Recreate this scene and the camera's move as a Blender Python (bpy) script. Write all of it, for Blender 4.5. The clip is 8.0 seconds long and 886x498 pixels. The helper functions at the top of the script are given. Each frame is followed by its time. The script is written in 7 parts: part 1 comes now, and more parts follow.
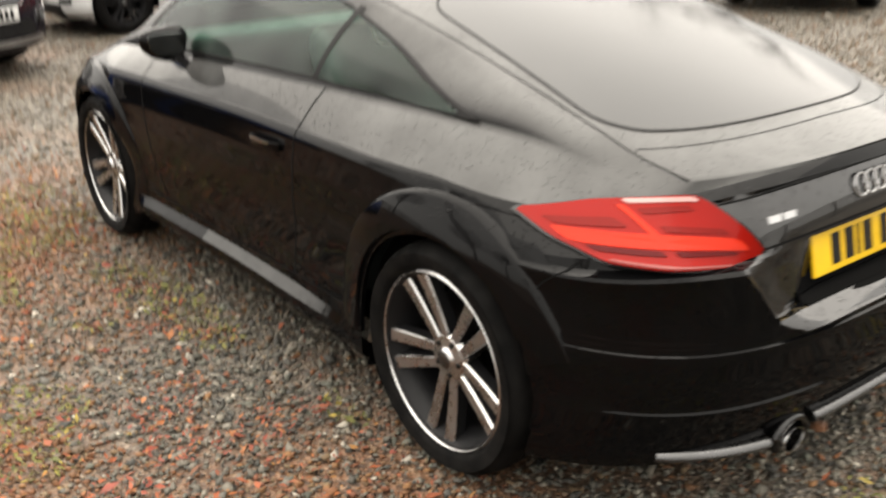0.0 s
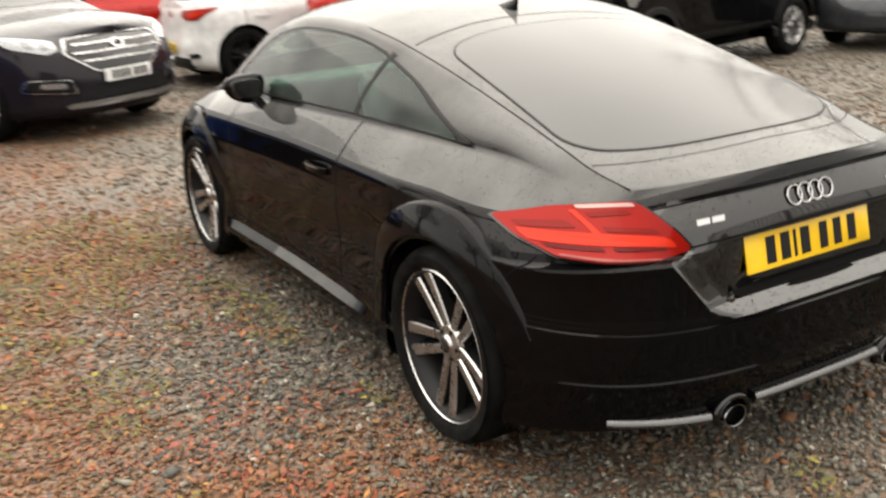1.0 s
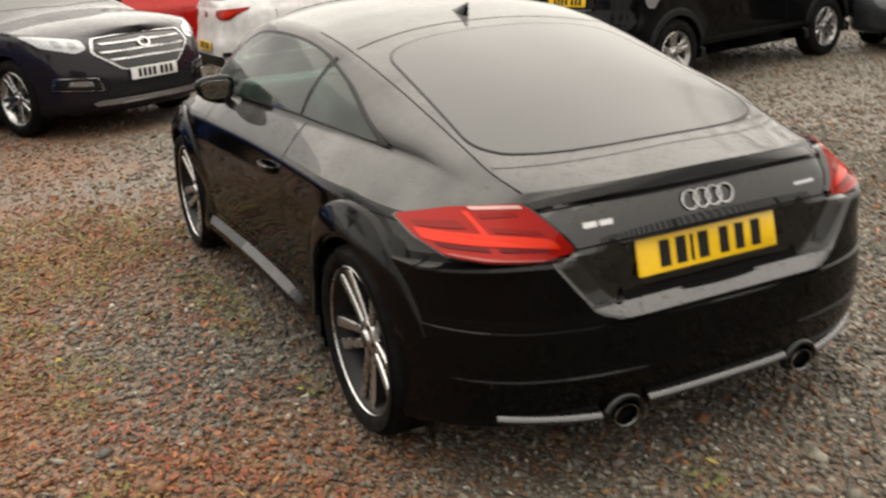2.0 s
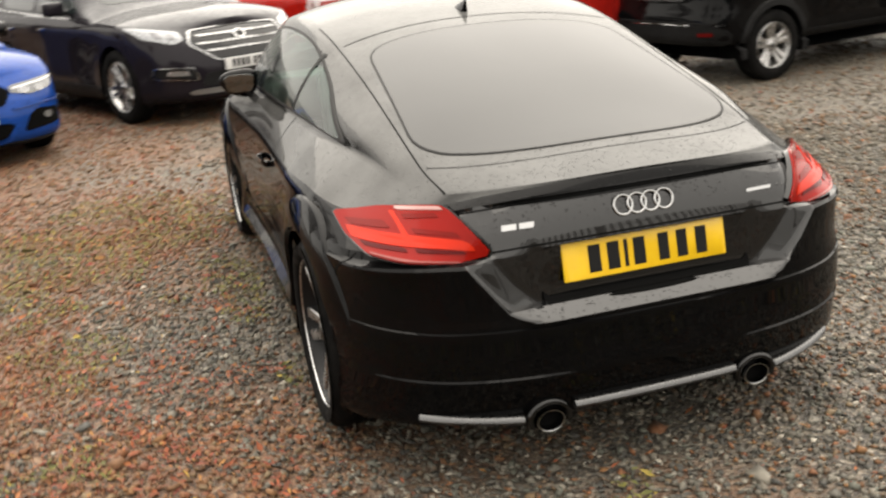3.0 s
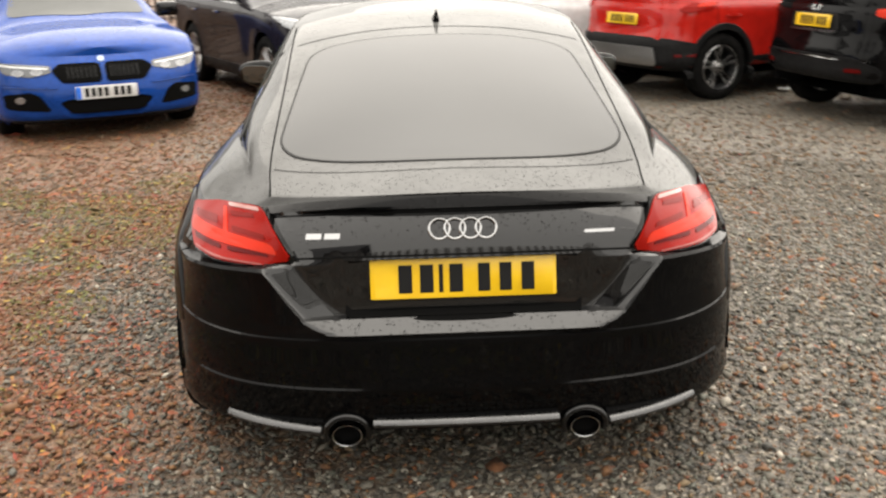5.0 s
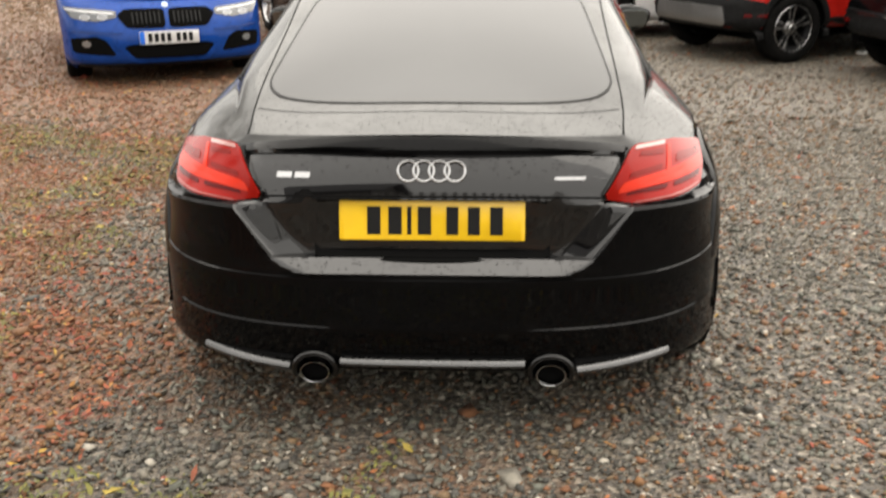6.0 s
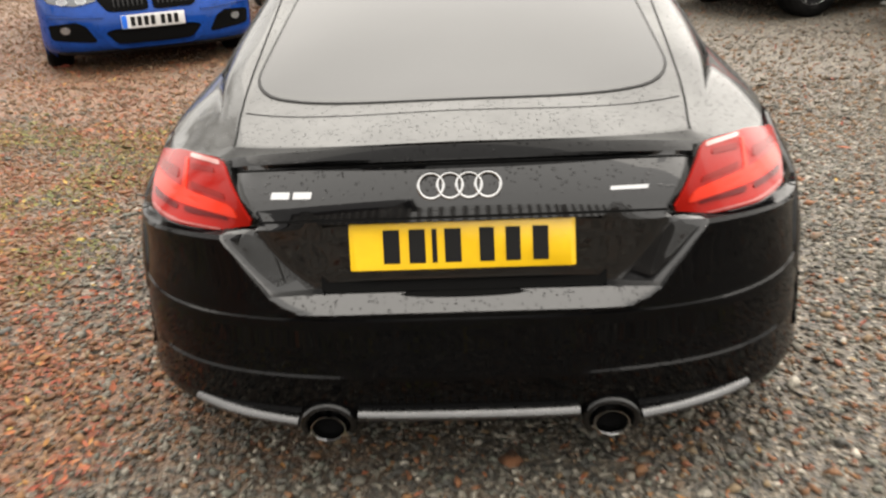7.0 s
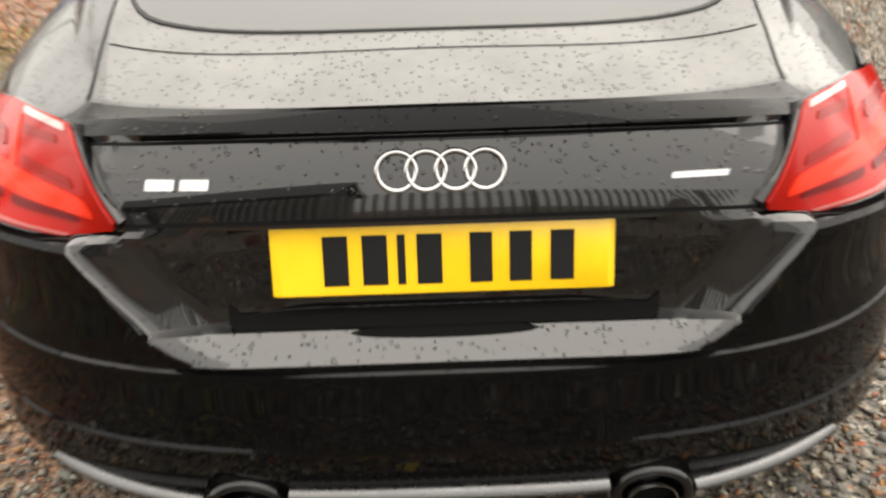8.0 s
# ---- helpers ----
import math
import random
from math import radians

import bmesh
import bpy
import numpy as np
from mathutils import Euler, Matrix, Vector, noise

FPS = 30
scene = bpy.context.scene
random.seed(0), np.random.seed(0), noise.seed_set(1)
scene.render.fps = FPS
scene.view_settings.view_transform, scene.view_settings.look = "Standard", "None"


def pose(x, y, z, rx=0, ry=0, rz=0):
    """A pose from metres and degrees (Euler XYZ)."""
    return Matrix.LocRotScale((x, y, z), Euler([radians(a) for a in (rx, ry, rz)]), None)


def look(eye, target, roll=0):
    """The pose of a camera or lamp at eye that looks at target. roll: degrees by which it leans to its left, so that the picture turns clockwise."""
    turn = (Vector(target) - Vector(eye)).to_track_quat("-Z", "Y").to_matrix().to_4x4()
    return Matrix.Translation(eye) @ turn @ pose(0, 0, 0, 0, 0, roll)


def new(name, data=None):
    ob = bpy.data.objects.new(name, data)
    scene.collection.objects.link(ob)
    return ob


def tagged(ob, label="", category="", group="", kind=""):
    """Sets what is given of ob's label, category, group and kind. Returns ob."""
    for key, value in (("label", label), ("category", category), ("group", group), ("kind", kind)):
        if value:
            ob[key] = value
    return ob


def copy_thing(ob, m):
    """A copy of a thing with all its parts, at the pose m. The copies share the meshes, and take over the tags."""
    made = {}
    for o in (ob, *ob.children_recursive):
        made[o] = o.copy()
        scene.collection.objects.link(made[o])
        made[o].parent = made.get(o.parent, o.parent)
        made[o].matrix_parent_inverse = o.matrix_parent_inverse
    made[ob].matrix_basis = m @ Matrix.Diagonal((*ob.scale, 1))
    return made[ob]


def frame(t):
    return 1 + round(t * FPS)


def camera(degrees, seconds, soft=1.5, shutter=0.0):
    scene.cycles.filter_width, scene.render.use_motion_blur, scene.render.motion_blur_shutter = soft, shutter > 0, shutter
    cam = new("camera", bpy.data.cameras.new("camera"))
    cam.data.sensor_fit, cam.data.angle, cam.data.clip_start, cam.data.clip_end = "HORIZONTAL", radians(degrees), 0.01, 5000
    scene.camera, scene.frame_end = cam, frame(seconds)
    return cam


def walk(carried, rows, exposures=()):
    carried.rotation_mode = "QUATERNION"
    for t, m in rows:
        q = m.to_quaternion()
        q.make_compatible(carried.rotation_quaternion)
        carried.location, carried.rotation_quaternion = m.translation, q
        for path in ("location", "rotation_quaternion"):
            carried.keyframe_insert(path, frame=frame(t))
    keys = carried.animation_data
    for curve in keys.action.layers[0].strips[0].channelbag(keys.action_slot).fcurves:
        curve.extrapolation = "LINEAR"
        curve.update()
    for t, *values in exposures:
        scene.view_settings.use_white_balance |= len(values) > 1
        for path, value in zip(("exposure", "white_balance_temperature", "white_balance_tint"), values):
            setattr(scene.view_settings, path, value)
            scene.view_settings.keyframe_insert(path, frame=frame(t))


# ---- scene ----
cam = camera(49.4, 8.0, 2.3, 0.8)
PATH = [
    (0, (-2.257, -1.178, 1.54), (-1.128, 0.307, 0.818), -1.3),
    (0.3, (-2.308, -1.385, 1.518), (-1.170, 0.134, 0.888), -1.9),
    (0.5, (-2.308, -1.48, 1.549), (-1.211, 0.045, 0.863), -2.0),
    (0.8, (-2.267, -1.690, 1.572), (-1.271, -0.089, 0.915), -3.1),
    (1, (-2.235, -1.817, 1.575), (-1.308, -0.157, 0.955), -3.5),
    (1.2, (-2.154, -1.910, 1.589), (-1.275, -0.222, 0.977), -3.5),
    (1.3, (-2.138, -1.966, 1.603), (-1.266, -0.281, 0.975), -3.3),
    (1.5, (-2.078, -2.045, 1.592), (-1.271, -0.307, 1.018), -3.4),
    (1.6, (-2.021, -2.058, 1.573), (-1.219, -0.303, 1.049), -4.5),
    (1.8, (-1.894, -2.075, 1.587), (-1.087, -0.327, 1.042), -3.5),
    (2, (-1.867, -2.128, 1.582), (-1.056, -0.406, 0.965), -3.7),
    (2.2, (-1.782, -2.166, 1.596), (-0.987, -0.433, 0.991), -5.1),
    (3.3, (-1.129, -2.428, 1.559), (-0.683, -0.578, 0.945), -3.5),
    (3.5, (-1.028, -2.45, 1.549), (-0.619, -0.58, 0.967), -3.4),
    (3.8, (-0.832, -2.512, 1.564), (-0.535, -0.625, 0.978), -4.8),
    (4, (-0.686, -2.545, 1.539), (-0.478, -0.644, 0.953), -3.5),
    (4.2, (-0.556, -2.566, 1.555), (-0.371, -0.672, 0.939), -2.9),
    (5.3, (-0.041, -2.549, 1.518), (-0.063, -0.636, 0.935), -0.0),
    (5.5, (0.038, -2.568, 1.505), (-0.05, -0.663, 0.905), 0.5),
    (5.8, (0.107, -2.585, 1.510), (0.061, -0.693, 0.865), -0.3),
    (6, (0.157, -2.572, 1.491), (0.064, -0.688, 0.826), -0.4),
    (6.3, (0.135, -2.462, 1.500), (0.052, -0.599, 0.777), -1.0),
    (6.5, (0.125, -2.367, 1.48), (0.047, -0.492, 0.788), -1.2),
    (6.8, (0.085, -2.221, 1.493), (-0.008, -0.354, 0.784), -3.2),
    (7, (0.068, -2.076, 1.472), (-0.033, -0.217, 0.742), -3.0),
    (7.3, (0.054, -1.832, 1.462), (-0.020, 0.012, 0.694), -3.0),
    (7.5, (0.042, -1.679, 1.446), (-0.027, 0.134, 0.605), -2.6),
    (7.8, (0.012, -1.437, 1.383), (-0.002, 0.349, 0.487), -1.8),
    (8, (-0.018, -1.287, 1.377), (0.007, 0.471, 0.424), -1.5),
]
walk(cam, [(t, look(eye, target, roll)) for t, eye, target, roll in PATH], exposures=[(0, 2.42, 7200, 10), (0.3, 2.40, 7200, 10), (0.5, 2.05, 7250, 10), (1, 2.32, 7200, 10), (1.5, 2.24, 7250, 10), (2, 1.90, 7300, 10), (2.2, 1.92, 7300, 10), (3.5, 2.26, 7200, 10), (4, 2.26, 7150, 10), (5.5, 2.21, 7150, 10), (6, 2.21, 7100, 10), (6.5, 2.48, 7050, 10), (7, 2.40, 7050, 10), (7.5, 2.52, 7100, 10), (8, 2.70, 7150, 10)])

# ---- world and light: a bright, even overcast sky ----
SUN_EL, SUN_AZ = radians(62), radians(32)
world = bpy.data.worlds.new("overcast_sky")
scene.world = world
world.use_nodes = True
wn, wl = world.node_tree.nodes, world.node_tree.links
wn.clear()
sky = wn.new("ShaderNodeTexSky")
sky.sky_type = "NISHITA"
sky.sun_disc = False
sky.sun_elevation, sky.sun_rotation = SUN_EL, SUN_AZ
sky.air_density, sky.dust_density, sky.ozone_density = 1.0, 1.5, 1.0
pale = wn.new("ShaderNodeHueSaturation")
pale.inputs["Saturation"].default_value = 0.12
back = wn.new("ShaderNodeBackground")
back.inputs["Strength"].default_value = 0.15
wout = wn.new("ShaderNodeOutputWorld")
wl.new(sky.outputs[0], pale.inputs["Color"])
# an overcast sky grows brighter towards the zenith
aim = wn.new("ShaderNodeTexCoord")
height = wn.new("ShaderNodeSeparateXYZ")
rise = wn.new("ShaderNodeMapRange")
rise.inputs["From Min"].default_value, rise.inputs["From Max"].default_value = 0.0, 1.0
rise.inputs["To Min"].default_value, rise.inputs["To Max"].default_value = 0.62, 1.3
lift_sky = wn.new("ShaderNodeVectorMath")
lift_sky.operation = "SCALE"
wl.new(aim.outputs["Generated"], height.inputs[0])
wl.new(height.outputs["Z"], rise.inputs["Value"])
# the cloud layer evens out the clear sky behind it
cloud = wn.new("ShaderNodeMix")
cloud.data_type = "RGBA"
cloud.inputs["Factor"].default_value = 0.75
cloud.inputs["B"].default_value = (4.5, 4.5, 4.5, 1)
wl.new(pale.outputs[0], cloud.inputs["A"])
wl.new(cloud.outputs["Result"], lift_sky.inputs[0])
wl.new(rise.outputs["Result"], lift_sky.inputs["Scale"])
wl.new(lift_sky.outputs[0], back.inputs["Color"])
wl.new(back.outputs[0], wout.inputs["Surface"])

sun_data = bpy.data.lights.new("sun", "SUN")
sun_data.energy, sun_data.angle, sun_data.color = 0.95, radians(110), (1.0, 0.97, 0.93)
sun = new("sun", sun_data)
sun.matrix_world = look((0, 0, 0), (-math.sin(SUN_AZ) * math.cos(SUN_EL), -math.cos(SUN_AZ) * math.cos(SUN_EL), -math.sin(SUN_EL)))
sun.location = (0, -8, 30)

# ---- materials ----
def material(name, base, rough=0.5, metal=0.0, coat=0.0, coat_rough=0.03, spec=0.5):
    m = bpy.data.materials.new(name)
    m.use_nodes = True
    b = m.node_tree.nodes["Principled BSDF"]
    b.inputs["Base Color"].default_value = (*base, 1)
    b.inputs["Roughness"].default_value = rough
    b.inputs["Metallic"].default_value = metal
    b.inputs["Coat Weight"].default_value = coat
    b.inputs["Coat Roughness"].default_value = coat_rough
    b.inputs["Specular IOR Level"].default_value = spec
    return m


def nodes_of(m):
    t = m.node_tree
    return t.nodes, t.links, t.nodes["Principled BSDF"]


def noise_node(m, scale, detail=3.0, rough=0.55, coords="Object"):
    n, l, _ = nodes_of(m)
    tc = n.new("ShaderNodeTexCoord")
    t = n.new("ShaderNodeTexNoise")
    t.inputs["Scale"].default_value, t.inputs["Detail"].default_value, t.inputs["Roughness"].default_value = scale, detail, rough
    l.new(tc.outputs[coords], t.inputs["Vector"])
    return t


def ramp(m, source, stops):
    n, l, _ = nodes_of(m)
    r = n.new("ShaderNodeValToRGB")
    while len(r.color_ramp.elements) < len(stops):
        r.color_ramp.elements.new(0.5)
    for e, (p, c) in zip(r.color_ramp.elements, stops):
        e.position, e.color = p, (*c, 1)
    l.new(source, r.inputs["Fac"])
    return r


def vary(m, a, b, scale, low=0.35, high=0.65):
    """Base colour between a and b by noise."""
    n, l, p = nodes_of(m)
    r = ramp(m, noise_node(m, scale).outputs["Fac"], [(low, a), (high, b)])
    l.new(r.outputs["Color"], p.inputs["Base Color"])
    return m


def rough_vary(m, a, b, scale):
    n, l, p = nodes_of(m)
    t = noise_node(m, scale, 4)
    mr = n.new("ShaderNodeMapRange")
    mr.inputs["From Min"].default_value, mr.inputs["From Max"].default_value = 0.35, 0.65
    mr.inputs["To Min"].default_value, mr.inputs["To Max"].default_value = a, b
    l.new(t.outputs["Fac"], mr.inputs["Value"])
    l.new(mr.outputs["Result"], p.inputs["Roughness"])
    return m


def bump(m, source, strength, distance):
    n, l, p = nodes_of(m)
    b = n.new("ShaderNodeBump")
    b.inputs["Strength"].default_value, b.inputs["Distance"].default_value = strength, distance
    l.new(source, b.inputs["Height"])
    l.new(b.outputs["Normal"], p.inputs["Normal"])
    return b


def raindrops(m, scale=70.0, strength=0.5, coat=True):
    """Beads of rain: small domes in some cells of a Voronoi pattern."""
    n, l, p = nodes_of(m)
    tc = n.new("ShaderNodeTexCoord")
    v = n.new("ShaderNodeTexVoronoi")
    v.inputs["Scale"].default_value = scale
    v.inputs["Randomness"].default_value = 1.0
    wob = noise_node(m, 130.0, 2)
    push = n.new("ShaderNodeVectorMath")
    push.operation = "MULTIPLY_ADD"
    push.inputs[1].default_value = (0.012, 0.007, 0.007)
    l.new(wob.outputs["Color"], push.inputs[0])
    l.new(tc.outputs["Object"], push.inputs[2])
    l.new(push.outputs[0], v.inputs["Vector"])
    sep = n.new("ShaderNodeSeparateColor")
    l.new(v.outputs["Color"], sep.inputs[0])
    size = n.new("ShaderNodeMapRange")
    size.inputs["From Min"].default_value, size.inputs["From Max"].default_value = 0.25, 1.0
    size.inputs["To Min"].default_value, size.inputs["To Max"].default_value = 0.0, 0.42
    l.new(sep.outputs[0], size.inputs["Value"])
    less = n.new("ShaderNodeMath")
    less.operation = "SUBTRACT"
    l.new(size.outputs["Result"], less.inputs[0])
    l.new(v.outputs["Distance"], less.inputs[1])
    dome = n.new("ShaderNodeMath")
    dome.operation, dome.use_clamp = "MULTIPLY", True
    dome.inputs[1].default_value = 9.0
    l.new(less.outputs[0], dome.inputs[0])
    geo = n.new("ShaderNodeNewGeometry")
    xyz = n.new("ShaderNodeSeparateXYZ")
    l.new(geo.outputs["Normal"], xyz.inputs[0])
    flat = n.new("ShaderNodeMapRange")
    flat.inputs["From Min"].default_value, flat.inputs["From Max"].default_value = 0.3, 0.6
    l.new(xyz.outputs["Z"], flat.inputs["Value"])
    wet = n.new("ShaderNodeMath")
    wet.operation = "MULTIPLY"
    l.new(dome.outputs[0], wet.inputs[0])
    l.new(flat.outputs["Result"], wet.inputs[1])
    b = n.new("ShaderNodeBump")
    b.inputs["Strength"].default_value, b.inputs["Distance"].default_value = strength, 0.0025
    l.new(wet.outputs[0], b.inputs["Height"])
    l.new(b.outputs["Normal"], p.inputs["Normal"])
    if coat:
        l.new(b.outputs["Normal"], p.inputs["Coat Normal"])
    return m


def sky_sheen(m, base, pale_tone):
    """Pale sky sheen painted into the colour wherever it faces up, uneven in places."""
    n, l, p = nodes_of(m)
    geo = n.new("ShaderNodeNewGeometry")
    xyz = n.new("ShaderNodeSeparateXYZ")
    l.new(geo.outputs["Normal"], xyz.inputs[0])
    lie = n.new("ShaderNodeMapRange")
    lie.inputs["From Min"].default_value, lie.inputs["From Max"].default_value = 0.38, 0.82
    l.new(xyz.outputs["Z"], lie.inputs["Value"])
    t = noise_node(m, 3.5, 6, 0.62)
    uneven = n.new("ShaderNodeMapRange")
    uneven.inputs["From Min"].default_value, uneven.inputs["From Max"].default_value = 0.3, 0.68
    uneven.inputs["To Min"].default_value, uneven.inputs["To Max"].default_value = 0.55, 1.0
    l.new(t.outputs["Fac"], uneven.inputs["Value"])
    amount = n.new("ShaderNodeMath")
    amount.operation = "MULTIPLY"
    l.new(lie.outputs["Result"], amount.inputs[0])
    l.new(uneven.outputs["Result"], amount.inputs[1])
    r = ramp(m, amount.outputs[0], [(0.0, base), (1.0, pale_tone)])
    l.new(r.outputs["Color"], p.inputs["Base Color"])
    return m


def car_paint(name, base, flake=0.0, rough=0.25, gloss=1.39):
    m = material(name, base, rough, flake, 1.0, 0.035, 0.0)
    m.node_tree.nodes["Principled BSDF"].inputs["Coat IOR"].default_value = gloss
    dark = tuple(c * 0.8 for c in base)
    vary(m, dark, base, 9.0)
    rough_vary(m, rough * 0.8, rough * 1.3, 14.0)
    return raindrops(m, 105.0, 1.0)


def dulled(m, coat):
    """Lowers a paint's clear-coat weight to weaken its mirror reflections."""
    m.node_tree.nodes["Principled BSDF"].inputs["Coat Weight"].default_value = coat
    return m


def window_glass(name, tint, see, rough=0.02):
    """A pane: a clear tinted layer under a Fresnel reflection."""
    m = bpy.data.materials.new(name)
    m.use_nodes = True
    n, l = m.node_tree.nodes, m.node_tree.links
    n.clear()
    out = n.new("ShaderNodeOutputMaterial")
    mix = n.new("ShaderNodeMixShader")
    clear = n.new("ShaderNodeBsdfTransparent")
    clear.inputs["Color"].default_value = (*[c * see for c in tint], 1)
    gloss = n.new("ShaderNodeBsdfGlossy")
    gloss.inputs["Color"].default_value = (1, 1, 1, 1)
    gloss.inputs["Roughness"].default_value = rough
    fres = n.new("ShaderNodeFresnel")
    fres.inputs["IOR"].default_value = 1.25
    # a thin, uneven pale green film over the pane
    pale_layer = n.new("ShaderNodeBsdfDiffuse")
    pale_layer.inputs["Color"].default_value = (0.34, 0.44, 0.39, 1)
    film = n.new("ShaderNodeMixShader")
    tc = n.new("ShaderNodeTexCoord")
    cloudy = n.new("ShaderNodeTexNoise")
    cloudy.inputs["Scale"].default_value, cloudy.inputs["Detail"].default_value = 4.0, 5.0
    span = n.new("ShaderNodeMapRange")
    span.inputs["From Min"].default_value, span.inputs["From Max"].default_value = 0.35, 0.65
    span.inputs["To Min"].default_value, span.inputs["To Max"].default_value = 0.01, 0.07
    l.new(tc.outputs["Object"], cloudy.inputs["Vector"])
    l.new(cloudy.outputs["Fac"], span.inputs["Value"])
    l.new(span.outputs["Result"], film.inputs[0])
    l.new(clear.outputs[0], film.inputs[1])
    l.new(pale_layer.outputs[0], film.inputs[2])
    # factor that weakens the pane's Fresnel reflection
    wet = n.new("ShaderNodeMath")
    wet.operation = "MULTIPLY"
    wet.inputs[1].default_value = 0.78
    l.new(fres.outputs[0], wet.inputs[0])
    l.new(wet.outputs[0], mix.inputs[0])
    l.new(film.outputs[0], mix.inputs[1])
    l.new(gloss.outputs[0], mix.inputs[2])
    l.new(mix.outputs[0], out.inputs["Surface"])
    return m


def misted_glass(name, pale_tone, rough):
    """Dark privacy glass under a thin misting of fine rain."""
    m = material(name, pale_tone, 0.55, 0.0, 0.6, rough, 0.0)
    n, l, p = nodes_of(m)
    t = noise_node(m, 5.0, 5)
    r = ramp(m, t.outputs["Fac"], [(0.3, tuple(c * 0.82 for c in pale_tone)), (0.7, pale_tone)])
    l.new(r.outputs["Color"], p.inputs["Base Color"])
    fine = noise_node(m, 420.0, 2)
    bump(m, fine.outputs["Fac"], 0.12, 0.001)
    return m


# weak-coated copy of the black: keeps reflections of the ground dark
BLACK_PAINT = dulled(car_paint("black_paint", (0.002, 0.002, 0.0022), gloss=1.27), 0.65)
# strong-coated copy of the same black: the boot panel mirrors a brighter sky
LID_PAINT = car_paint("strong_coat_black_paint", (0.002, 0.002, 0.0022), gloss=1.52)
# paler copy of the black, with a sky sheen put into its colour
SHEEN_BLACK = dulled(sky_sheen(car_paint("sky_sheen_black_paint", (0.0008, 0.0008, 0.0009)), (0.0008, 0.0008, 0.0009), (0.08, 0.08, 0.078)), 0.5)
# sky brightness on the SUV's up-facing panels is painted in the same way
NAVY_PAINT = dulled(sky_sheen(car_paint("dark_navy_paint", (0.009, 0.0075, 0.010), 0.1), (0.009, 0.0075, 0.010), (0.085, 0.085, 0.087)), 0.5)
GRILLE_CHROME = rough_vary(material("dulled_grille_chrome", (0.30, 0.30, 0.30), 0.2, 1.0), 0.15, 0.3, 40)
BLUE_PAINT = dulled(car_paint("bright_blue_paint", (0.005, 0.036, 0.18), 0.2, 0.3), 0.5)
RED_PAINT = car_paint("red_paint", (0.33, 0.0108, 0.0072))
WHITE_PAINT = car_paint("white_paint", (0.504, 0.504, 0.504))
SILVER_PAINT = car_paint("silver_paint", (0.294, 0.301, 0.308), 0.6, 0.35)
GREY_PAINT = car_paint("dark_grey_paint", (0.03, 0.032, 0.035), 0.4, 0.3)
REAR_GLASS = misted_glass("misted_privacy_glass", (0.018, 0.0185, 0.0185), 0.10)
SCREEN_GLASS = misted_glass("misted_windscreen", (0.045, 0.048, 0.046), 0.08)
SIDE_GLASS = window_glass("green_side_glass", (0.62, 0.92, 0.80), 0.75)
SKID = rough_vary(material("silver_skid_plate", (0.28, 0.28, 0.28), 0.4, 1.0), 0.3, 0.5, 30)
DARK_GLASS = material("dark_car_glass", (0.012, 0.016, 0.016), 0.04, 0, 0.0, 0.02)
FRIT = material("black_glass_border", (0.004, 0.004, 0.004), 0.6, 0, 0, 0.1, 0.15)
SEAM = material("panel_gap", (0.002, 0.002, 0.002), 0.9, 0, 0, 0.1, 0.1)
RUBBER = rough_vary(vary(material("tyre_rubber", (0.01, 0.01, 0.01), 0.75, 0, 0, 0.1, 0.04), (0.003, 0.003, 0.003), (0.007, 0.0066, 0.0062), 16.0), 0.6, 0.9, 20)
PLASTIC = rough_vary(vary(material("black_plastic", (0.006, 0.006, 0.006), 0.5, 0, 0, 0.1, 0.1), (0.004, 0.004, 0.0043), (0.008, 0.008, 0.008), 30.0), 0.4, 0.6, 25)
GLOSS_BLACK = material("gloss_black_trim", (0.002, 0.002, 0.002), 0.12, 0, 0.6, 0.03, 0.1)
WELL = material("wheel_well_liner", (0.002, 0.002, 0.002), 0.95, 0, 0, 0.1, 0.05)
CHROME = rough_vary(material("chrome", (0.357, 0.357, 0.357), 0.08, 1.0), 0.05, 0.14, 40)
BRUSHED = rough_vary(material("satin_silver_trim", (0.10, 0.10, 0.10), 0.34, 1.0), 0.22, 0.38, 40)
ALLOY = rough_vary(material("machined_alloy", (0.38, 0.375, 0.37), 0.28, 1.0), 0.2, 0.4, 30)
ALLOY_DARK = material("dark_alloy", (0.005, 0.005, 0.0055), 0.5, 0.0, 0.0, 0.1, 0.2)
DISC = material("brake_disc", (0.014, 0.0135, 0.013), 0.5, 1.0)
RED_LENS = material("red_lamp_lens", (0.18, 0.005, 0.003), 0.12, 0, 0.06, 0.03, 0.08)
RED_BRIGHT = material("bright_red_reflector", (0.37, 0.018, 0.007), 0.15, 0, 0.05, 0.05, 0.08)
RED_MID = material("shaded_red_reflector", (0.12, 0.0035, 0.002), 0.2, 0, 0.06, 0.04, 0.08)
RED_RIM = material("pink_lens_rim", (0.20, 0.045, 0.04), 0.2, 0, 0.3, 0.04, 0.12)
RED_DARK = material("dark_red_lens", (0.06, 0.002, 0.002), 0.15, 0, 0.0, 0.03, 0.1)
PALE_LENS = material("pale_lamp_lens", (0.30, 0.15, 0.135), 0.15, 0, 0.5, 0.03)
CLEAR_LENS = rough_vary(material("clear_lamp_lens", (0.204, 0.21, 0.216), 0.12, 0.6, 1.0, 0.03), 0.08, 0.3, 26)
SMOKED_LENS = rough_vary(material("smoked_lamp_lens", (0.03, 0.032, 0.035), 0.15, 0.3, 1.0, 0.03), 0.1, 0.3, 26)
WHITE_BROW = material("white_lamp_brow", (0.434, 0.441, 0.441), 0.2, 0, 0.5, 0.03)
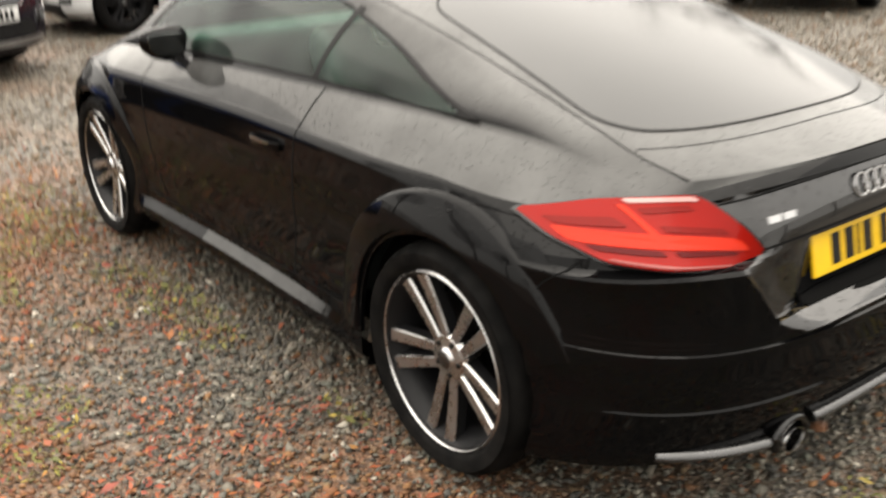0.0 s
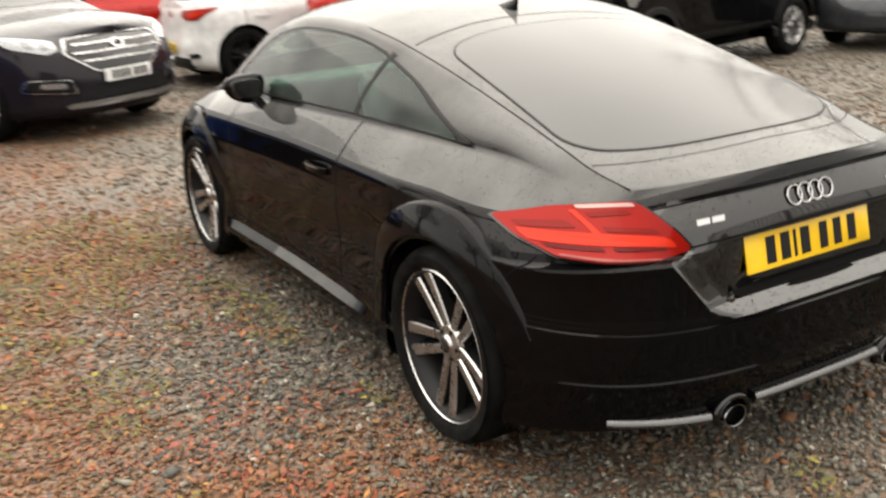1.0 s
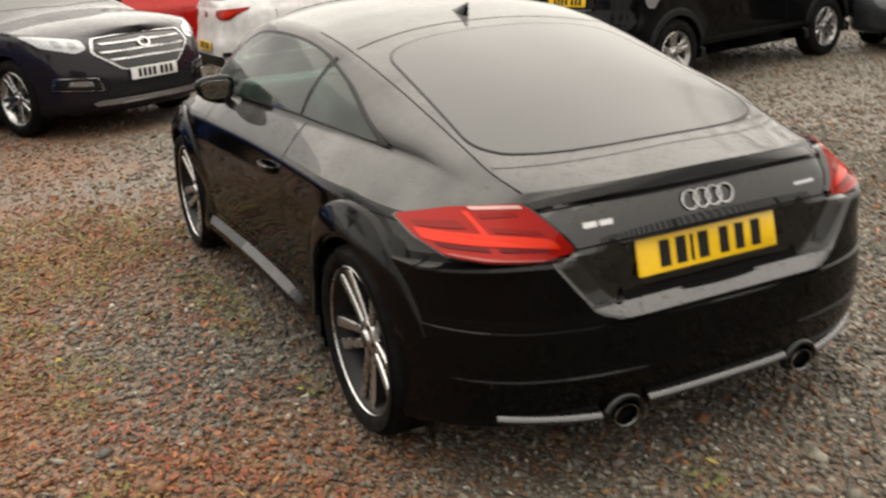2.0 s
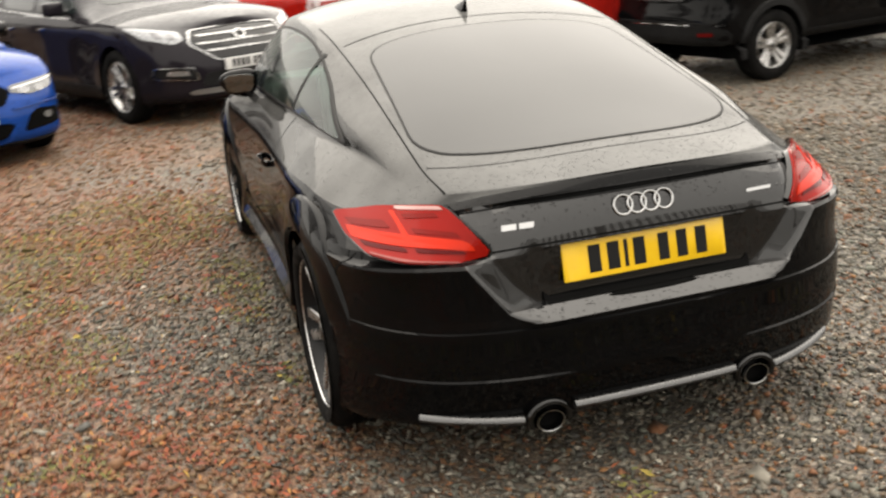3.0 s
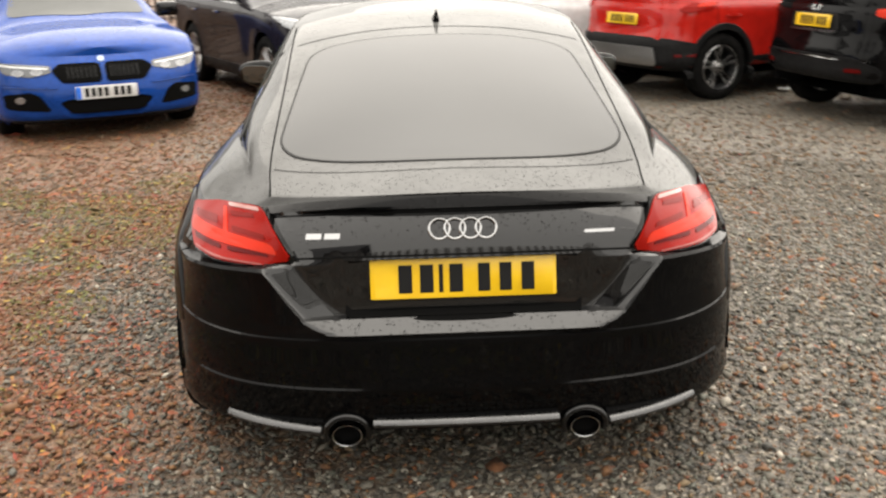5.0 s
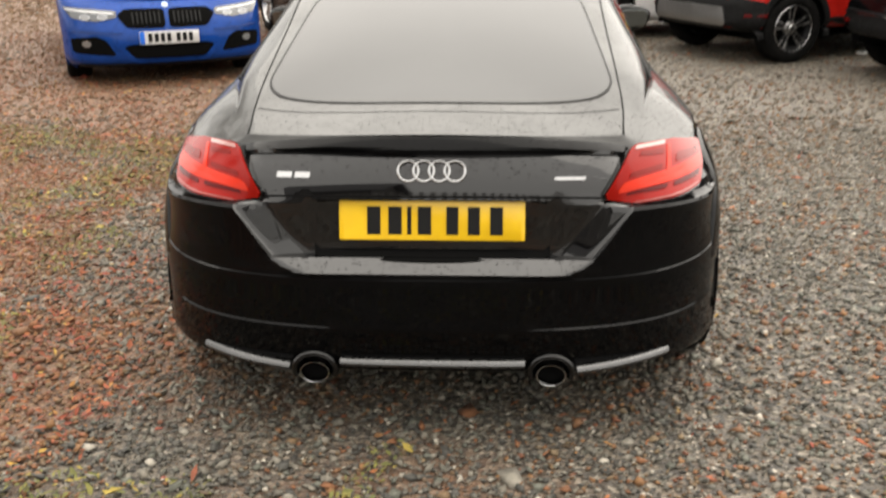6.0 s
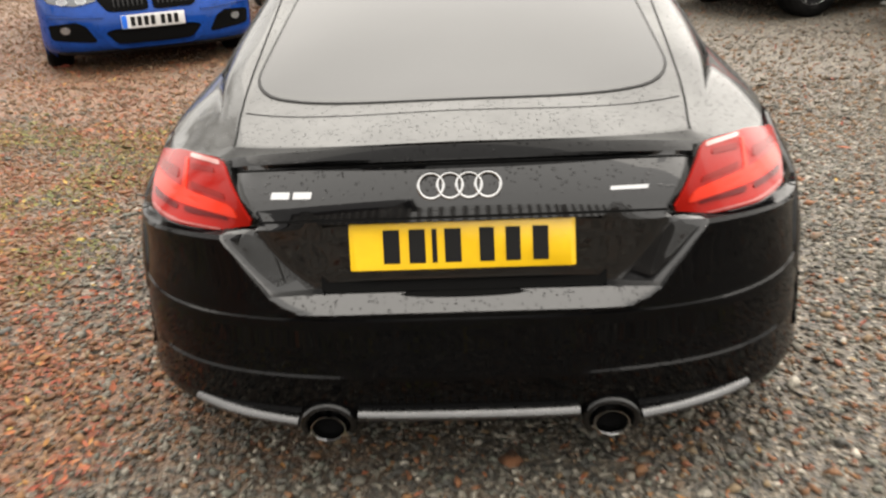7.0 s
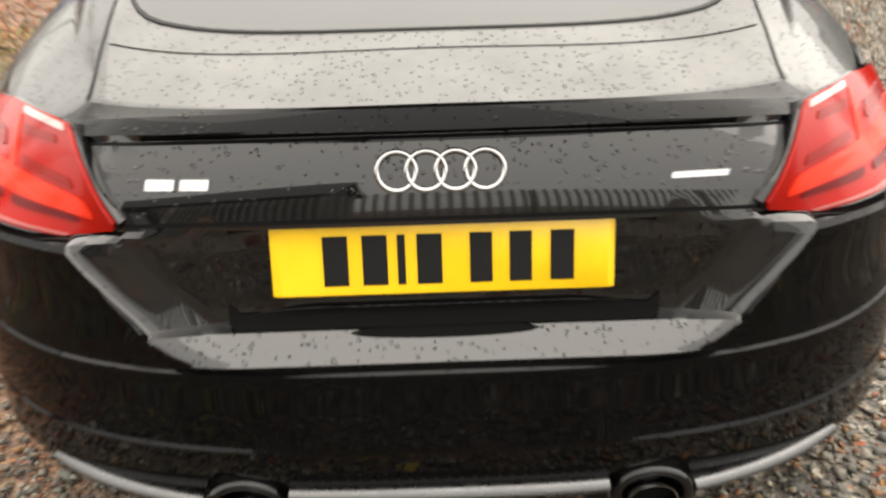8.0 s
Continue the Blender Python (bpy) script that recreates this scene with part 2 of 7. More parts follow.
LAMP_INNER = material("lamp_projector", (0.12, 0.12, 0.125), 0.1, 0.3, 1.0, 0.03)
YELLOW = vary(material("yellow_plate", (0.6, 0.37, 0.005), 0.35, 0, 0.3), (0.57, 0.345, 0.004), (0.62, 0.385, 0.006), 12.0)
WHITE_PLATE = material("white_plate", (0.495, 0.495, 0.488), 0.3, 0, 0.5)
BADGE = material("pale_badge", (0.22, 0.3, 0.42), 0.25, 0, 0.5)
PLATE_BLUE = material("plate_blue_band", (0.01, 0.12, 0.55), 0.3)
BAR_BLACK = material("plate_black", (0.005, 0.005, 0.005), 0.5, 0, 0, 0.1, 0.15)
LEATHER = rough_vary(material("dark_leather", (0.012, 0.012, 0.013), 0.5), 0.4, 0.6, 30)

# ---- mesh tools ----
from mathutils.bvhtree import BVHTree


def link_mesh(name, V, F, mat, parent=None, label="", smooth=True, sharp=None):
    """One mesh object from vertices and faces."""
    me = bpy.data.meshes.new(name)
    me.from_pydata([tuple(map(float, v)) for v in V], [], [tuple(map(int, f)) for f in F])
    bm = bmesh.new()
    bm.from_mesh(me)
    bmesh.ops.recalc_face_normals(bm, faces=bm.faces)
    if sharp is not None:
        for e in bm.edges:
            if len(e.link_faces) == 2 and e.calc_face_angle(0) > sharp:
                e.smooth = False
    bm.to_mesh(me)
    bm.free()
    if smooth:
        me.polygons.foreach_set("use_smooth", [True] * len(me.polygons))
    me.materials.append(mat)
    ob = new(name, me)
    if parent is not None:
        ob.parent = parent
    if label:
        tagged(ob, label)
    return ob


def part(name, bm, mat, parent, label="", smooth=True):
    """One bmesh as one mesh object under a thing or a part."""
    me = bpy.data.meshes.new(name)
    bm.to_mesh(me)
    bm.free()
    if smooth:
        me.polygons.foreach_set("use_smooth", [True] * len(me.polygons))
    me.materials.append(mat)
    ob = new(name, me)
    ob.parent = parent
    if label:
        tagged(ob, label)
    return ob


def again(ob, parent, m):
    """The same part once more, on the same mesh."""
    o = new(ob.name.split(".")[0], ob.data)
    o.parent = parent
    o.matrix_basis = m
    if "label" in ob:
        o["label"] = ob["label"]
    return o


def pchip(points):
    """A smooth curve through (x, y) points that does not overshoot."""
    X = np.array([p[0] for p in points], float)
    Y = np.array([p[1] for p in points], float)
    h = np.diff(X)
    d = np.diff(Y) / h
    m = np.zeros(len(X))
    m[0], m[-1] = d[0], d[-1]
    for i in range(1, len(X) - 1):
        if d[i - 1] * d[i] > 0:
            w1, w2 = 2 * h[i] + h[i - 1], h[i] + 2 * h[i - 1]
            m[i] = (w1 + w2) / (w1 / d[i - 1] + w2 / d[i])

    def f(x):
        x = np.clip(np.asarray(x, float), X[0], X[-1])
        i = np.clip(np.searchsorted(X, x) - 1, 0, len(h) - 1)
        t = (x - X[i]) / h[i]
        return ((1 + 2 * t) * (1 - t) ** 2 * Y[i] + t * (1 - t) ** 2 * h[i] * m[i] + t * t * (3 - 2 * t) * Y[i + 1] + t * t * (t - 1) * h[i] * m[i + 1])

    return f


def smooth01(x):
    x = np.clip(x, 0, 1)
    return x * x * (3 - 2 * x)


def closed(points, per=8, round_=0.5):
    """A closed outline through the points, with rounded corners."""
    P = [np.array(p, float) for p in points]
    out = []
    for i in range(len(P)):
        a, b, c = P[i - 1], P[i], P[(i + 1) % len(P)]
        p0, p2 = b + (a - b) * round_ * 0.5, b + (c - b) * round_ * 0.5
        for k in range(per):
            t = k / (per - 1)
            out.append((1 - t) ** 2 * p0 + 2 * t * (1 - t) * b + t * t * p2)
    return np.array(out)


def resample(O, n):
    """n points evenly along a closed outline."""
    Q = np.vstack([O, O[:1]])
    d = np.r_[0, np.cumsum(np.linalg.norm(np.diff(Q, axis=0), axis=1))]
    t = np.linspace(0, d[-1], n, endpoint=False)
    return np.stack([np.interp(t, d, Q[:, k]) for k in range(Q.shape[1])], 1)


def ring_patch(outline, lift, rings=(0.0, 0.3, 0.55, 0.75, 0.9, 1.0), n=56, depth=0.004, centre=None):
    """A filled patch: rings from the outline's middle outwards; lift(q, push) gives each place; the rim is turned down by depth."""
    O = resample(np.asarray(outline, float), n)
    c = O.mean(0) if centre is None else np.array(centre, float)
    V, F = [lift(c, 0.0)], []
    for r in rings[1:]:
        V += [lift(c + r * (o - c), 0.0) for o in O]
    V += [lift(o, -depth) for o in O]
    for i in range(n):
        F.append((0, 1 + i, 1 + (i + 1) % n))
    for k in range(len(rings) - 1):
        a, b = 1 + k * n, 1 + (k + 1) * n
        for i in range(n):
            j = (i + 1) % n
            F.append((a + i, b + i, b + j, a + j))
    return V, F


def band_patch(outline, lift, inner=0.9, n=80, steps=4, depth=0.004, centre=None):
    """The rim of a patch alone, from inner to 1."""
    O = resample(np.asarray(outline, float), n)
    c = O.mean(0) if centre is None else np.array(centre, float)
    V, F = [], []
    for r in np.linspace(inner, 1, steps):
        V += [lift(c + r * (o - c), 0.0) for o in O]
    V += [lift(o, -depth) for o in O]
    for k in range(steps):
        for i in range(n):
            j = (i + 1) % n
            F.append((k * n + i, k * n + n + i, k * n + n + j, k * n + j))
    return V, F


class Skin:
    """A body surface onto which details are laid."""

    def __init__(self, V, F):
        self.tree = BVHTree.FromPolygons([tuple(map(float, v)) for v in V], [tuple(map(int, f)) for f in F])

    def cast(self, p, way, off=0.0):
        way = Vector(way).normalized()
        hit, nrm, _, _ = self.tree.ray_cast(Vector(p) - way * 3.0, way)
        if hit is None:
            return self.near(p, off)
        if nrm.dot(way) > 0:
            nrm = -nrm
        return np.array(hit + nrm * off)

    def near(self, p, off=0.0, out=None):
        hit, nrm, _, _ = self.tree.find_nearest(Vector(p))
        if out is not None and nrm.dot(Vector(out)) < 0:
            nrm = -nrm
        return np.array(hit + nrm * off)

    def normal(self, p, out):
        _, nrm, _, _ = self.tree.find_nearest(Vector(p))
        return -nrm if nrm.dot(Vector(out)) < 0 else nrm


def lay(name, skin, outline, face, mat, parent, off=0.006, label="", n=48, rings=(0.0, 0.35, 0.65, 0.88, 1.0), flip=False, depth=None, hole=None):
    """Lays an outline onto a body from the rear, front, side or top. rear/front: (x, z); side: (y, z); top: (x, y). flip: on the other side."""
    s = -1.0 if flip else 1.0

    def lift(q, push):
        a, b = float(q[0]), float(q[1])
        if face == "rear":
            return skin.cast((s * a, -1, b), (0, 1, 0), off + push)
        if face == "front":
            return skin.cast((s * a, 5, b), (0, -1, 0), off + push)
        if face == "side":
            return skin.cast((s * 1.2, a, b), (-s, 0, 0), off + push)
        if face == "top":
            return skin.cast((s * a, b, 2.0), (0, 0, -1), off + push)
        return skin.cast((s * face[0] * -2 + s * a, face[1] * -2, b), (s * face[0], face[1], 0), off + push)

    depth = off + 0.006 if depth is None else depth
    if hole is None:
        V, F = ring_patch(outline, lift, rings, n, depth)
    else:
        V, F = band_patch(outline, lift, hole, n, 4, depth)
    return link_mesh(name, V, F, mat, parent, label, sharp=radians(50))


def ribbon(name, points, skin, width, mat, parent, off=0.0012, out=(0, 0, 1), n=40, label="", project=True):
    """A thin strip along a line on a body: a panel gap."""
    P = np.array(points, float)
    d = np.r_[0, np.cumsum(np.linalg.norm(np.diff(P, axis=0), axis=1))]
    t = np.linspace(0, d[-1], n)
    P = np.stack([np.interp(t, d, P[:, k]) for k in range(3)], 1)
    V, F = [], []
    for i in range(n):
        tan = P[min(i + 1, n - 1)] - P[max(i - 1, 0)]
        nr = np.array(skin.normal(P[i], out))
        side = np.cross(tan, nr)
        side /= np.linalg.norm(side) + 1e-9
        for sgn in (-0.5, 0.5):
            q = P[i] + side * sgn * width
            V.append(skin.near(q, off, nr) if project else q + nr * off)
    for i in range(n - 1):
        F.append((2 * i, 2 * i + 1, 2 * i + 3, 2 * i + 2))
    return link_mesh(name, V, F, mat, parent, label)


def sweep(name, points, profile, mat, parent, label="", up=(0, 0, 1), closed_path=False, sharp=radians(40)):
    """A profile (a, b) swept along a line: a is sideways, b along up."""
    P = np.array(points, float)
    n, k = len(P), len(profile)
    V, F = [], []
    for i in range(n):
        tan = (P[(i + 1) % n] - P[i - 1]) if closed_path else P[min(i + 1, n - 1)] - P[max(i - 1, 0)]
        tan /= np.linalg.norm(tan) + 1e-9
        side = np.cross(tan, up)
        side /= np.linalg.norm(side) + 1e-9
        upv = np.cross(side, tan)
        V += [P[i] + side * a + upv * b for a, b in profile]
    for i in range(n if closed_path else n - 1):
        for j in range(k):
            F.append((i * k + j, i * k + (j + 1) % k, ((i + 1) % n) * k + (j + 1) % k, ((i + 1) % n) * k + j))
    if not closed_path:
        F.append(tuple(range(k)))
        F.append(tuple(range((n - 1) * k, n * k))[::-1])
    return link_mesh(name, V, F, mat, parent, label, sharp=sharp)


def lathe(profile, n=48, axis="x"):
    """Vertices and faces of a profile (r, a) turned round an axis."""
    V, F, k = [], [], len(profile)
    for i in range(n):
        c, s = math.cos(2 * math.pi * i / n), math.sin(2 * math.pi * i / n)
        for r, a in profile:
            V.append({"x": (a, r * c, r * s), "y": (r * c, a, r * s), "z": (r * c, r * s, a)}[axis])
    for i in range(n):
        j = (i + 1) % n
        for q in range(k - 1):
            F.append((i * k + q, i * k + q + 1, j * k + q + 1, j * k + q))
    return V, F


def rounded_box(size, radius, segments=3):
    bm = bmesh.new()
    bmesh.ops.create_cube(bm, size=1.0)
    for v in bm.verts:
        v.co = Vector((v.co.x * size[0], v.co.y * size[1], v.co.z * size[2]))
    bmesh.ops.bevel(bm, geom=list(bm.edges), offset=radius, segments=segments, profile=0.6, affect="EDGES")
    return bm


def moved(bm, m):
    bmesh.ops.transform(bm, matrix=m, verts=bm.verts)
    return bm


def slab(outline, h):
    """A flat plate of a closed (x, z) outline, h thick along y, with a small chamfer."""
    O = np.asarray(outline, float)
    c, n = O.mean(0), len(O)
    V = [(c[0] + 0.97 * (p[0] - c[0]), -h, c[1] + 0.97 * (p[1] - c[1])) for p in O]
    V += [(p[0], -h * 0.7, p[1]) for p in O] + [(p[0], 0, p[1]) for p in O]
    F = [tuple(range(n))]
    for k in range(2):
        for i in range(n):
            j = (i + 1) % n
            F.append((k * n + i, k * n + j, k * n + n + j, k * n + n + i))
    return V, F


# ---- car tools ----
def car_shell(rows, crease_z, top, wells, side_w, trap=None, n_side=84, n_rear=30, n_front=26, flare=(0.02, 0.36, 0.5), arc_front=(0.8, 2.6)):
    """The body of a car as one grid. rows, from the sill up: dicts of zr, yr, n, R (rear), zs, w (side), yf (front), yin (recessed part).
    crease_z(y): height of the top row along the side. top(y, xs, zs): half section from the top row inwards, as points (x, z).
    wells: (y, z, radius) of the wheels. Returns the vertices, the faces, and the half-section grid."""
    K = len(rows)
    fl, r_in, r_out = flare
    grid = []
    side_t = np.linspace(0, 1, n_side + 1)[1:]
    m1 = 24
    for k, r in enumerate(rows):
        pts, w, n, R = [], r["w"], r["n"], r["R"]

        def rear_y(x):
            return r["yr"] + R * (1 - max(0.0, 1 - (x / w) ** n) ** (1 / n))

        def bend(u, lid):
            u = max(u, 0.0)
            return u if lid else 0.42 * u + 0.08 * u * u + 0.5 * u ** 14

        if trap is not None:
            xt = trap(r["zr"])
            facet = 0.095
            fr = np.r_[np.linspace(0, 1 - facet / xt, m1 - 4), 1 - facet / xt * np.linspace(1, 0, 16)[1:] ** 1.6]
            for f in fr:
                x = f * xt
                y = rear_y(x)
                if r.get("yin") is not None:
                    low, lid = r["zr"] < 0.5, r["zr"] > 0.735
                    # the side facets of the plate recess are hollow, and turn over into a bright rim
                    b = float(smooth01((x - 0.2) / 0.2)) if low else bend((x - xt + facet) / facet, lid)
                    wall = -0.026 * float(smooth01((x - 0.2) / 0.16)) if 0.582 < r["zr"] < 0.735 else 0.0
                    y = (1 - b) * (r["yin"] + wall + (1.0 if low else 0.35 if lid else 0.0) * (y - r["yr"])) + b * y
                pts.append([x, y, 0.0])
            th0 = math.asin((xt / w) ** (n / 2))
        else:
            th0 = 0.0
            pts.append([0.0, r["yr"], 0.0])
        for th in np.linspace(th0, math.pi / 2, n_rear + 1)[1:]:
            x = w * math.sin(th) ** (2 / n)
            pts.append([x, rear_y(min(x, w)), 0.0])
        Rf, nf = arc_front
        y0, y1 = r["yr"] + R, r["yf"] - Rf
        for t in side_t:
            y = y0 + t * (y1 - y0)
            pts.append([w * float(side_w(y)), y, 0.0])
        for th in np.linspace(math.pi / 2, 0, n_front + 1)[1:]:
            x = w * float(side_w(y1)) * math.sin(th) ** (2 / nf)
            pts.append([x, r["yf"] - Rf * (1 - math.cos(th) ** (2 / nf)), 0.0])
        P = np.array(pts)
        f = r["f"]
        P[:, 0] += r.get("out", 0.0) * smooth01((P[:, 1] - 0.42) / 0.6) * (1 - smooth01((P[:, 1] - 2.9) / 0.3))
        P[:, 2] = r["z"](P[:, 1])
        for wy, wz, wr in wells:
            d = np.hypot(P[:, 1] - wy, P[:, 2] - wz)
            side = smooth01((P[:, 0] / w - 0.8) / 0.2)
            P[:, 0] += fl * side * (1 - smooth01((d - r_in) / (r_out - r_in)))
        grid.append(P)
    # wheel openings: the rim of each follows its circle
    G = np.array(grid)
    S = G.shape[1]
    # top: sections from the top row to the middle line
    tops = [G[-1]]
    T = [top(G[-1][j, 1], G[-1][j, 0], G[-1][j, 2]) for j in range(S)]
    T = np.array(T)
    for q in range(T.shape[1]):
        tops.append(np.stack([T[:, q, 0], G[-1][:, 1], T[:, q, 1]], 1))
    G = np.concatenate([G, np.array(tops[1:])])
    inside = np.zeros(G.shape[:2], bool)
    for wy, wz, wr in wells:
        d = np.hypot(G[:, :, 1] - wy, G[:, :, 2] - wz)
        inside |= (d < wr) & (G[:, :, 0] > 0.35) & (np.arange(G.shape[0])[:, None] < K)
    quads = []
    for a in range(G.shape[0] - 1):
        for b in range(S - 1):
            c = (inside[a, b], inside[a + 1, b], inside[a + 1, b + 1], inside[a, b + 1])
            if not all(c):
                quads.append((a, b))
    for wy, wz, wr in wells:
        dy, dz = G[:, :, 1] - wy, G[:, :, 2] - wz
        d = np.hypot(dy, dz)
        sel = inside & (d < wr)
        k = wr / np.maximum(d, 1e-6)
        G[:, :, 1] = np.where(sel, wy + dy * k, G[:, :, 1])
        G[:, :, 2] = np.where(sel, wz + dz * k, G[:, :, 2])
    return G, quads


def mirrored(G, quads):
    """Vertices and faces of a half grid and its mirror image."""
    A, S = G.shape[:2]
    V = G.reshape(-1, 3)
    V2 = np.concatenate([V, V * (-1, 1, 1)])
    F, o = [], A * S
    for a, b in quads:
        i = a * S + b
        F.append((i, i + 1, i + S + 1, i + S))
        F.append((o + i, o + i + S, o + i + S + 1, o + i + 1))
    return V2, F


def welded(name, V, F, mat, parent, label="", sharp=None, dist=0.0006):
    me = bpy.data.meshes.new(name)
    me.from_pydata([tuple(map(float, v)) for v in V], [], F)
    bm = bmesh.new()
    bm.from_mesh(me)
    bmesh.ops.remove_doubles(bm, verts=bm.verts, dist=dist)
    loose = [v for v in bm.verts if not v.link_faces]
    bmesh.ops.delete(bm, geom=loose, context="VERTS")
    bmesh.ops.recalc_face_normals(bm, faces=bm.faces)
    if sharp:
        for e in bm.edges:
            if len(e.link_faces) == 2 and e.calc_face_angle(0) > sharp:
                e.smooth = False
    bm.to_mesh(me)
    bm.free()
    me.polygons.foreach_set("use_smooth", [True] * len(me.polygons))
    me.materials.append(mat)
    ob = new(name, me)
    ob.parent = parent
    if label:
        tagged(ob, label)
    return ob


def build_wheel(parent, R, rim, width, style, face_mat, dark_mat):
    """One wheel round the origin, its face towards +x: tyre, rim with barrel, spokes, hub cap and brake disc."""
    w = width / 2
    root = new("wheel")
    root.parent = parent
    prof = [(rim - 0.004, -w * 0.82), (rim + 0.012, -w * 0.98), (rim + 0.05, -w * 1.03), (R - 0.028, -w * 0.98), (R - 0.006, -w * 0.82), (R, -w * 0.55)]
    for a in (-0.3, 0.0, 0.3):
        prof += [(R, (a - 0.1) * w), (R - 0.007, (a - 0.05) * w), (R - 0.007, (a + 0.05) * w), (R, (a + 0.1) * w)]
    prof += [(R, w * 0.55), (R - 0.006, w * 0.82), (R - 0.028, w * 0.98), (rim + 0.05, w * 1.03), (rim + 0.02, w * 1.01), (rim + 0.012, w * 0.97), (rim - 0.004, w * 0.82)]
    V, F = lathe(prof, 64)
    link_mesh("tyre", V, F, RUBBER, root, "black rubber tyre", sharp=radians(45))
    prof = [(rim * 0.98, -w * 0.8), (rim * 0.86, -w * 0.5), (rim * 0.84, w * 0.25), (rim * 0.9, w * 0.6), (rim * 0.945, w * 0.78), (rim * 0.955, w * 0.86), (rim, w * 0.9), (rim + 0.004, w * 0.84)]
    V, F = lathe(prof, 64)
    barrel = link_mesh("rim", V, F, dark_mat, root, sharp=radians(40))
    prof = [(rim * 0.972, w * 0.79), (rim * 0.976, w * 0.875), (rim * 0.99, w * 0.92), (rim + 0.003, w * 0.88)]
    V, F = lathe(prof, 64)
    link_mesh("rim_lip", V, F, face_mat, barrel, "bright machined rim edge", sharp=radians(40))
    V, F = lathe([(0.0, -w * 0.1), (rim * 0.68, -w * 0.1), (rim * 0.7, -w * 0.18), (rim * 0.7, -w * 0.28)], 40)
    link_mesh("brake_disc", V, F, DISC, root, "worn steel brake disc")
    V, F = lathe([(rim * 0.86, -w * 0.7), (0.0, -w * 0.7)], 32)
    link_mesh("backing_plate", V, F, WELL, root)
    V, F = lathe([(0.0, w * 0.74), (0.026, w * 0.74), (0.03, w * 0.7), (0.034, w * 0.66), (0.062, w * 0.62), (0.072, w * 0.5), (0.07, w * 0.1), (0.0, w * 0.1)], 32)
    hub = link_mesh("hub", V, F, face_mat, root, sharp=radians(35))
    V, F = lathe([(0.0, w * 0.765), (0.022, w * 0.765), (0.027, w * 0.74)], 24)
    link_mesh("hub_cap", V, F, BRUSHED, hub, "round silver hub cap")
    for k in range(5):
        a = 2 * math.pi * (k + 0.5) / 5
        V, F = lathe([(0.0, w * 0.66), (0.008, w * 0.66), (0.009, w * 0.5)], 8)
        V = [(v[0], v[1] + 0.048 * math.cos(a), v[2] + 0.048 * math.sin(a)) for v in V]
        link_mesh("wheel_bolt", V, F, DISC, hub)
    n, pair, wide0, wide1, spread0, spread1 = style
    for k in range(n):
        ang = 2 * math.pi * k / n + math.pi / 2
        for sgn in ((-1, 1) if pair else (0,)):
            V, F = [], []
            r0, r1, steps = 0.035, rim * 0.955, 7
            for i in range(steps):
                t = i / (steps - 1)
                r = r0 + t * (r1 - r0)
                off = sgn * (spread0 + t * (spread1 - spread0))
                hw = 0.5 * (wide0 + t * (wide1 - wide0))
                xf = w * (0.6 + 0.2 * t ** 1.5)
                xb = xf - 0.035 - 0.01 * (1 - t)
                for dx, dh in ((xb, -hw * 1.25), (xf - 0.006, -hw * 1.1), (xf, -hw * 0.85), (xf, hw * 0.85), (xf - 0.006, hw * 1.1), (xb, hw * 1.25)):
                    u, v = r, off + dh
                    V.append((dx, u * math.cos(ang) - v * math.sin(ang), u * math.sin(ang) + v * math.cos(ang)))
            face_f, dark_f = [], []
            for i in range(steps - 1):
                for j in range(6):
                    q = (i * 6 + j, i * 6 + (j + 1) % 6, i * 6 + 6 + (j + 1) % 6, i * 6 + 6 + j)
                    (face_f if j in (1, 2, 3) else dark_f).append(q)
            sp = link_mesh("spoke", V, dark_f, dark_mat, root, sharp=radians(30))
            link_mesh("spoke_face", V, face_f, face_mat, sp, "machined silver spoke face" if face_mat is ALLOY and dark_mat is ALLOY_DARK else "", sharp=radians(30))
    return root


def put_wheels(parent, wheel, places):
    """Moves the built wheel to the first place and copies it to the rest; the left ones are turned round."""
    for i, (x, y, z, turn) in enumerate(places):
        m = pose(x, y, z, turn, 0, 180 if x < 0 else 0)
        if i == 0:
            wheel.matrix_basis = m
        else:
            copy_thing(wheel, m)


def wheel_well(parent, y, z, r, x0, x1, s):
    """The dark liner over a wheel."""
    V, F, n = [], [], 36
    for i in range(n + 1):
        a = math.radians(-14) + math.radians(208) * i / n
        c, t = math.cos(a), math.sin(a)
        V += [(s * x0, y + r * c, z + r * t), (s * x1, y + r * c, z + r * t), (s * x1, y + r * 0.3 * c, z + r * 0.3 * t)]
    for i in range(n):
        F += [(3 * i, 3 * i + 1, 3 * i + 4, 3 * i + 3), (3 * i + 1, 3 * i + 2, 3 * i + 5, 3 * i + 4)]
    return link_mesh("wheel_well", V, F, WELL, parent)


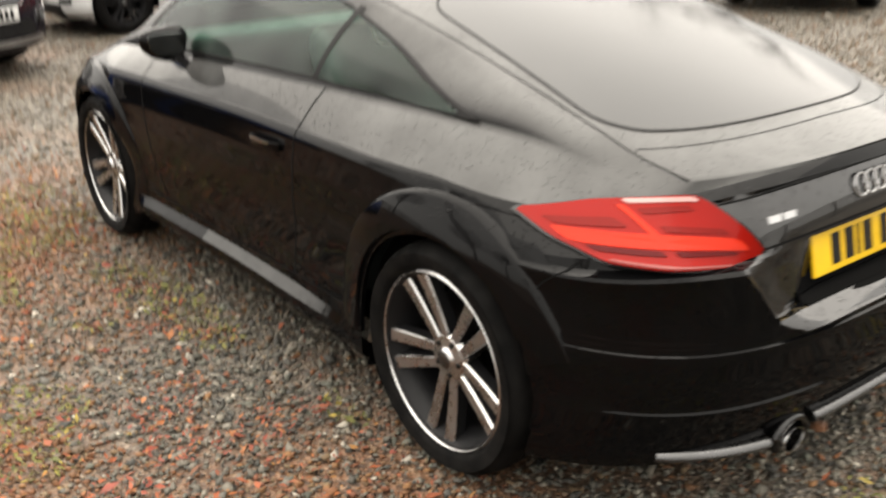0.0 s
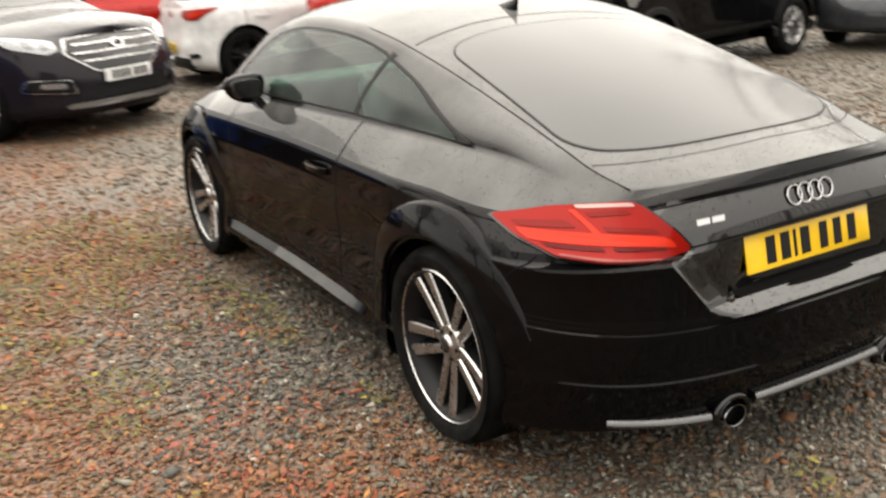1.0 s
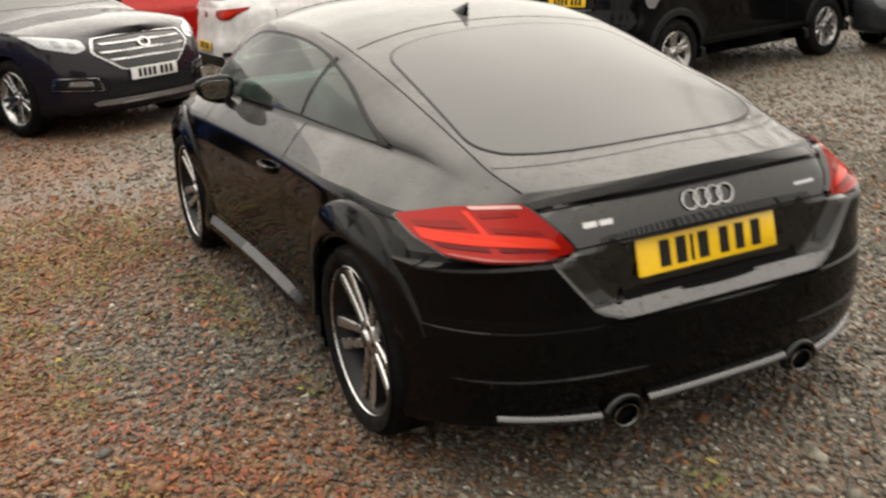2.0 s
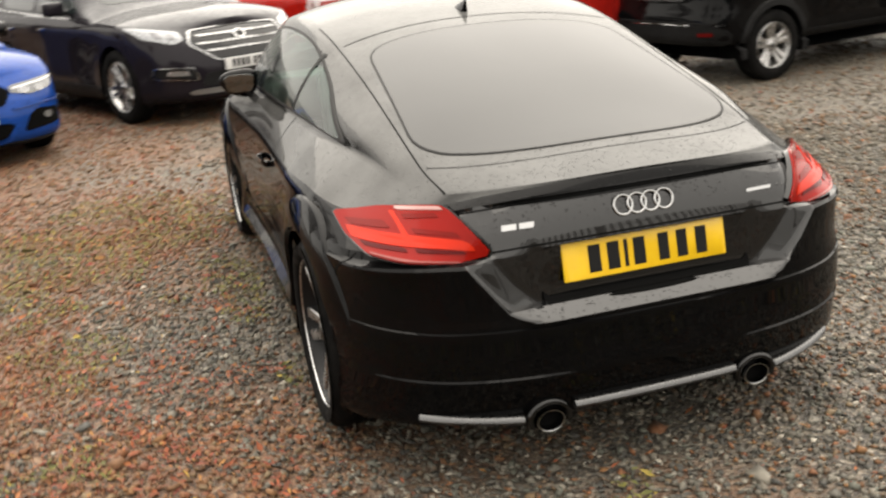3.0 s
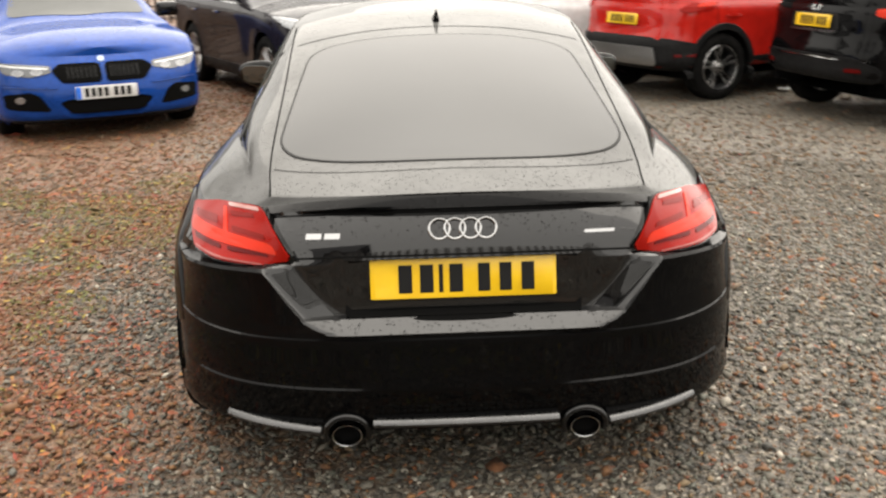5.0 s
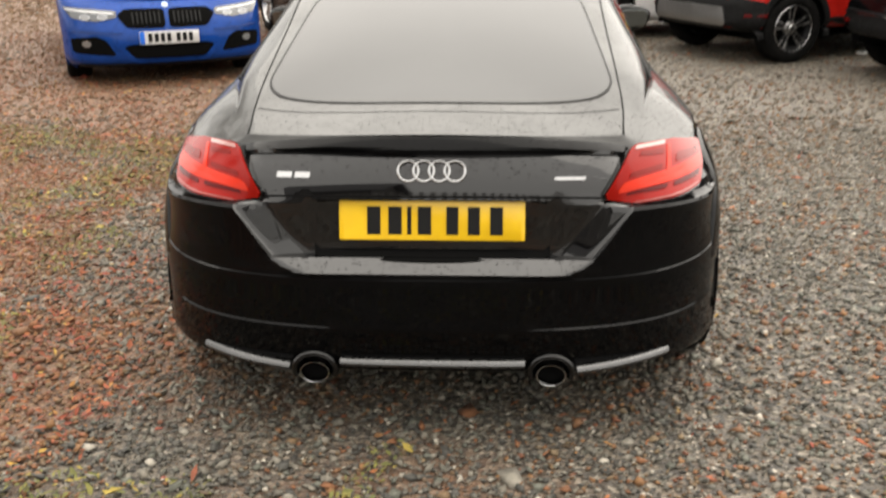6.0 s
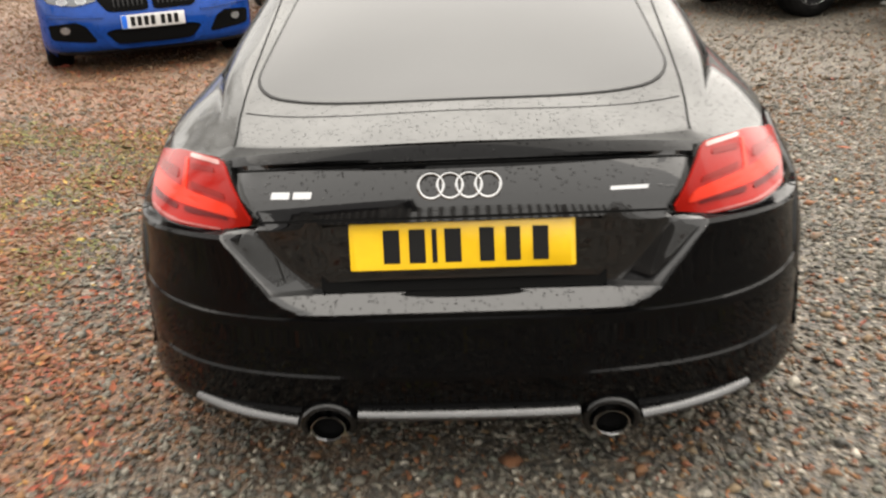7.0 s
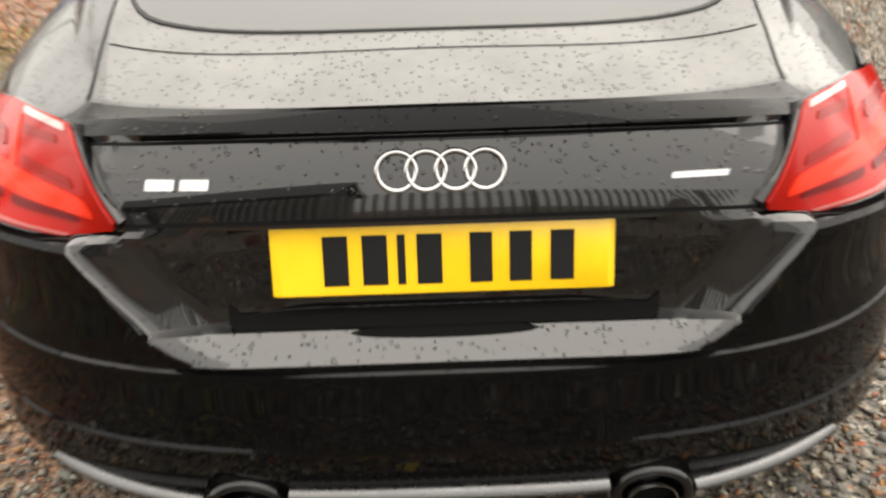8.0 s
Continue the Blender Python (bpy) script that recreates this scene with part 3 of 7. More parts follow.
def number_plate(parent, m, w, h, mat, groups, blue=False, spans=None):
    """A number plate with plain bars for its characters."""
    O = closed([(-w / 2, -h / 2), (w / 2, -h / 2), (w / 2, h / 2), (-w / 2, h / 2)], 5, 0.06)
    V, F = slab(O, 0.006)
    pl = link_mesh("number_plate", V, F, mat, parent, "yellow rear number plate" if mat is YELLOW else "white front number plate", sharp=radians(30))
    pl.matrix_basis = m
    x = -w / 2 + 0.075
    if blue:
        V, F = slab(closed([(-w / 2 + 0.003, -h / 2 + 0.003), (-w / 2 + 0.045, -h / 2 + 0.003), (-w / 2 + 0.045, h / 2 - 0.003), (-w / 2 + 0.003, h / 2 - 0.003)], 3, 0.05), 0.0015)
        b = link_mesh("plate_band", V, F, PLATE_BLUE, pl, "blue end band")
        b.location = (0, -0.0065, 0)
    cw, ch = 0.036, 0.079
    if spans is None:
        spans = []
        for count in groups:
            for k in range(count):
                spans.append((x, x + cw))
                x += 0.0545
            x += 0.028
    for a, c in spans:
        V, F = slab([(a, -ch / 2), (c, -ch / 2), (c, ch / 2), (a, ch / 2)], 0.0012)
        b = link_mesh("bar", V, F, BAR_BLACK, pl, smooth=False)
        b.location = (0, -0.0062, 0)
    return pl

# ---- the black coupe: rear plate at y = 0, nose towards +y ----
AXLE_R, AXLE_F, WHEEL_Z = 0.663, 3.168, 0.327


def coupe_rows():
    # rear height, rear y, plan exponent, side height, half width, recessed y
    table = [
        (0.175, 0.10, 3.0, 0.165, 0.80, None),
        (0.205, -0.01, 3.0, 0.185, 0.88, None),
        (0.225, -0.046, 3.0, 0.205, 0.908, None),
        (0.250, -0.060, 3.0, 0.232, 0.916, None),
        (0.275, -0.069, 3.0, 0.258, 0.912, None),
        (0.300, -0.079, 3.0, 0.290, 0.907, None),
        (0.340, -0.094, 3.0, 0.330, 0.898, None),
        (0.368, -0.104, 3.0, 0.366, 0.893, None),
        (0.377, -0.107, 3.0, 0.380, 0.892, None),
        (0.382, -0.1018, 3.0, 0.386, 0.893, -0.1072),
        (0.420, -0.1045, 3.0, 0.430, 0.894, -0.1075),
        (0.460, -0.106, 3.0, 0.470, 0.897, -0.1078),
        (0.500, -0.107, 3.0, 0.510, 0.900, None),
        (0.522, -0.1092, 3.0, 0.532, 0.9015, None),
        (0.528, -0.1085, 3.0, 0.540, 0.902, None),
        (0.531, -0.1020, 3.0, 0.5435, 0.9025, None),
        (0.540, -0.1018, 3.0, 0.554, 0.903, None),
        (0.545, -0.1017, 3.0, 0.560, 0.903, -0.1010),
        (0.547, -0.1014, 3.0, 0.563, 0.903, -0.098),
        (0.550, -0.1011, 3.0, 0.566, 0.9035, -0.0942),
        (0.553, -0.1008, 3.0, 0.570, 0.904, -0.0902),
        (0.557, -0.1005, 3.0, 0.574, 0.904, -0.085),
        (0.563, -0.1000, 3.0, 0.580, 0.904, -0.077),
        (0.572, -0.0995, 3.0, 0.588, 0.905, -0.065),
        (0.579, -0.0992, 3.0, 0.594, 0.9055, -0.0555),
        (0.584, -0.0990, 3.0, 0.600, 0.906, -0.004),
        (0.606, -0.0982, 3.0, 0.620, 0.907, 0),
        (0.640, -0.0970, 3.05, 0.645, 0.905, 0.002),
        (0.690, -0.0950, 3.1, 0.678, 0.904, 0.004),
        (0.708, -0.0935, 3.15, 0.694, 0.903, 0.005),
        (0.718, -0.0905, 3.2, 0.704, 0.9015, 0.006),
        (0.727, -0.080, 3.2, 0.711, 0.900, 0.0065),
        (0.732, -0.05, 3.2, 0.715, 0.899, 0.007),
        (0.740, -0.029, 3.2, 0.722, 0.897, -0.022),
        (0.775, -0.024, 3.05, 0.742, 0.889, -0.016),
        (0.815, -0.013, 2.8, 0.765, 0.876, -0.003),
        (0.850, -0.003, 2.55, 0.788, 0.867, 0.012),
        (0.878, 0.004, 2.35, 0.802, 0.861, 0.025),
        (0.890, -0.021, 2.3, 0.806, 0.859, None),
        (0.9055, -0.0150, 2.22, 0.820, 0.852, None),
        (0.9196, -0.0045, 2.2, 0.829, 0.843, None),
    ]
    blend = pchip([(-0.2, 0), (-0.01, 0.0), (0.03, 0.14), (0.06, 0.24), (0.125, 0.48), (0.28, 0.87), (0.45, 1.0), (5, 1.0)])
    drop = pchip([(-0.2, 0), (0.3, -0.022), (0.45, -0.02), (0.75, 0), (1.6, 0), (2.4, -0.008), (3.16, -0.02), (3.6, -0.07), (4.05, -0.16)])
    # the flank stays upright up to a crisp shoulder line
    side_out = pchip([(0.1, 0), (0.66, 0), (0.722, 0.005), (0.742, 0.011), (0.765, 0.021), (0.788, 0.028), (0.806, 0.033), (0.829, 0.034)])
    rows = []
    for k, (zr, yr, n, zs, w, yin) in enumerate(table):
        f = max(0.0, (zs - 0.3) / 0.53)
        zf = lambda y, zr=zr, zs=zs, f=f: zr + (zs - zr) * blend(y) + f * drop(y)
        rows.append(dict(zr=zr, yr=yr, n=n, R=0.75 - 0.10 * float(smooth01((zr - 0.69) / 0.1)), w=w, yf=4.0 - 0.1 * f - (0.08 if zs < 0.2 else 0), yin=yin, z=zf, f=f, out=float(side_out(zs))))
    return rows


BX = pchip([(0.15, 0.567), (0.33, 0.64), (0.42, 0.665), (0.66, 0.70), (1.0, 0.735), (1.4, 0.757), (1.75, 0.767), (2.1, 0.77), (2.6, 0.765), (3.0, 0.75), (3.3, 0.73)])
BZ = pchip([(0.15, 0.868), (0.33, 0.898), (0.42, 0.912), (0.66, 0.936), (1.0, 0.943), (1.4, 0.943), (1.75, 0.936), (2.1, 0.926), (2.6, 0.905), (3.0, 0.885), (3.3, 0.868)])
CX = pchip([(0.15, 0.547), (0.33, 0.570), (0.5, 0.572), (0.8, 0.572), (1.25, 0.58), (1.75, 0.592), (2.1, 0.6), (2.6, 0.605), (2.85, 0.63), (3.05, 0.655), (3.3, 0.68)])
CZ = pchip([(0.15, 0.872), (0.33, 0.932), (0.42, 0.958), (0.66, 1.025), (0.9, 1.09), (1.25, 1.178), (1.5, 1.228), (1.75, 1.258), (2.1, 1.270), (2.6, 1.195), (2.85, 1.08), (3.05, 0.95), (3.2, 0.885), (3.3, 0.872)])
DZ = pchip([(-0.0115, 0.9127), (0.03, 0.9215), (0.10, 0.936), (0.22, 0.963), (0.42, 1.012), (0.8, 1.115), (1.1, 1.190), (1.3, 1.235), (1.46, 1.266), (1.75, 1.31), (2.1, 1.337), (2.5, 1.318), (2.8, 1.22), (3.1, 1.04), (3.25, 0.945), (3.45, 0.905), (3.7, 0.85), (3.95, 0.76)])


CROWN = pchip([(-0.1, 0.066), (0.2, 0.068), (0.33, 0.062), (0.42, 0.055), (0.8, 0.05)])


def coupe_top(y, xs, zs):
    """Half section above the shoulder line: shoulder to belt, belt to roof edge, roof edge to the middle."""
    front = float(smooth01((y - 3.15) / 0.2))
    t = float(smooth01((y - 0.28) / 0.38)) * (1 - front)
    zc = float(DZ(y))
    A = np.array([xs, zs])
    # boot lid and bonnet: one gently crowned sheet, then a flat shoulder down to the edge
    cx = min(float(CX(y)), xs * 0.94)
    C0 = np.array([cx, zc - float(CROWN(y)) * (cx / 0.555) ** 2])
    if front > 0 or y > 2.0:
        C0 = np.array([xs * 0.93, zs + (zc - zs) * (1 - 0.93 ** 2.2)])
    B0 = C0 + (A - C0) * 0.35
    B = np.array([float(BX(y)), float(BZ(y))]) * t + B0 * (1 - t)
    C = np.array([float(CX(y)), float(CZ(y))]) * t + C0 * (1 - t)
    B[0], C[0] = min(B[0], xs * 0.985), min(C[0], xs * 0.95)
    out = []
    bulge = 0.004 * t * min(1.0, (xs - B[0]) / 0.1)
    for u in np.linspace(0, 1, 10)[1:]:
        p = A + (B - A) * u
        out.append((p[0] + bulge * 4 * u * (1 - u) * 0.55, p[1] + bulge * 4 * u * (1 - u)))
    gb = 0.02 * t
    for u in np.linspace(0, 1, 15)[1:]:
        p = B + (C - B) * u
        h = 4 * u * (1 - u)
        out.append((p[0] + gb * h, p[1] + gb * 0.5 * h))
    for u in np.linspace(0, 1, 19)[1:]:
        x = C[0] * (1 - u)
        z = C[1] + (zc - C[1]) * (1 - (1 - u) ** (2.0 + 0.5 * t))
        out.append((x, z))
    return out


coupe = tagged(new("coupe_car"), "black two-door coupe, wet with rain, parked on the gravel", "car")
rows = coupe_rows()
trap = lambda z: float(np.interp(z, [0.546, 0.556, 0.575, 0.72, 0.9], [0.395, 0.424, 0.447, 0.56, 0.56]))
side_w = pchip([(0.6, 1.0), (1.1, 0.978), (1.9, 0.962), (2.6, 0.978), (3.2, 1.0), (4.1, 1.0)])
wells = [(AXLE_R, WHEEL_Z, 0.362), (AXLE_F, WHEEL_Z, 0.362)]
G, quads = car_shell(rows, None, coupe_top, wells, side_w, trap, flare=(0.004, 0.40, 0.56), n_side=130)
NROW = len(rows)
# the sill stands out below the door as a ledge
for k, out in ((2, 0.002), (3, 0.010), (4, 0.008), (5, -0.016), (6, -0.008), (7, -0.003)):
    G[k, :, 0] += out * smooth01((G[k, :, 1] - 1.02) / 0.5) * (1 - smooth01((G[k, :, 1] - 2.68) / 0.12)) * smooth01((G[k, :, 0] - 0.6) / 0.2)
# the tail draws in above the bumper
G[:, :, 0] *= 1 - 0.034 * (1 - smooth01((G[:, :, 1] - 0.4) / 0.6)) * smooth01((G[:, :, 2] - 0.42) / 0.22) * smooth01((G[:, :, 0] - 0.45) / 0.3)
V_all, F_all = mirrored(G, quads)
SKIN = Skin(V_all, F_all)

# window outlines: rear screen as (x, y) from above, side windows as (y, share of the way from belt to roof edge)
def rear_screen_xy(a, b):
    """a, b from -1 to 1 over the rear screen."""
    v = (b + 1) / 2
    half = 0.548 + (0.492 - 0.548) * v
    y_mid = 0.205 + (1.285 - 0.205) * v
    bow = 0.20 * (1 - v) - 0.09 * v
    return np.array([a * half, y_mid + bow * a * a * (0.6 + 0.4 * a * a)])


REAR_O = np.array([rear_screen_xy(*p) for p in closed([(-1, -1), (-0.6, -1), (-0.3, -1), (0, -1), (0.3, -1), (0.6, -1), (1, -1), (1, -0.4), (1, 0.4), (1, 1), (0.5, 1), (0, 1), (-0.5, 1), (-1, 1), (-1, 0.4), (-1, -0.4)], 6, 0.8)])


def side_place(y, q, s=1.0, off=0.0):
    sec = [(float(BX(y)), float(BZ(y))), (float(CX(y)), float(CZ(y)))]
    h = 4 * q * (1 - q) * 0.02
    x = sec[0][0] + (sec[1][0] - sec[0][0]) * q + h
    z = sec[0][1] + (sec[1][1] - sec[0][1]) * q + h * 0.5
    nx, nz = sec[1][1] - sec[0][1], sec[0][0] - sec[1][0]
    nl = math.hypot(nx, nz) + 1e-9
    return np.array([s * (x + off * nx / nl), y, z + off * nz / nl])


SIDE_O = closed([(0.68, 0.04), (0.80, 0.04), (1.4, 0.04), (2.1, 0.04), (2.86, 0.05), (2.78, 0.5), (2.5, 0.86), (1.9, 0.90), (1.45, 0.88), (1.08, 0.68), (0.78, 0.22)], 8, 0.7)


SCREEN_O = closed([(-0.66, 3.02), (0, 3.2), (0.66, 3.02), (0.56, 2.62), (0.3, 2.5), (0, 2.46), (-0.3, 2.5), (-0.56, 2.62)], 6, 0.5)


def within(O, p, shrink=1.0):
    """Whether a point lies in an outline drawn towards its middle."""
    c = O.mean(0)
    Q = c + (O - c) * shrink
    x, y = p
    j, odd = len(Q) - 1, False
    for i in range(len(Q)):
        if (Q[i][1] > y) != (Q[j][1] > y) and x < (Q[j][0] - Q[i][0]) * (y - Q[i][1]) / (Q[j][1] - Q[i][1]) + Q[i][0]:
            odd = not odd
        j = i
    return odd


# split the skin: lower body, top panels, with the window openings left out
lower_q, upper_q, lid_q, sill_q = [], [], [], []
TRAP_COLS = 34
for a, b in quads:
    p = (G[a, b] + G[a + 1, b] + G[a + 1, b + 1] + G[a, b + 1]) / 4
    if a >= NROW - 1 + 9 and a < NROW - 1 + 23:
        q = (a - (NROW - 1 + 9) + 0.5) / 14
        if within(SIDE_O, (p[1], q), 0.955):
            continue
    if a >= NROW - 1 + 23 and p[1] < 1.6 and within(REAR_O, (p[0], p[1]), 0.90):
        continue
    if a >= NROW - 1 + 20 and p[1] > 2.3 and within(SCREEN_O, (p[0], p[1]), 0.93):
        continue
    # rear stretch of the ledge, which carries a painted sky highlight
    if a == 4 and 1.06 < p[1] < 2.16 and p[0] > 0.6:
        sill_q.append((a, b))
    elif 0.5445 < rows[min(a, NROW - 1)]["zr"] < 0.885 and b < TRAP_COLS:
        lid_q.append((a, b))
    else:
        (lower_q if a < NROW - 1 else upper_q).append((a, b))
V, F = mirrored(G, lower_q)
body = welded("body", V, F, BLACK_PAINT, coupe, "gloss black bodywork with rain on it", radians(25))
V, F = mirrored(G, lid_q)
welded("boot_panel", V, F, LID_PAINT, coupe, "gloss black boot panel with the plate recess and ledge", radians(25))
# paler paint puts the ledge's highlight into its colour
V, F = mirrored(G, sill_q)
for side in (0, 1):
    welded("sill_ledge", V, F[side::2], SHEEN_BLACK, coupe, "black sill ledge below the door with a painted highlight")
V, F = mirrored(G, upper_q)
roof = welded("roof_and_lid", V, F, SHEEN_BLACK, coupe, "wet black roof, bonnet and boot lid with painted sky sheen", radians(40))

# dark lining inside the roof and pillars
lining_q = [(a, b) for a, b in upper_q if a >= NROW - 1 + 9 and 0.5 < G[a, b, 1] < 2.9]
V, F = mirrored(G * (0.985, 1, 1) - (0, 0, 0.016), lining_q)
welded("headliner", V, F, LEATHER, coupe, "dark lining inside the roof")


# glass
def on_top(q, push, off=0.003):
    p = SKIN.cast((float(q[0]), float(q[1]), 2.5), (0, 0, -1), off + push)
    return p


V, F = ring_patch(REAR_O, on_top, (0.0, 0.2, 0.4, 0.6, 0.8, 0.99), 96, 0.003)
V, F = V[: 1 + 5 * 96], F[: 96 + 4 * 96]
rear_screen = link_mesh("rear_window", V, F, REAR_GLASS, coupe, "misted dark privacy-glass rear window")
V, F = band_patch(REAR_O, on_top, 0.987, 96, 4, 0.006)
link_mesh("window_border", V, F, FRIT, rear_screen, "black border round the rear glass")
for s in (-1, 1):
    lift = lambda q, push, s=s: side_place(float(q[0]), float(q[1]), s, 0.003 + push)
    V, F = ring_patch(SIDE_O, lift, (0.0, 0.3, 0.6, 0.93), 80, 0.003)
    V, F = V[: 1 + 3 * 80], F[: 80 + 2 * 80]
    pane = link_mesh("side_window", V, F, SIDE_GLASS, coupe, "green-tinted side window")
    pane.visible_shadow = False
    V, F = band_patch(SIDE_O, lift, 0.935, 80, 4, 0.008)
    link_mesh("window_trim", V, F, FRIT, pane, "black window surround")
    # pillar between door glass and quarter glass
    V, F = [], []
    for i in range(9):
        q = 0.05 + 0.83 * i / 8
        yc = 1.44 - 0.10 * q
        V += [side_place(yc - 0.013, q, s, 0.0045), side_place(yc + 0.013, q, s, 0.0045)]
    F = [(2 * i, 2 * i + 1, 2 * i + 3, 2 * i + 2) for i in range(8)]
    link_mesh("window_pillar", V, F, FRIT, pane)

# windscreen, laid on the front of the roof
V, F = ring_patch(SCREEN_O, on_top, n=72, depth=0.006)
link_mesh("windscreen", V, F, SIDE_GLASS, coupe, "clear windscreen").visible_shadow = False

# dark strip under the lip of the lid: its gap, with the shade painted in
k0 = min(range(NROW), key=lambda k: abs(rows[k]["zr"] - 0.850))
k1 = min(range(NROW), key=lambda k: abs(rows[k]["zr"] - 0.878))
cols = [b for b in range(TRAP_COLS + 1)]
V, F = [], []
for b in [-c for c in cols[:0:-1]] + cols:
    sx = -1 if b < 0 else 1
    p0, p1 = G[k0, abs(b)], G[k1, abs(b)]
    for u in (0.8, 1.0):
        q = p0 + (p1 - p0) * u
        V.append((sx * q[0], q[1] - 0.0015, q[2]))
F = [(2 * i, 2 * i + 1, 2 * i + 3, 2 * i + 2) for i in range(len(V) // 2 - 1)]
link_mesh("lid_gap", V, F, SEAM, coupe)

# panel gaps
for s in (-1, 1):
    line = [(s * float(CX(y)) * 0.985, y, float(CZ(y)) + 0.003) for y in np.linspace(0.15, 1.62, 30)]
    ribbon("hatch_gap", line, SKIN, 0.005, SEAM, coupe, 0.0012, (0, 0, 1), 90)
    ribbon("lid_side_gap", [(s * 0.552, 0.11, 0.868), (s * 0.525, 0.05, 0.815), (s * 0.487, 0.02, 0.75)], SKIN, 0.006, SEAM, coupe, 0.0012, (0, -1, 0.2), 30)
    ribbon("door_gap", [(s * 0.757, 1.37, 0.943), (s * 0.83, 1.385, 0.85), (s * 0.86, 1.40, 0.75), (s * 0.87, 1.42, 0.5), (s * 0.87, 1.47, 0.33)], SKIN, 0.006, SEAM, coupe, 0.0012, (s, 0, 0.2), 60)
    ribbon("door_gap", [(s * 0.76, 2.62, 0.9), (s * 0.88, 2.62, 0.8), (s * 0.87, 2.58, 0.5), (s * 0.87, 2.5, 0.33)], SKIN, 0.006, SEAM, coupe, 0.0012, (s, 0, 0.2), 50)
    ribbon("sill_gap", [(s * 0.88, 1.10, 0.335), (s * 0.88, 1.9, 0.315), (s * 0.88, 2.72, 0.335)], SKIN, 0.006, SEAM, coupe, 0.0012, (s, 0, 0), 60)
    ribbon("bumper_gap", [(s * 0.80, 0.235, 0.725), (s * 0.88, 0.30, 0.66), (s * 0.91, 0.345, 0.56)], SKIN, 0.005, SEAM, coupe, 0.0012, (s, -0.5, 0), 30)
ribbon("roof_gap", [(x, 1.40 - 0.1 * (x / 0.56) ** 2, 1.25) for x in np.linspace(-0.56, 0.56, 21)], SKIN, 0.006, SEAM, coupe, 0.0012, (0, 0, 1), 60)
ribbon("spoiler_gap", [(x, 0.150 + 0.15 * abs(x / 0.55) ** 2.6, 0.95) for x in np.linspace(-0.552, 0.552, 25)], SKIN, 0.003, SEAM, coupe, 0.0012, (0, 0, 1), 60)
ribbon("lid_crease_gap", [(x, -0.02, 0.742) for x in np.linspace(-0.47, 0.47, 9)], SKIN, 0.006, SEAM, coupe, 0.001, (0, -1, 0), 60)

# tail lamps: housing, red lens, bright guide strips, pale upper segment, dark lower band
LAMP_O = [(0.466, 0.004, 0.742), (0.508, 0.045, 0.80), (0.553, 0.10, 0.856), (0.70, 0.20, 0.832), (0.805, 0.39, 0.798), (0.798, 0.32, 0.757), (0.765, 0.205, 0.724), (0.69, 0.10, 0.716), (0.56, 0.005, 0.714)]
lc = np.mean(LAMP_O, axis=0)
# the lamp has a smooth bulging face of its own: a curved sheet laid over the bodywork behind it
LAMP_XZ = [np.array(SKIN.near(tuple(lc + r * (np.array(p) - lc)), 0.0)) for p in closed(LAMP_O, 5, 0.25) for r in (0.2, 0.45, 0.7, 0.9)]
lamp_terms = lambda x, z: np.array([1, x - 0.65, z - 0.78, (x - 0.65) ** 2, (x - 0.65) * (z - 0.78), (z - 0.78) ** 2, (x - 0.65) ** 3])
LAMP_C = np.linalg.lstsq(np.array([lamp_terms(p[0], p[2]) for p in LAMP_XZ]), np.array([p[1] for p in LAMP_XZ]), rcond=None)[0]


def lamp_patch(name, points, mat, parent, s, off, label="", n=56, depth=None, per=8, round_=0.25):
    def lift(q, push):
        x, z = float(q[0]), float(q[2])
        f = lambda a, b: float(lamp_terms(a, b) @ LAMP_C)
        out = Vector((f(x + 0.005, z) - f(x - 0.005, z), -0.01, f(x, z + 0.005) - f(x, z - 0.005))).normalized()
        p = Vector((x, f(x, z), z)) + out * (off + push + 0.009)
        return np.array((s * p.x, p.y, p.z))

    V, F = ring_patch(closed(points, per, round_), lift, (0.0, 0.3, 0.55, 0.75, 0.9, 0.97, 1.0), n, off + 0.01 if depth is None else depth)
    return link_mesh(name, V, F, mat, parent, label, sharp=radians(50))


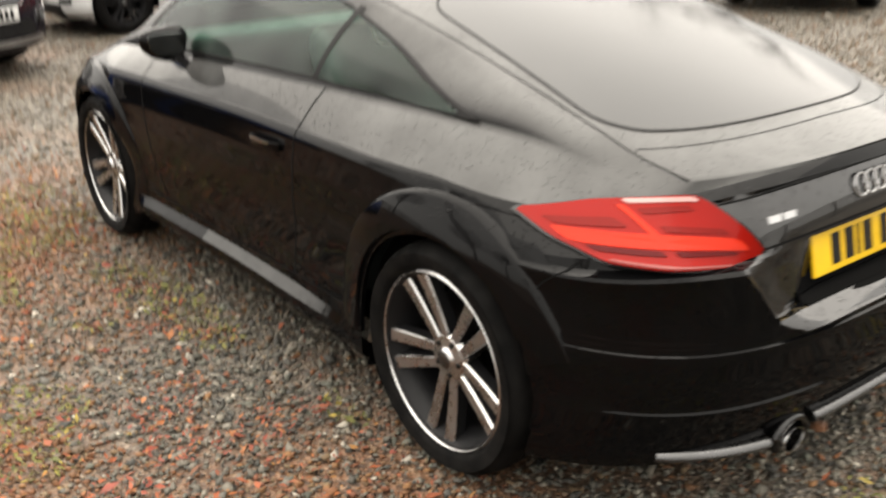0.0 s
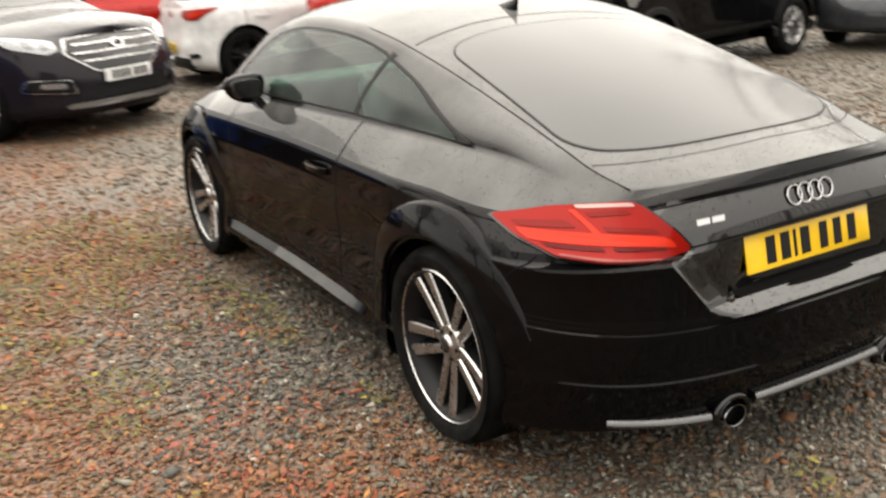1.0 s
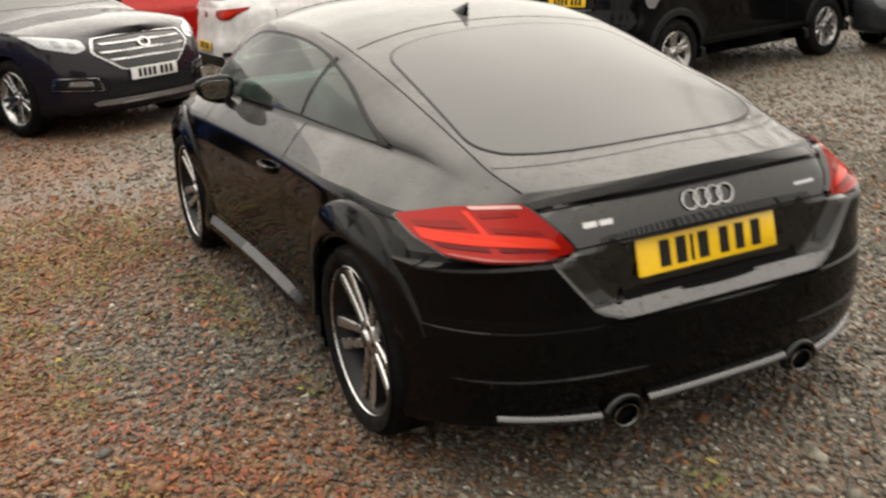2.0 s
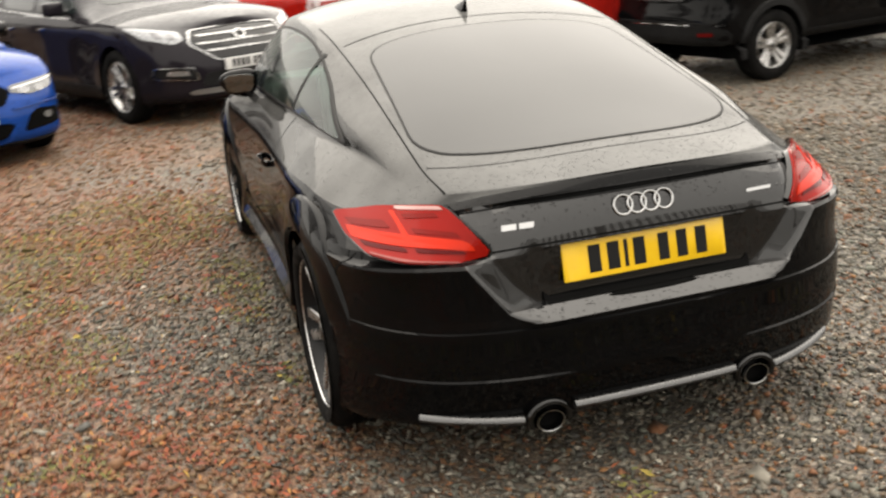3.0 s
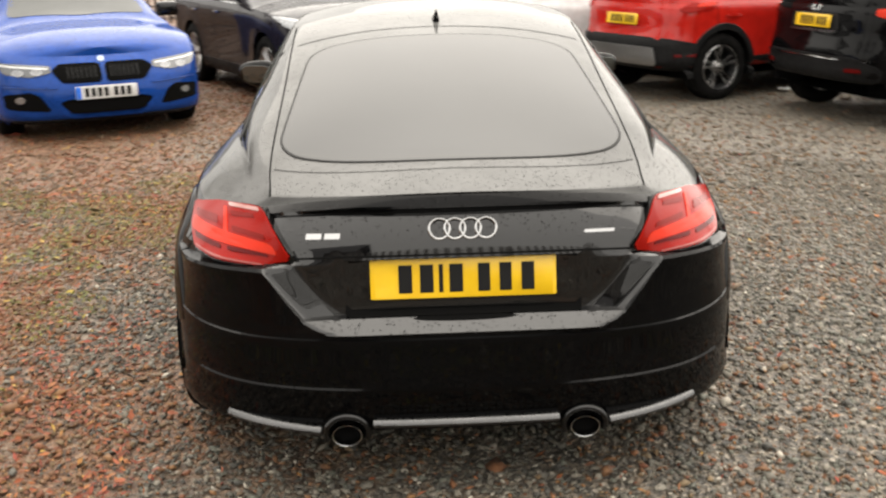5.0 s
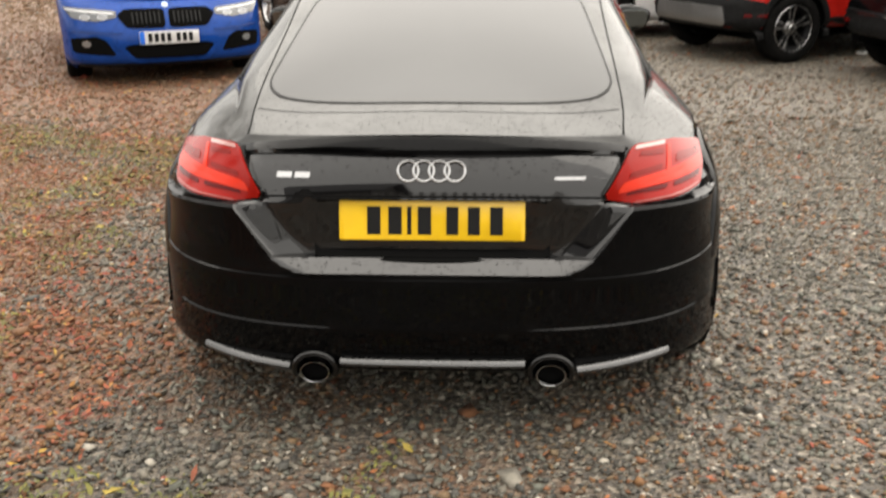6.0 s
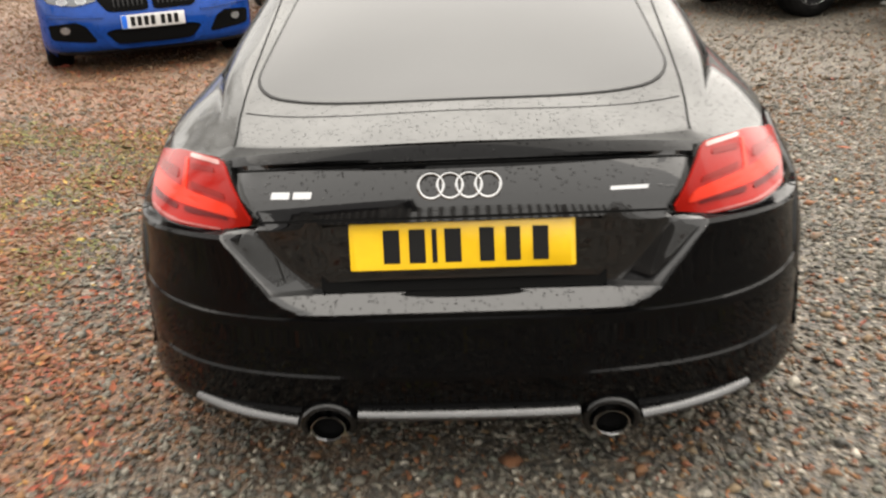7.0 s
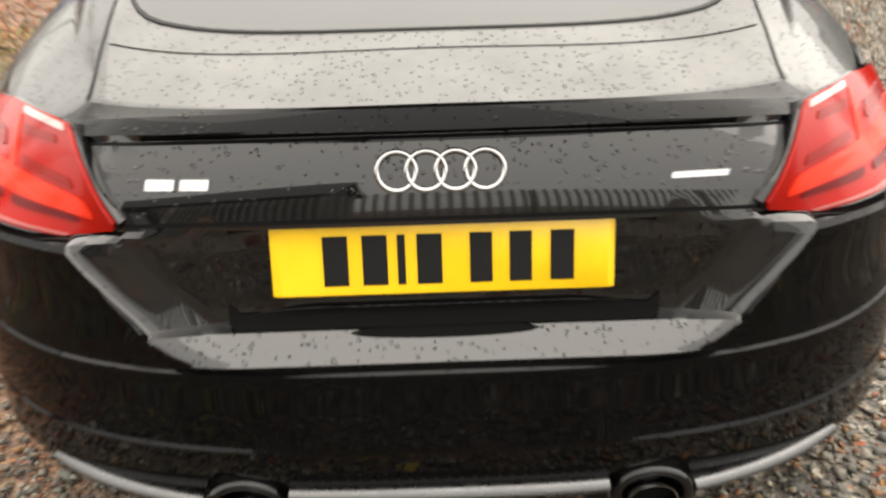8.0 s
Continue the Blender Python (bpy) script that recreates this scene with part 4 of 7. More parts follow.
for s in (-1, 1):
    big = [tuple(lc + (np.array(p) - lc) * 1.035) for p in LAMP_O]
    housing = lamp_patch("tail_lamp", big, GLOSS_BLACK, coupe, s, 0.001, "red tail lamp with dark rim", depth=0.03)
    lens = lamp_patch("lens", LAMP_O, RED_LENS, housing, s, 0.007, "glossy red lens")
    lamp_patch("light_strip", [(0.50, 0.012, 0.748), (0.522, 0.03, 0.773), (0.68, 0.09, 0.776), (0.79, 0.245, 0.775), (0.785, 0.22, 0.752), (0.68, 0.082, 0.75)], RED_BRIGHT, lens, s, 0.0095, "bright red light strip", 48, 0.003)
    lamp_patch("light_strip", [(0.655, 0.10, 0.772), (0.662, 0.135, 0.800), (0.668, 0.165, 0.826), (0.680, 0.172, 0.824), (0.674, 0.14, 0.800), (0.670, 0.105, 0.772)], RED_BRIGHT, lens, s, 0.0095, "bright red light strip", 40, 0.003)
    lamp_patch("reflector", [(0.535, 0.045, 0.780), (0.543, 0.055, 0.792), (0.645, 0.13, 0.792), (0.642, 0.118, 0.781)], RED_MID, lens, s, 0.0092, "shaded red reflector", 40, 0.003)
    lamp_patch("reflector", [(0.572, 0.085, 0.824), (0.577, 0.10, 0.833), (0.655, 0.16, 0.821), (0.652, 0.15, 0.811)], RED_MID, lens, s, 0.0092, "shaded red reflector", 40, 0.003)
    lamp_patch("reflector", [(0.69, 0.155, 0.786), (0.70, 0.175, 0.802), (0.785, 0.31, 0.790), (0.778, 0.27, 0.779)], RED_MID, lens, s, 0.0092, "shaded red reflector", 40, 0.003)
    lamp_patch("upper_segment", [(0.556, 0.095, 0.843), (0.560, 0.10, 0.851), (0.665, 0.17, 0.836), (0.662, 0.165, 0.829)], PALE_LENS, lens, s, 0.0095, "pale upper lens segment", 40, 0.003)
    lamp_patch("lower_band", [(0.53, 0.010, 0.739), (0.535, 0.014, 0.746), (0.655, 0.075, 0.747), (0.652, 0.07, 0.738)], RED_DARK, lens, s, 0.0095, "dark red lower band", 40, 0.003)
    lamp_patch("lower_band", [(0.672, 0.085, 0.738), (0.674, 0.09, 0.747), (0.772, 0.19, 0.750), (0.765, 0.18, 0.741)], RED_DARK, lens, s, 0.0095, "dark red lower band", 40, 0.003)
    lamp_patch("lower_rim", [(0.55, 0.006, 0.7165), (0.552, 0.007, 0.720), (0.69, 0.10, 0.7215), (0.760, 0.20, 0.730), (0.762, 0.204, 0.727), (0.69, 0.10, 0.718)], RED_RIM, lens, s, 0.0095, "pink lower lens rim", 48, 0.003)

for s in (-1, 1):
    ribbon("lamp_gap", [(s * 0.556, 0.10, 0.872), (s * 0.70, 0.205, 0.848), (s * 0.80, 0.35, 0.82), (s * 0.835, 0.43, 0.808)], SKIN, 0.011, SEAM, coupe, 0.003, (s * 0.4, -0.7, 0.5), 40)

# number plate
number_plate(coupe, pose(0, -0.008, 0.670, -11.5, 0, 0), 0.52, 0.111, YELLOW, (), spans=[(c - w / 2 - 0.26, c + w / 2 - 0.26) for c, w in ((0.0975, 0.038), (0.157, 0.038), (0.197, 0.012), (0.2395, 0.038), (0.3175, 0.034), (0.3775, 0.034), (0.4405, 0.036))])
part("plate_bracket", moved(rounded_box((0.5, 0.05, 0.1), 0.008, 2), pose(0, 0.022, 0.668, -11.5)), PLASTIC, coupe)

# flat dark oval laid on the ledge
lay("dark_oval", SKIN, [(0.145 * math.cos(a), -0.060 + 0.009 * math.sin(a)) for a in np.linspace(0, 2 * math.pi, 40, endpoint=False)], "top", WELL, coupe, 0.0012, "dark oval patch on the ledge under the plate", 40, depth=0.002)
# flat strip that paints in the dark of a slot and hides reflections
ribbon("slot_strip", [(x, -0.030, 0.583) for x in np.linspace(-0.33, 0.33, 25)], SKIN, 0.050, WELL, coupe, 0.003, (0, -0.2, 1), 50, "matte black strip in place of the slot between boot lid and bumper")

# emblem of four plain rings, and plain bars for the badges
emblem = new("emblem")
emblem.parent = coupe
emblem["label"] = "chrome ring emblem on the boot"
def torus(R, r, nr=40, nt=10):
    V, F = [], []
    for i in range(nr):
        a = 2 * math.pi * i / nr
        for j in range(nt):
            b = 2 * math.pi * j / nt
            V.append(((R + r * math.cos(b)) * math.cos(a), 0.7 * r * math.sin(b), (R + r * math.cos(b)) * math.sin(a)))
    for i in range(nr):
        for j in range(nt):
            F.append((i * nt + j, i * nt + (j + 1) % nt, ((i + 1) % nr) * nt + (j + 1) % nt, ((i + 1) % nr) * nt + j))
    return V, F


V, F = torus(0.0285, 0.0042)
ring0 = link_mesh("ring", V, F, CHROME, emblem)
for i, x in enumerate((-0.0645, -0.0215, 0.0215, 0.0645)):
    p = SKIN.cast((x, -1, 0.810), (0, 1, 0), 0.004)
    m = pose(p[0], p[1], p[2], -19, 0, 0)
    if i == 0:
        ring0.matrix_basis = m
    else:
        again(ring0, emblem, m)
for x0, x1, z, h, count in ((-0.436, -0.334, 0.799, 0.015, 2), (0.335, 0.428, 0.793, 0.0085, 1)):
    w = (x1 - x0) / count
    for i in range(count):
        a, b = x0 + i * w + 0.002, x0 + (i + 1) * w - 0.002
        V, F = slab(closed([(a, z - h / 2), (b - 0.003, z - h / 2), (b, z + h / 2), (a + 0.003, z + h / 2)], 3, 0.1), 0.004)
        V = [(v[0], SKIN.cast((v[0], -1, v[2]), (0, 1, 0))[1] + v[1] - 0.0005, v[2]) for v in V]
        link_mesh("badge_bar", V, F, CHROME, coupe, "plain chrome badge bar", sharp=radians(30))

# lower rear: bright trim, exhausts, black grille
def trim_line(x):
    y = -0.064 + 0.75 * (1 - (1 - (abs(x) / 0.885) ** 3) ** (1 / 3))
    return y


PIPE_X, PIPE_Z = 0.342, 0.226
for s in (-1, 1):
    pts = [(s * x, trim_line(x) - 0.008, z) for x, z in zip(np.linspace(0.415, 0.69, 16), np.linspace(0.236, 0.252, 16))]
    if s < 0:
        pts = pts[::-1]
    sweep("rear_trim", pts, [(-0.010, -0.017), (0.008, -0.015), (0.016, -0.004), (0.013, 0.006), (0.003, 0.013), (-0.010, 0.013)], BRUSHED, coupe, "satin silver strip on the rear skirt")
pts = [(x, trim_line(x) - 0.008, 0.262) for x in np.linspace(-0.265, 0.265, 30)]
sweep("rear_trim", pts, [(-0.010, -0.017), (0.008, -0.015), (0.016, -0.004), (0.013, 0.006), (0.003, 0.013), (-0.010, 0.013)], BRUSHED, coupe, "satin silver strip on the rear skirt")
for s in (-1, 1):
    hood = []
    for a in np.linspace(math.radians(-25), math.radians(205), 33):
        hood.append((s * PIPE_X + 0.060 * math.cos(a), trim_line(PIPE_X) - 0.006, PIPE_Z + 0.006 + 0.050 * math.sin(a)))
    round_rib = [(0.011 * math.cos(b), 0.016 * math.sin(b)) for b in np.linspace(0, 2 * math.pi, 10, endpoint=False)]
    sweep("exhaust_surround", hood, round_rib, GLOSS_BLACK, coupe, "gloss black surround over the exhaust", up=(0, 1, 0), sharp=radians(60))
    V = [(s * PIPE_X + 0.058 * math.cos(a), trim_line(PIPE_X) + 0.006, PIPE_Z + 0.006 + 0.048 * math.sin(a)) for a in np.linspace(0, 2 * math.pi, 28, endpoint=False)]
    link_mesh("exhaust_backing", V, [tuple(range(28))], WELL, coupe, smooth=False)
    V, F = lathe([(0.039, 0.12), (0.039, 0.003), (0.0405, -0.003), (0.0435, -0.004), (0.045, 0.0), (0.045, 0.12)], 40, "y")
    V = [(v[0] * 0.98 + s * PIPE_X, v[1] - 0.070, v[2] * 0.76 + PIPE_Z) for v in V]
    pipe = link_mesh("exhaust_pipe", V, F, CHROME, coupe, "chrome oval exhaust tip", sharp=radians(40))
    V, F = lathe([(0.0395, 0.0), (0.0395, 0.2), (0.0, 0.2)], 32, "y")
    V = [(v[0] * 0.98 + s * PIPE_X, v[1] - 0.066, v[2] * 0.76 + PIPE_Z) for v in V]
    link_mesh("pipe_bore", V, F, WELL, pipe)
for i in range(24):
    x = -0.25 + 0.5 * (i + 0.5) / 24
    for z in (0.300, 0.318):
        bm = rounded_box((0.015, 0.012, 0.011), 0.002, 1)
        moved(bm, Matrix.Translation((x, trim_line(x) - 0.012 - (z - 0.3) * 0.3, z)))
        part("grille_bar", bm, WELL, coupe)

# wheels, wells, floor
coupe_wheel = build_wheel(coupe, 0.327, 0.254, 0.24, (5, True, 0.026, 0.040, 0.019, 0.043), ALLOY, ALLOY_DARK)
put_wheels(coupe, coupe_wheel, [(0.775, AXLE_R, WHEEL_Z, 10), (-0.775, AXLE_R, WHEEL_Z, 31), (0.785, AXLE_F, WHEEL_Z, 0), (-0.785, AXLE_F, WHEEL_Z, 40)])
for s in (-1, 1):
    for y in (AXLE_R, AXLE_F):
        wheel_well(coupe, y, WHEEL_Z, 0.372, 0.835, 0.56, s)
        angles = np.linspace(math.radians(-6), math.radians(172 if y == AXLE_R else 186), 60)
        xo = np.array([abs(float(SKIN.cast((s * 1.3, y + 0.382 * math.cos(a), WHEEL_Z + 0.382 * math.sin(a)), (-s, 0, 0))[0])) for a in angles])
        xo = np.convolve(np.pad(xo, 6, mode="edge"), np.ones(13) / 13, "valid") + 0.004 - 0.02 * smooth01((angles - 2.5) / 0.45)
        arc = [(s * float(x), y + 0.364 * math.cos(a), WHEEL_Z + 0.364 * math.sin(a)) for x, a in zip(xo, angles)]
        rings = ((0.366, 0.008), (0.370, 0.021), (0.374, 0.0235), (0.40, 0.0205), (0.43, 0.016), (0.458, 0.011), (0.466, 0.0085), (0.470, 0.0045), (0.476, -0.006))
        V, F, na = [], [], 72
        aa = np.linspace(math.radians(-4), math.radians(160 if y == AXLE_R else 184), na)
        for r, off in rings:
            xs = np.array([abs(float(SKIN.cast((s * 1.3, y + max(r, 0.385) * math.cos(a), WHEEL_Z + max(r, 0.385) * math.sin(a)), (-s, 0, 0))[0])) for a in aa])
            xs = np.convolve(np.pad(xs, 3, mode="edge"), np.ones(7) / 7, "valid") + off * (1 - 0.85 * smooth01((aa - 2.4) / 0.5))
            V += [(s * float(x), y + r * math.cos(a), WHEEL_Z + r * math.sin(a)) for x, a in zip(xs, aa)]
        for k in range(len(rings) - 1):
            F += [(k * na + i, k * na + i + 1, (k + 1) * na + i + 1, (k + 1) * na + i) for i in range(na - 1)]
        link_mesh("wheel_arch", V, F, BLACK_PAINT, coupe, "flared black wheel arch", sharp=radians(28))
        sweep("arch_lip", arc, [(-0.008, -0.007), (0.006, -0.007), (0.008, 0.0), (0.006, 0.007), (-0.008, 0.007)], BLACK_PAINT, coupe, up=(1, 0, 0))
V, F = [], []
for y in (0.3, 1.0, 2.0, 3.0, 3.8):
    V += [(-0.72, y, 0.19), (0.72, y, 0.19)]
F = [(2 * i, 2 * i + 1, 2 * i + 3, 2 * i + 2) for i in range(4)]
link_mesh("underbody", V, F, WELL, coupe)

# door handles and mirrors
for s in (-1, 1):
    pts = []
    for t in np.linspace(0, 1, 14):
        y = 1.48 + 0.19 * t
        p = SKIN.cast((s * 1.3, y, 0.752), (-s, 0, 0), 0.004 + 0.022 * math.sin(math.pi * t) ** 0.5)
        pts.append(p)
    handle = sweep("door_handle", pts, [(-0.007, -0.012), (0.005, -0.012), (0.009, 0.0), (0.005, 0.012), (-0.007, 0.012)], BLACK_PAINT, coupe, "black door handle with bright insert")
    pts = [np.array(p) + np.array((s * 0.008, 0, 0.010)) for p in pts[2:-2]]
    sweep("handle_strip", pts, [(-0.002, -0.003), (0.002, -0.003), (0.002, 0.003), (-0.002, 0.003)], CHROME, handle, "thin chrome strip")
    bm = bmesh.new()
    bmesh.ops.create_uvsphere(bm, u_segments=32, v_segments=20, radius=1.0)
    for v in bm.verts:
        x, y, z = v.co
        sx = math.copysign(abs(x) ** 0.75, x)
        sz = math.copysign(abs(z) ** 0.75, z)
        y = y if y > 0 else y * 0.35
        v.co = Vector((sx * 0.088 * (1 + 0.16 * sz), y * 0.10, sz * 0.064 * (1 - 0.22 * s * sx)))
    moved(bm, pose(s * 0.865, 2.36, 0.975, 0, s * -4, s * 8))
    mirror = part("wing_mirror", bm, BLACK_PAINT, coupe, "black wing mirror")
    V, F = slab(closed([(-0.060, -0.040), (0.060, -0.040), (0.074, 0.044), (-0.074, 0.044)], 6, 0.6), 0.003)
    m = pose(s * 0.865, 2.36 - 0.037, 0.975, 0, 0, s * 8)
    V = [tuple(m @ Vector(v)) for v in V]
    link_mesh("mirror_glass", V, F, material("mirror_silver", (0.12, 0.13, 0.13), 0.02, 1.0) if s < 0 else bpy.data.materials["mirror_silver"], mirror, "mirror glass", smooth=False)
    sweep("mirror_foot", [(s * 0.84, 2.36, 0.955), (s * 0.815, 2.36, 0.915), (s * 0.79, 2.355, 0.885)], [(-0.018, -0.04), (0.018, -0.04), (0.018, 0.04), (-0.018, 0.04)], GLOSS_BLACK, mirror, up=(0, 1, 0))

# roof aerial
V, F, sections = [], [], 12
for i in range(sections):
    t = i / (sections - 1)
    y = 1.475 + 0.13 * t
    h = 0.055 * (1 - t) ** 1.3 + 0.004
    w = 0.018 * (0.45 + 0.55 * math.sin(math.pi * min(1, 0.2 + 0.8 * t)))
    zb = float(DZ(y)) - 0.004
    lean = -0.03 * (1 - t)
    V += [(-w, y, zb), (-w * 0.55, y + lean * 0.4, zb + h * 0.55), (0, y + lean, zb + h), (w * 0.55, y + lean * 0.4, zb + h * 0.55), (w, y, zb)]
for i in range(sections - 1):
    for j in range(4):
        F.append((i * 5 + j, i * 5 + j + 1, i * 5 + j + 6, i * 5 + j + 5))
F += [tuple(range(5)), tuple(range((sections - 1) * 5, sections * 5))]
link_mesh("roof_aerial", V, F, BLACK_PAINT, coupe, "black shark-fin roof aerial", sharp=radians(50))

# cabin seen through the glass: seats, dashboard, parcel shelf
for s in (-1, 1):
    bm = rounded_box((0.5, 0.52, 0.2), 0.07, 3)
    moved(bm, pose(s * 0.36, 1.95, 0.45))
    seat = part("front_seat", bm, LEATHER, coupe, "dark leather front seat")
    bm = rounded_box((0.48, 0.16, 0.62), 0.07, 3)
    moved(bm, pose(s * 0.36, 1.62, 0.78, -18))
    part("backrest", bm, LEATHER, seat)
    bm = rounded_box((0.26, 0.1, 0.19), 0.045, 3)
    moved(bm, pose(s * 0.36, 1.49, 1.12, -14))
    part("headrest", bm, LEATHER, seat)
bm = rounded_box((1.4, 0.42, 0.24), 0.08, 3)
moved(bm, pose(0, 2.78, 0.82))
part("dashboard", bm, PLASTIC, coupe)
V, F = lathe([(0.17, -0.014), (0.187, -0.014), (0.194, 0.0), (0.187, 0.014), (0.17, 0.014), (0.163, 0.0), (0.17, -0.014)], 40, "y")
m = pose(0.36, 2.45, 0.86, -22)
link_mesh("steering_wheel", [tuple(m @ Vector(v)) for v in V], F, LEATHER, coupe)
bm = rounded_box((1.1, 0.9, 0.04), 0.015, 1)
moved(bm, pose(0, 0.72, 0.84))
part("parcel_shelf", bm, PLASTIC, coupe)
V, F = [], []
for x in (-0.72, 0.72):
    for y in (0.5, 1.3, 2.1, 2.9):
        V.append((x, y, 0.30))
F = [(0, 1, 5, 4), (1, 2, 6, 5), (2, 3, 7, 6)]
link_mesh("cabin_floor", V, F, WELL, coupe)


# ---- ground ----
def gravel_material(name):
    """Fine wet gravel: small chips of many tints, rust-brown in patches that grow towards -x."""
    m = material(name, (0.08, 0.075, 0.07), 0.7)
    n, l, p = nodes_of(m)
    v = n.new("ShaderNodeTexVoronoi")
    v.inputs["Scale"].default_value = 62.0
    tc = n.new("ShaderNodeTexCoord")
    l.new(tc.outputs["Object"], v.inputs["Vector"])
    sep = n.new("ShaderNodeSeparateColor")
    l.new(v.outputs["Color"], sep.inputs[0])
    grey = ramp(m, sep.outputs[0], [(0.0, (0.02, 0.018, 0.015)), (0.35, (0.045, 0.038, 0.029)), (0.6, (0.075, 0.061, 0.045)), (0.85, (0.105, 0.085, 0.062)), (1.0, (0.19, 0.165, 0.13))])
    rust = ramp(m, sep.outputs[1], [(0.0, (0.035, 0.02, 0.012)), (0.4, (0.09, 0.045, 0.022)), (0.7, (0.13, 0.058, 0.025)), (1.0, (0.17, 0.105, 0.06))])
    xyz = n.new("ShaderNodeSeparateXYZ")
    l.new(tc.outputs["Object"], xyz.inputs[0])
    lean = n.new("ShaderNodeMapRange")
    lean.inputs["From Min"].default_value, lean.inputs["From Max"].default_value = 1.5, -3.5
    lean.inputs["To Min"].default_value, lean.inputs["To Max"].default_value = -0.2, 0.2
    l.new(xyz.outputs["X"], lean.inputs["Value"])
    add = n.new("ShaderNodeMath")
    l.new(lean.outputs["Result"], add.inputs[0])
    l.new(noise_node(m, 0.9, 5).outputs["Fac"], add.inputs[1])
    share = n.new("ShaderNodeMapRange")
    share.inputs["From Min"].default_value, share.inputs["From Max"].default_value = 0.42, 0.62
    l.new(add.outputs[0], share.inputs["Value"])
    mix = n.new("ShaderNodeMix")
    mix.data_type = "RGBA"
    l.new(share.outputs["Result"], mix.inputs["Factor"])
    l.new(grey.outputs["Color"], mix.inputs["A"])
    l.new(rust.outputs["Color"], mix.inputs["B"])
    l.new(mix.outputs["Result"], p.inputs["Base Color"])
    bump(m, v.outputs["Distance"], 0.8, 0.015)
    return m


GROUND = gravel_material("wet_gravel")
V, F = [], []
xs = np.r_[-400, -120, -50, np.linspace(-25, 25, 51), 50, 120, 400]
ys = np.r_[-400, -120, -50, np.linspace(-20, 30, 51), 50, 120, 400]
for y in ys:
    for x in xs:
        near = 1.0 if abs(x) < 26 and -21 < y < 31 else 0.0
        V.append((x, y, -0.005 + near * 0.008 * noise.noise((x * 0.35, y * 0.35, 0.2))))
nx = len(xs)
for j in range(len(ys) - 1):
    for i in range(nx - 1):
        F.append((j * nx + i, j * nx + i + 1, (j + 1) * nx + i + 1, (j + 1) * nx + i))
tagged(link_mesh("ground", V, F, GROUND), "wet grey and rust-brown gravel car park", "gravel", kind="structure")

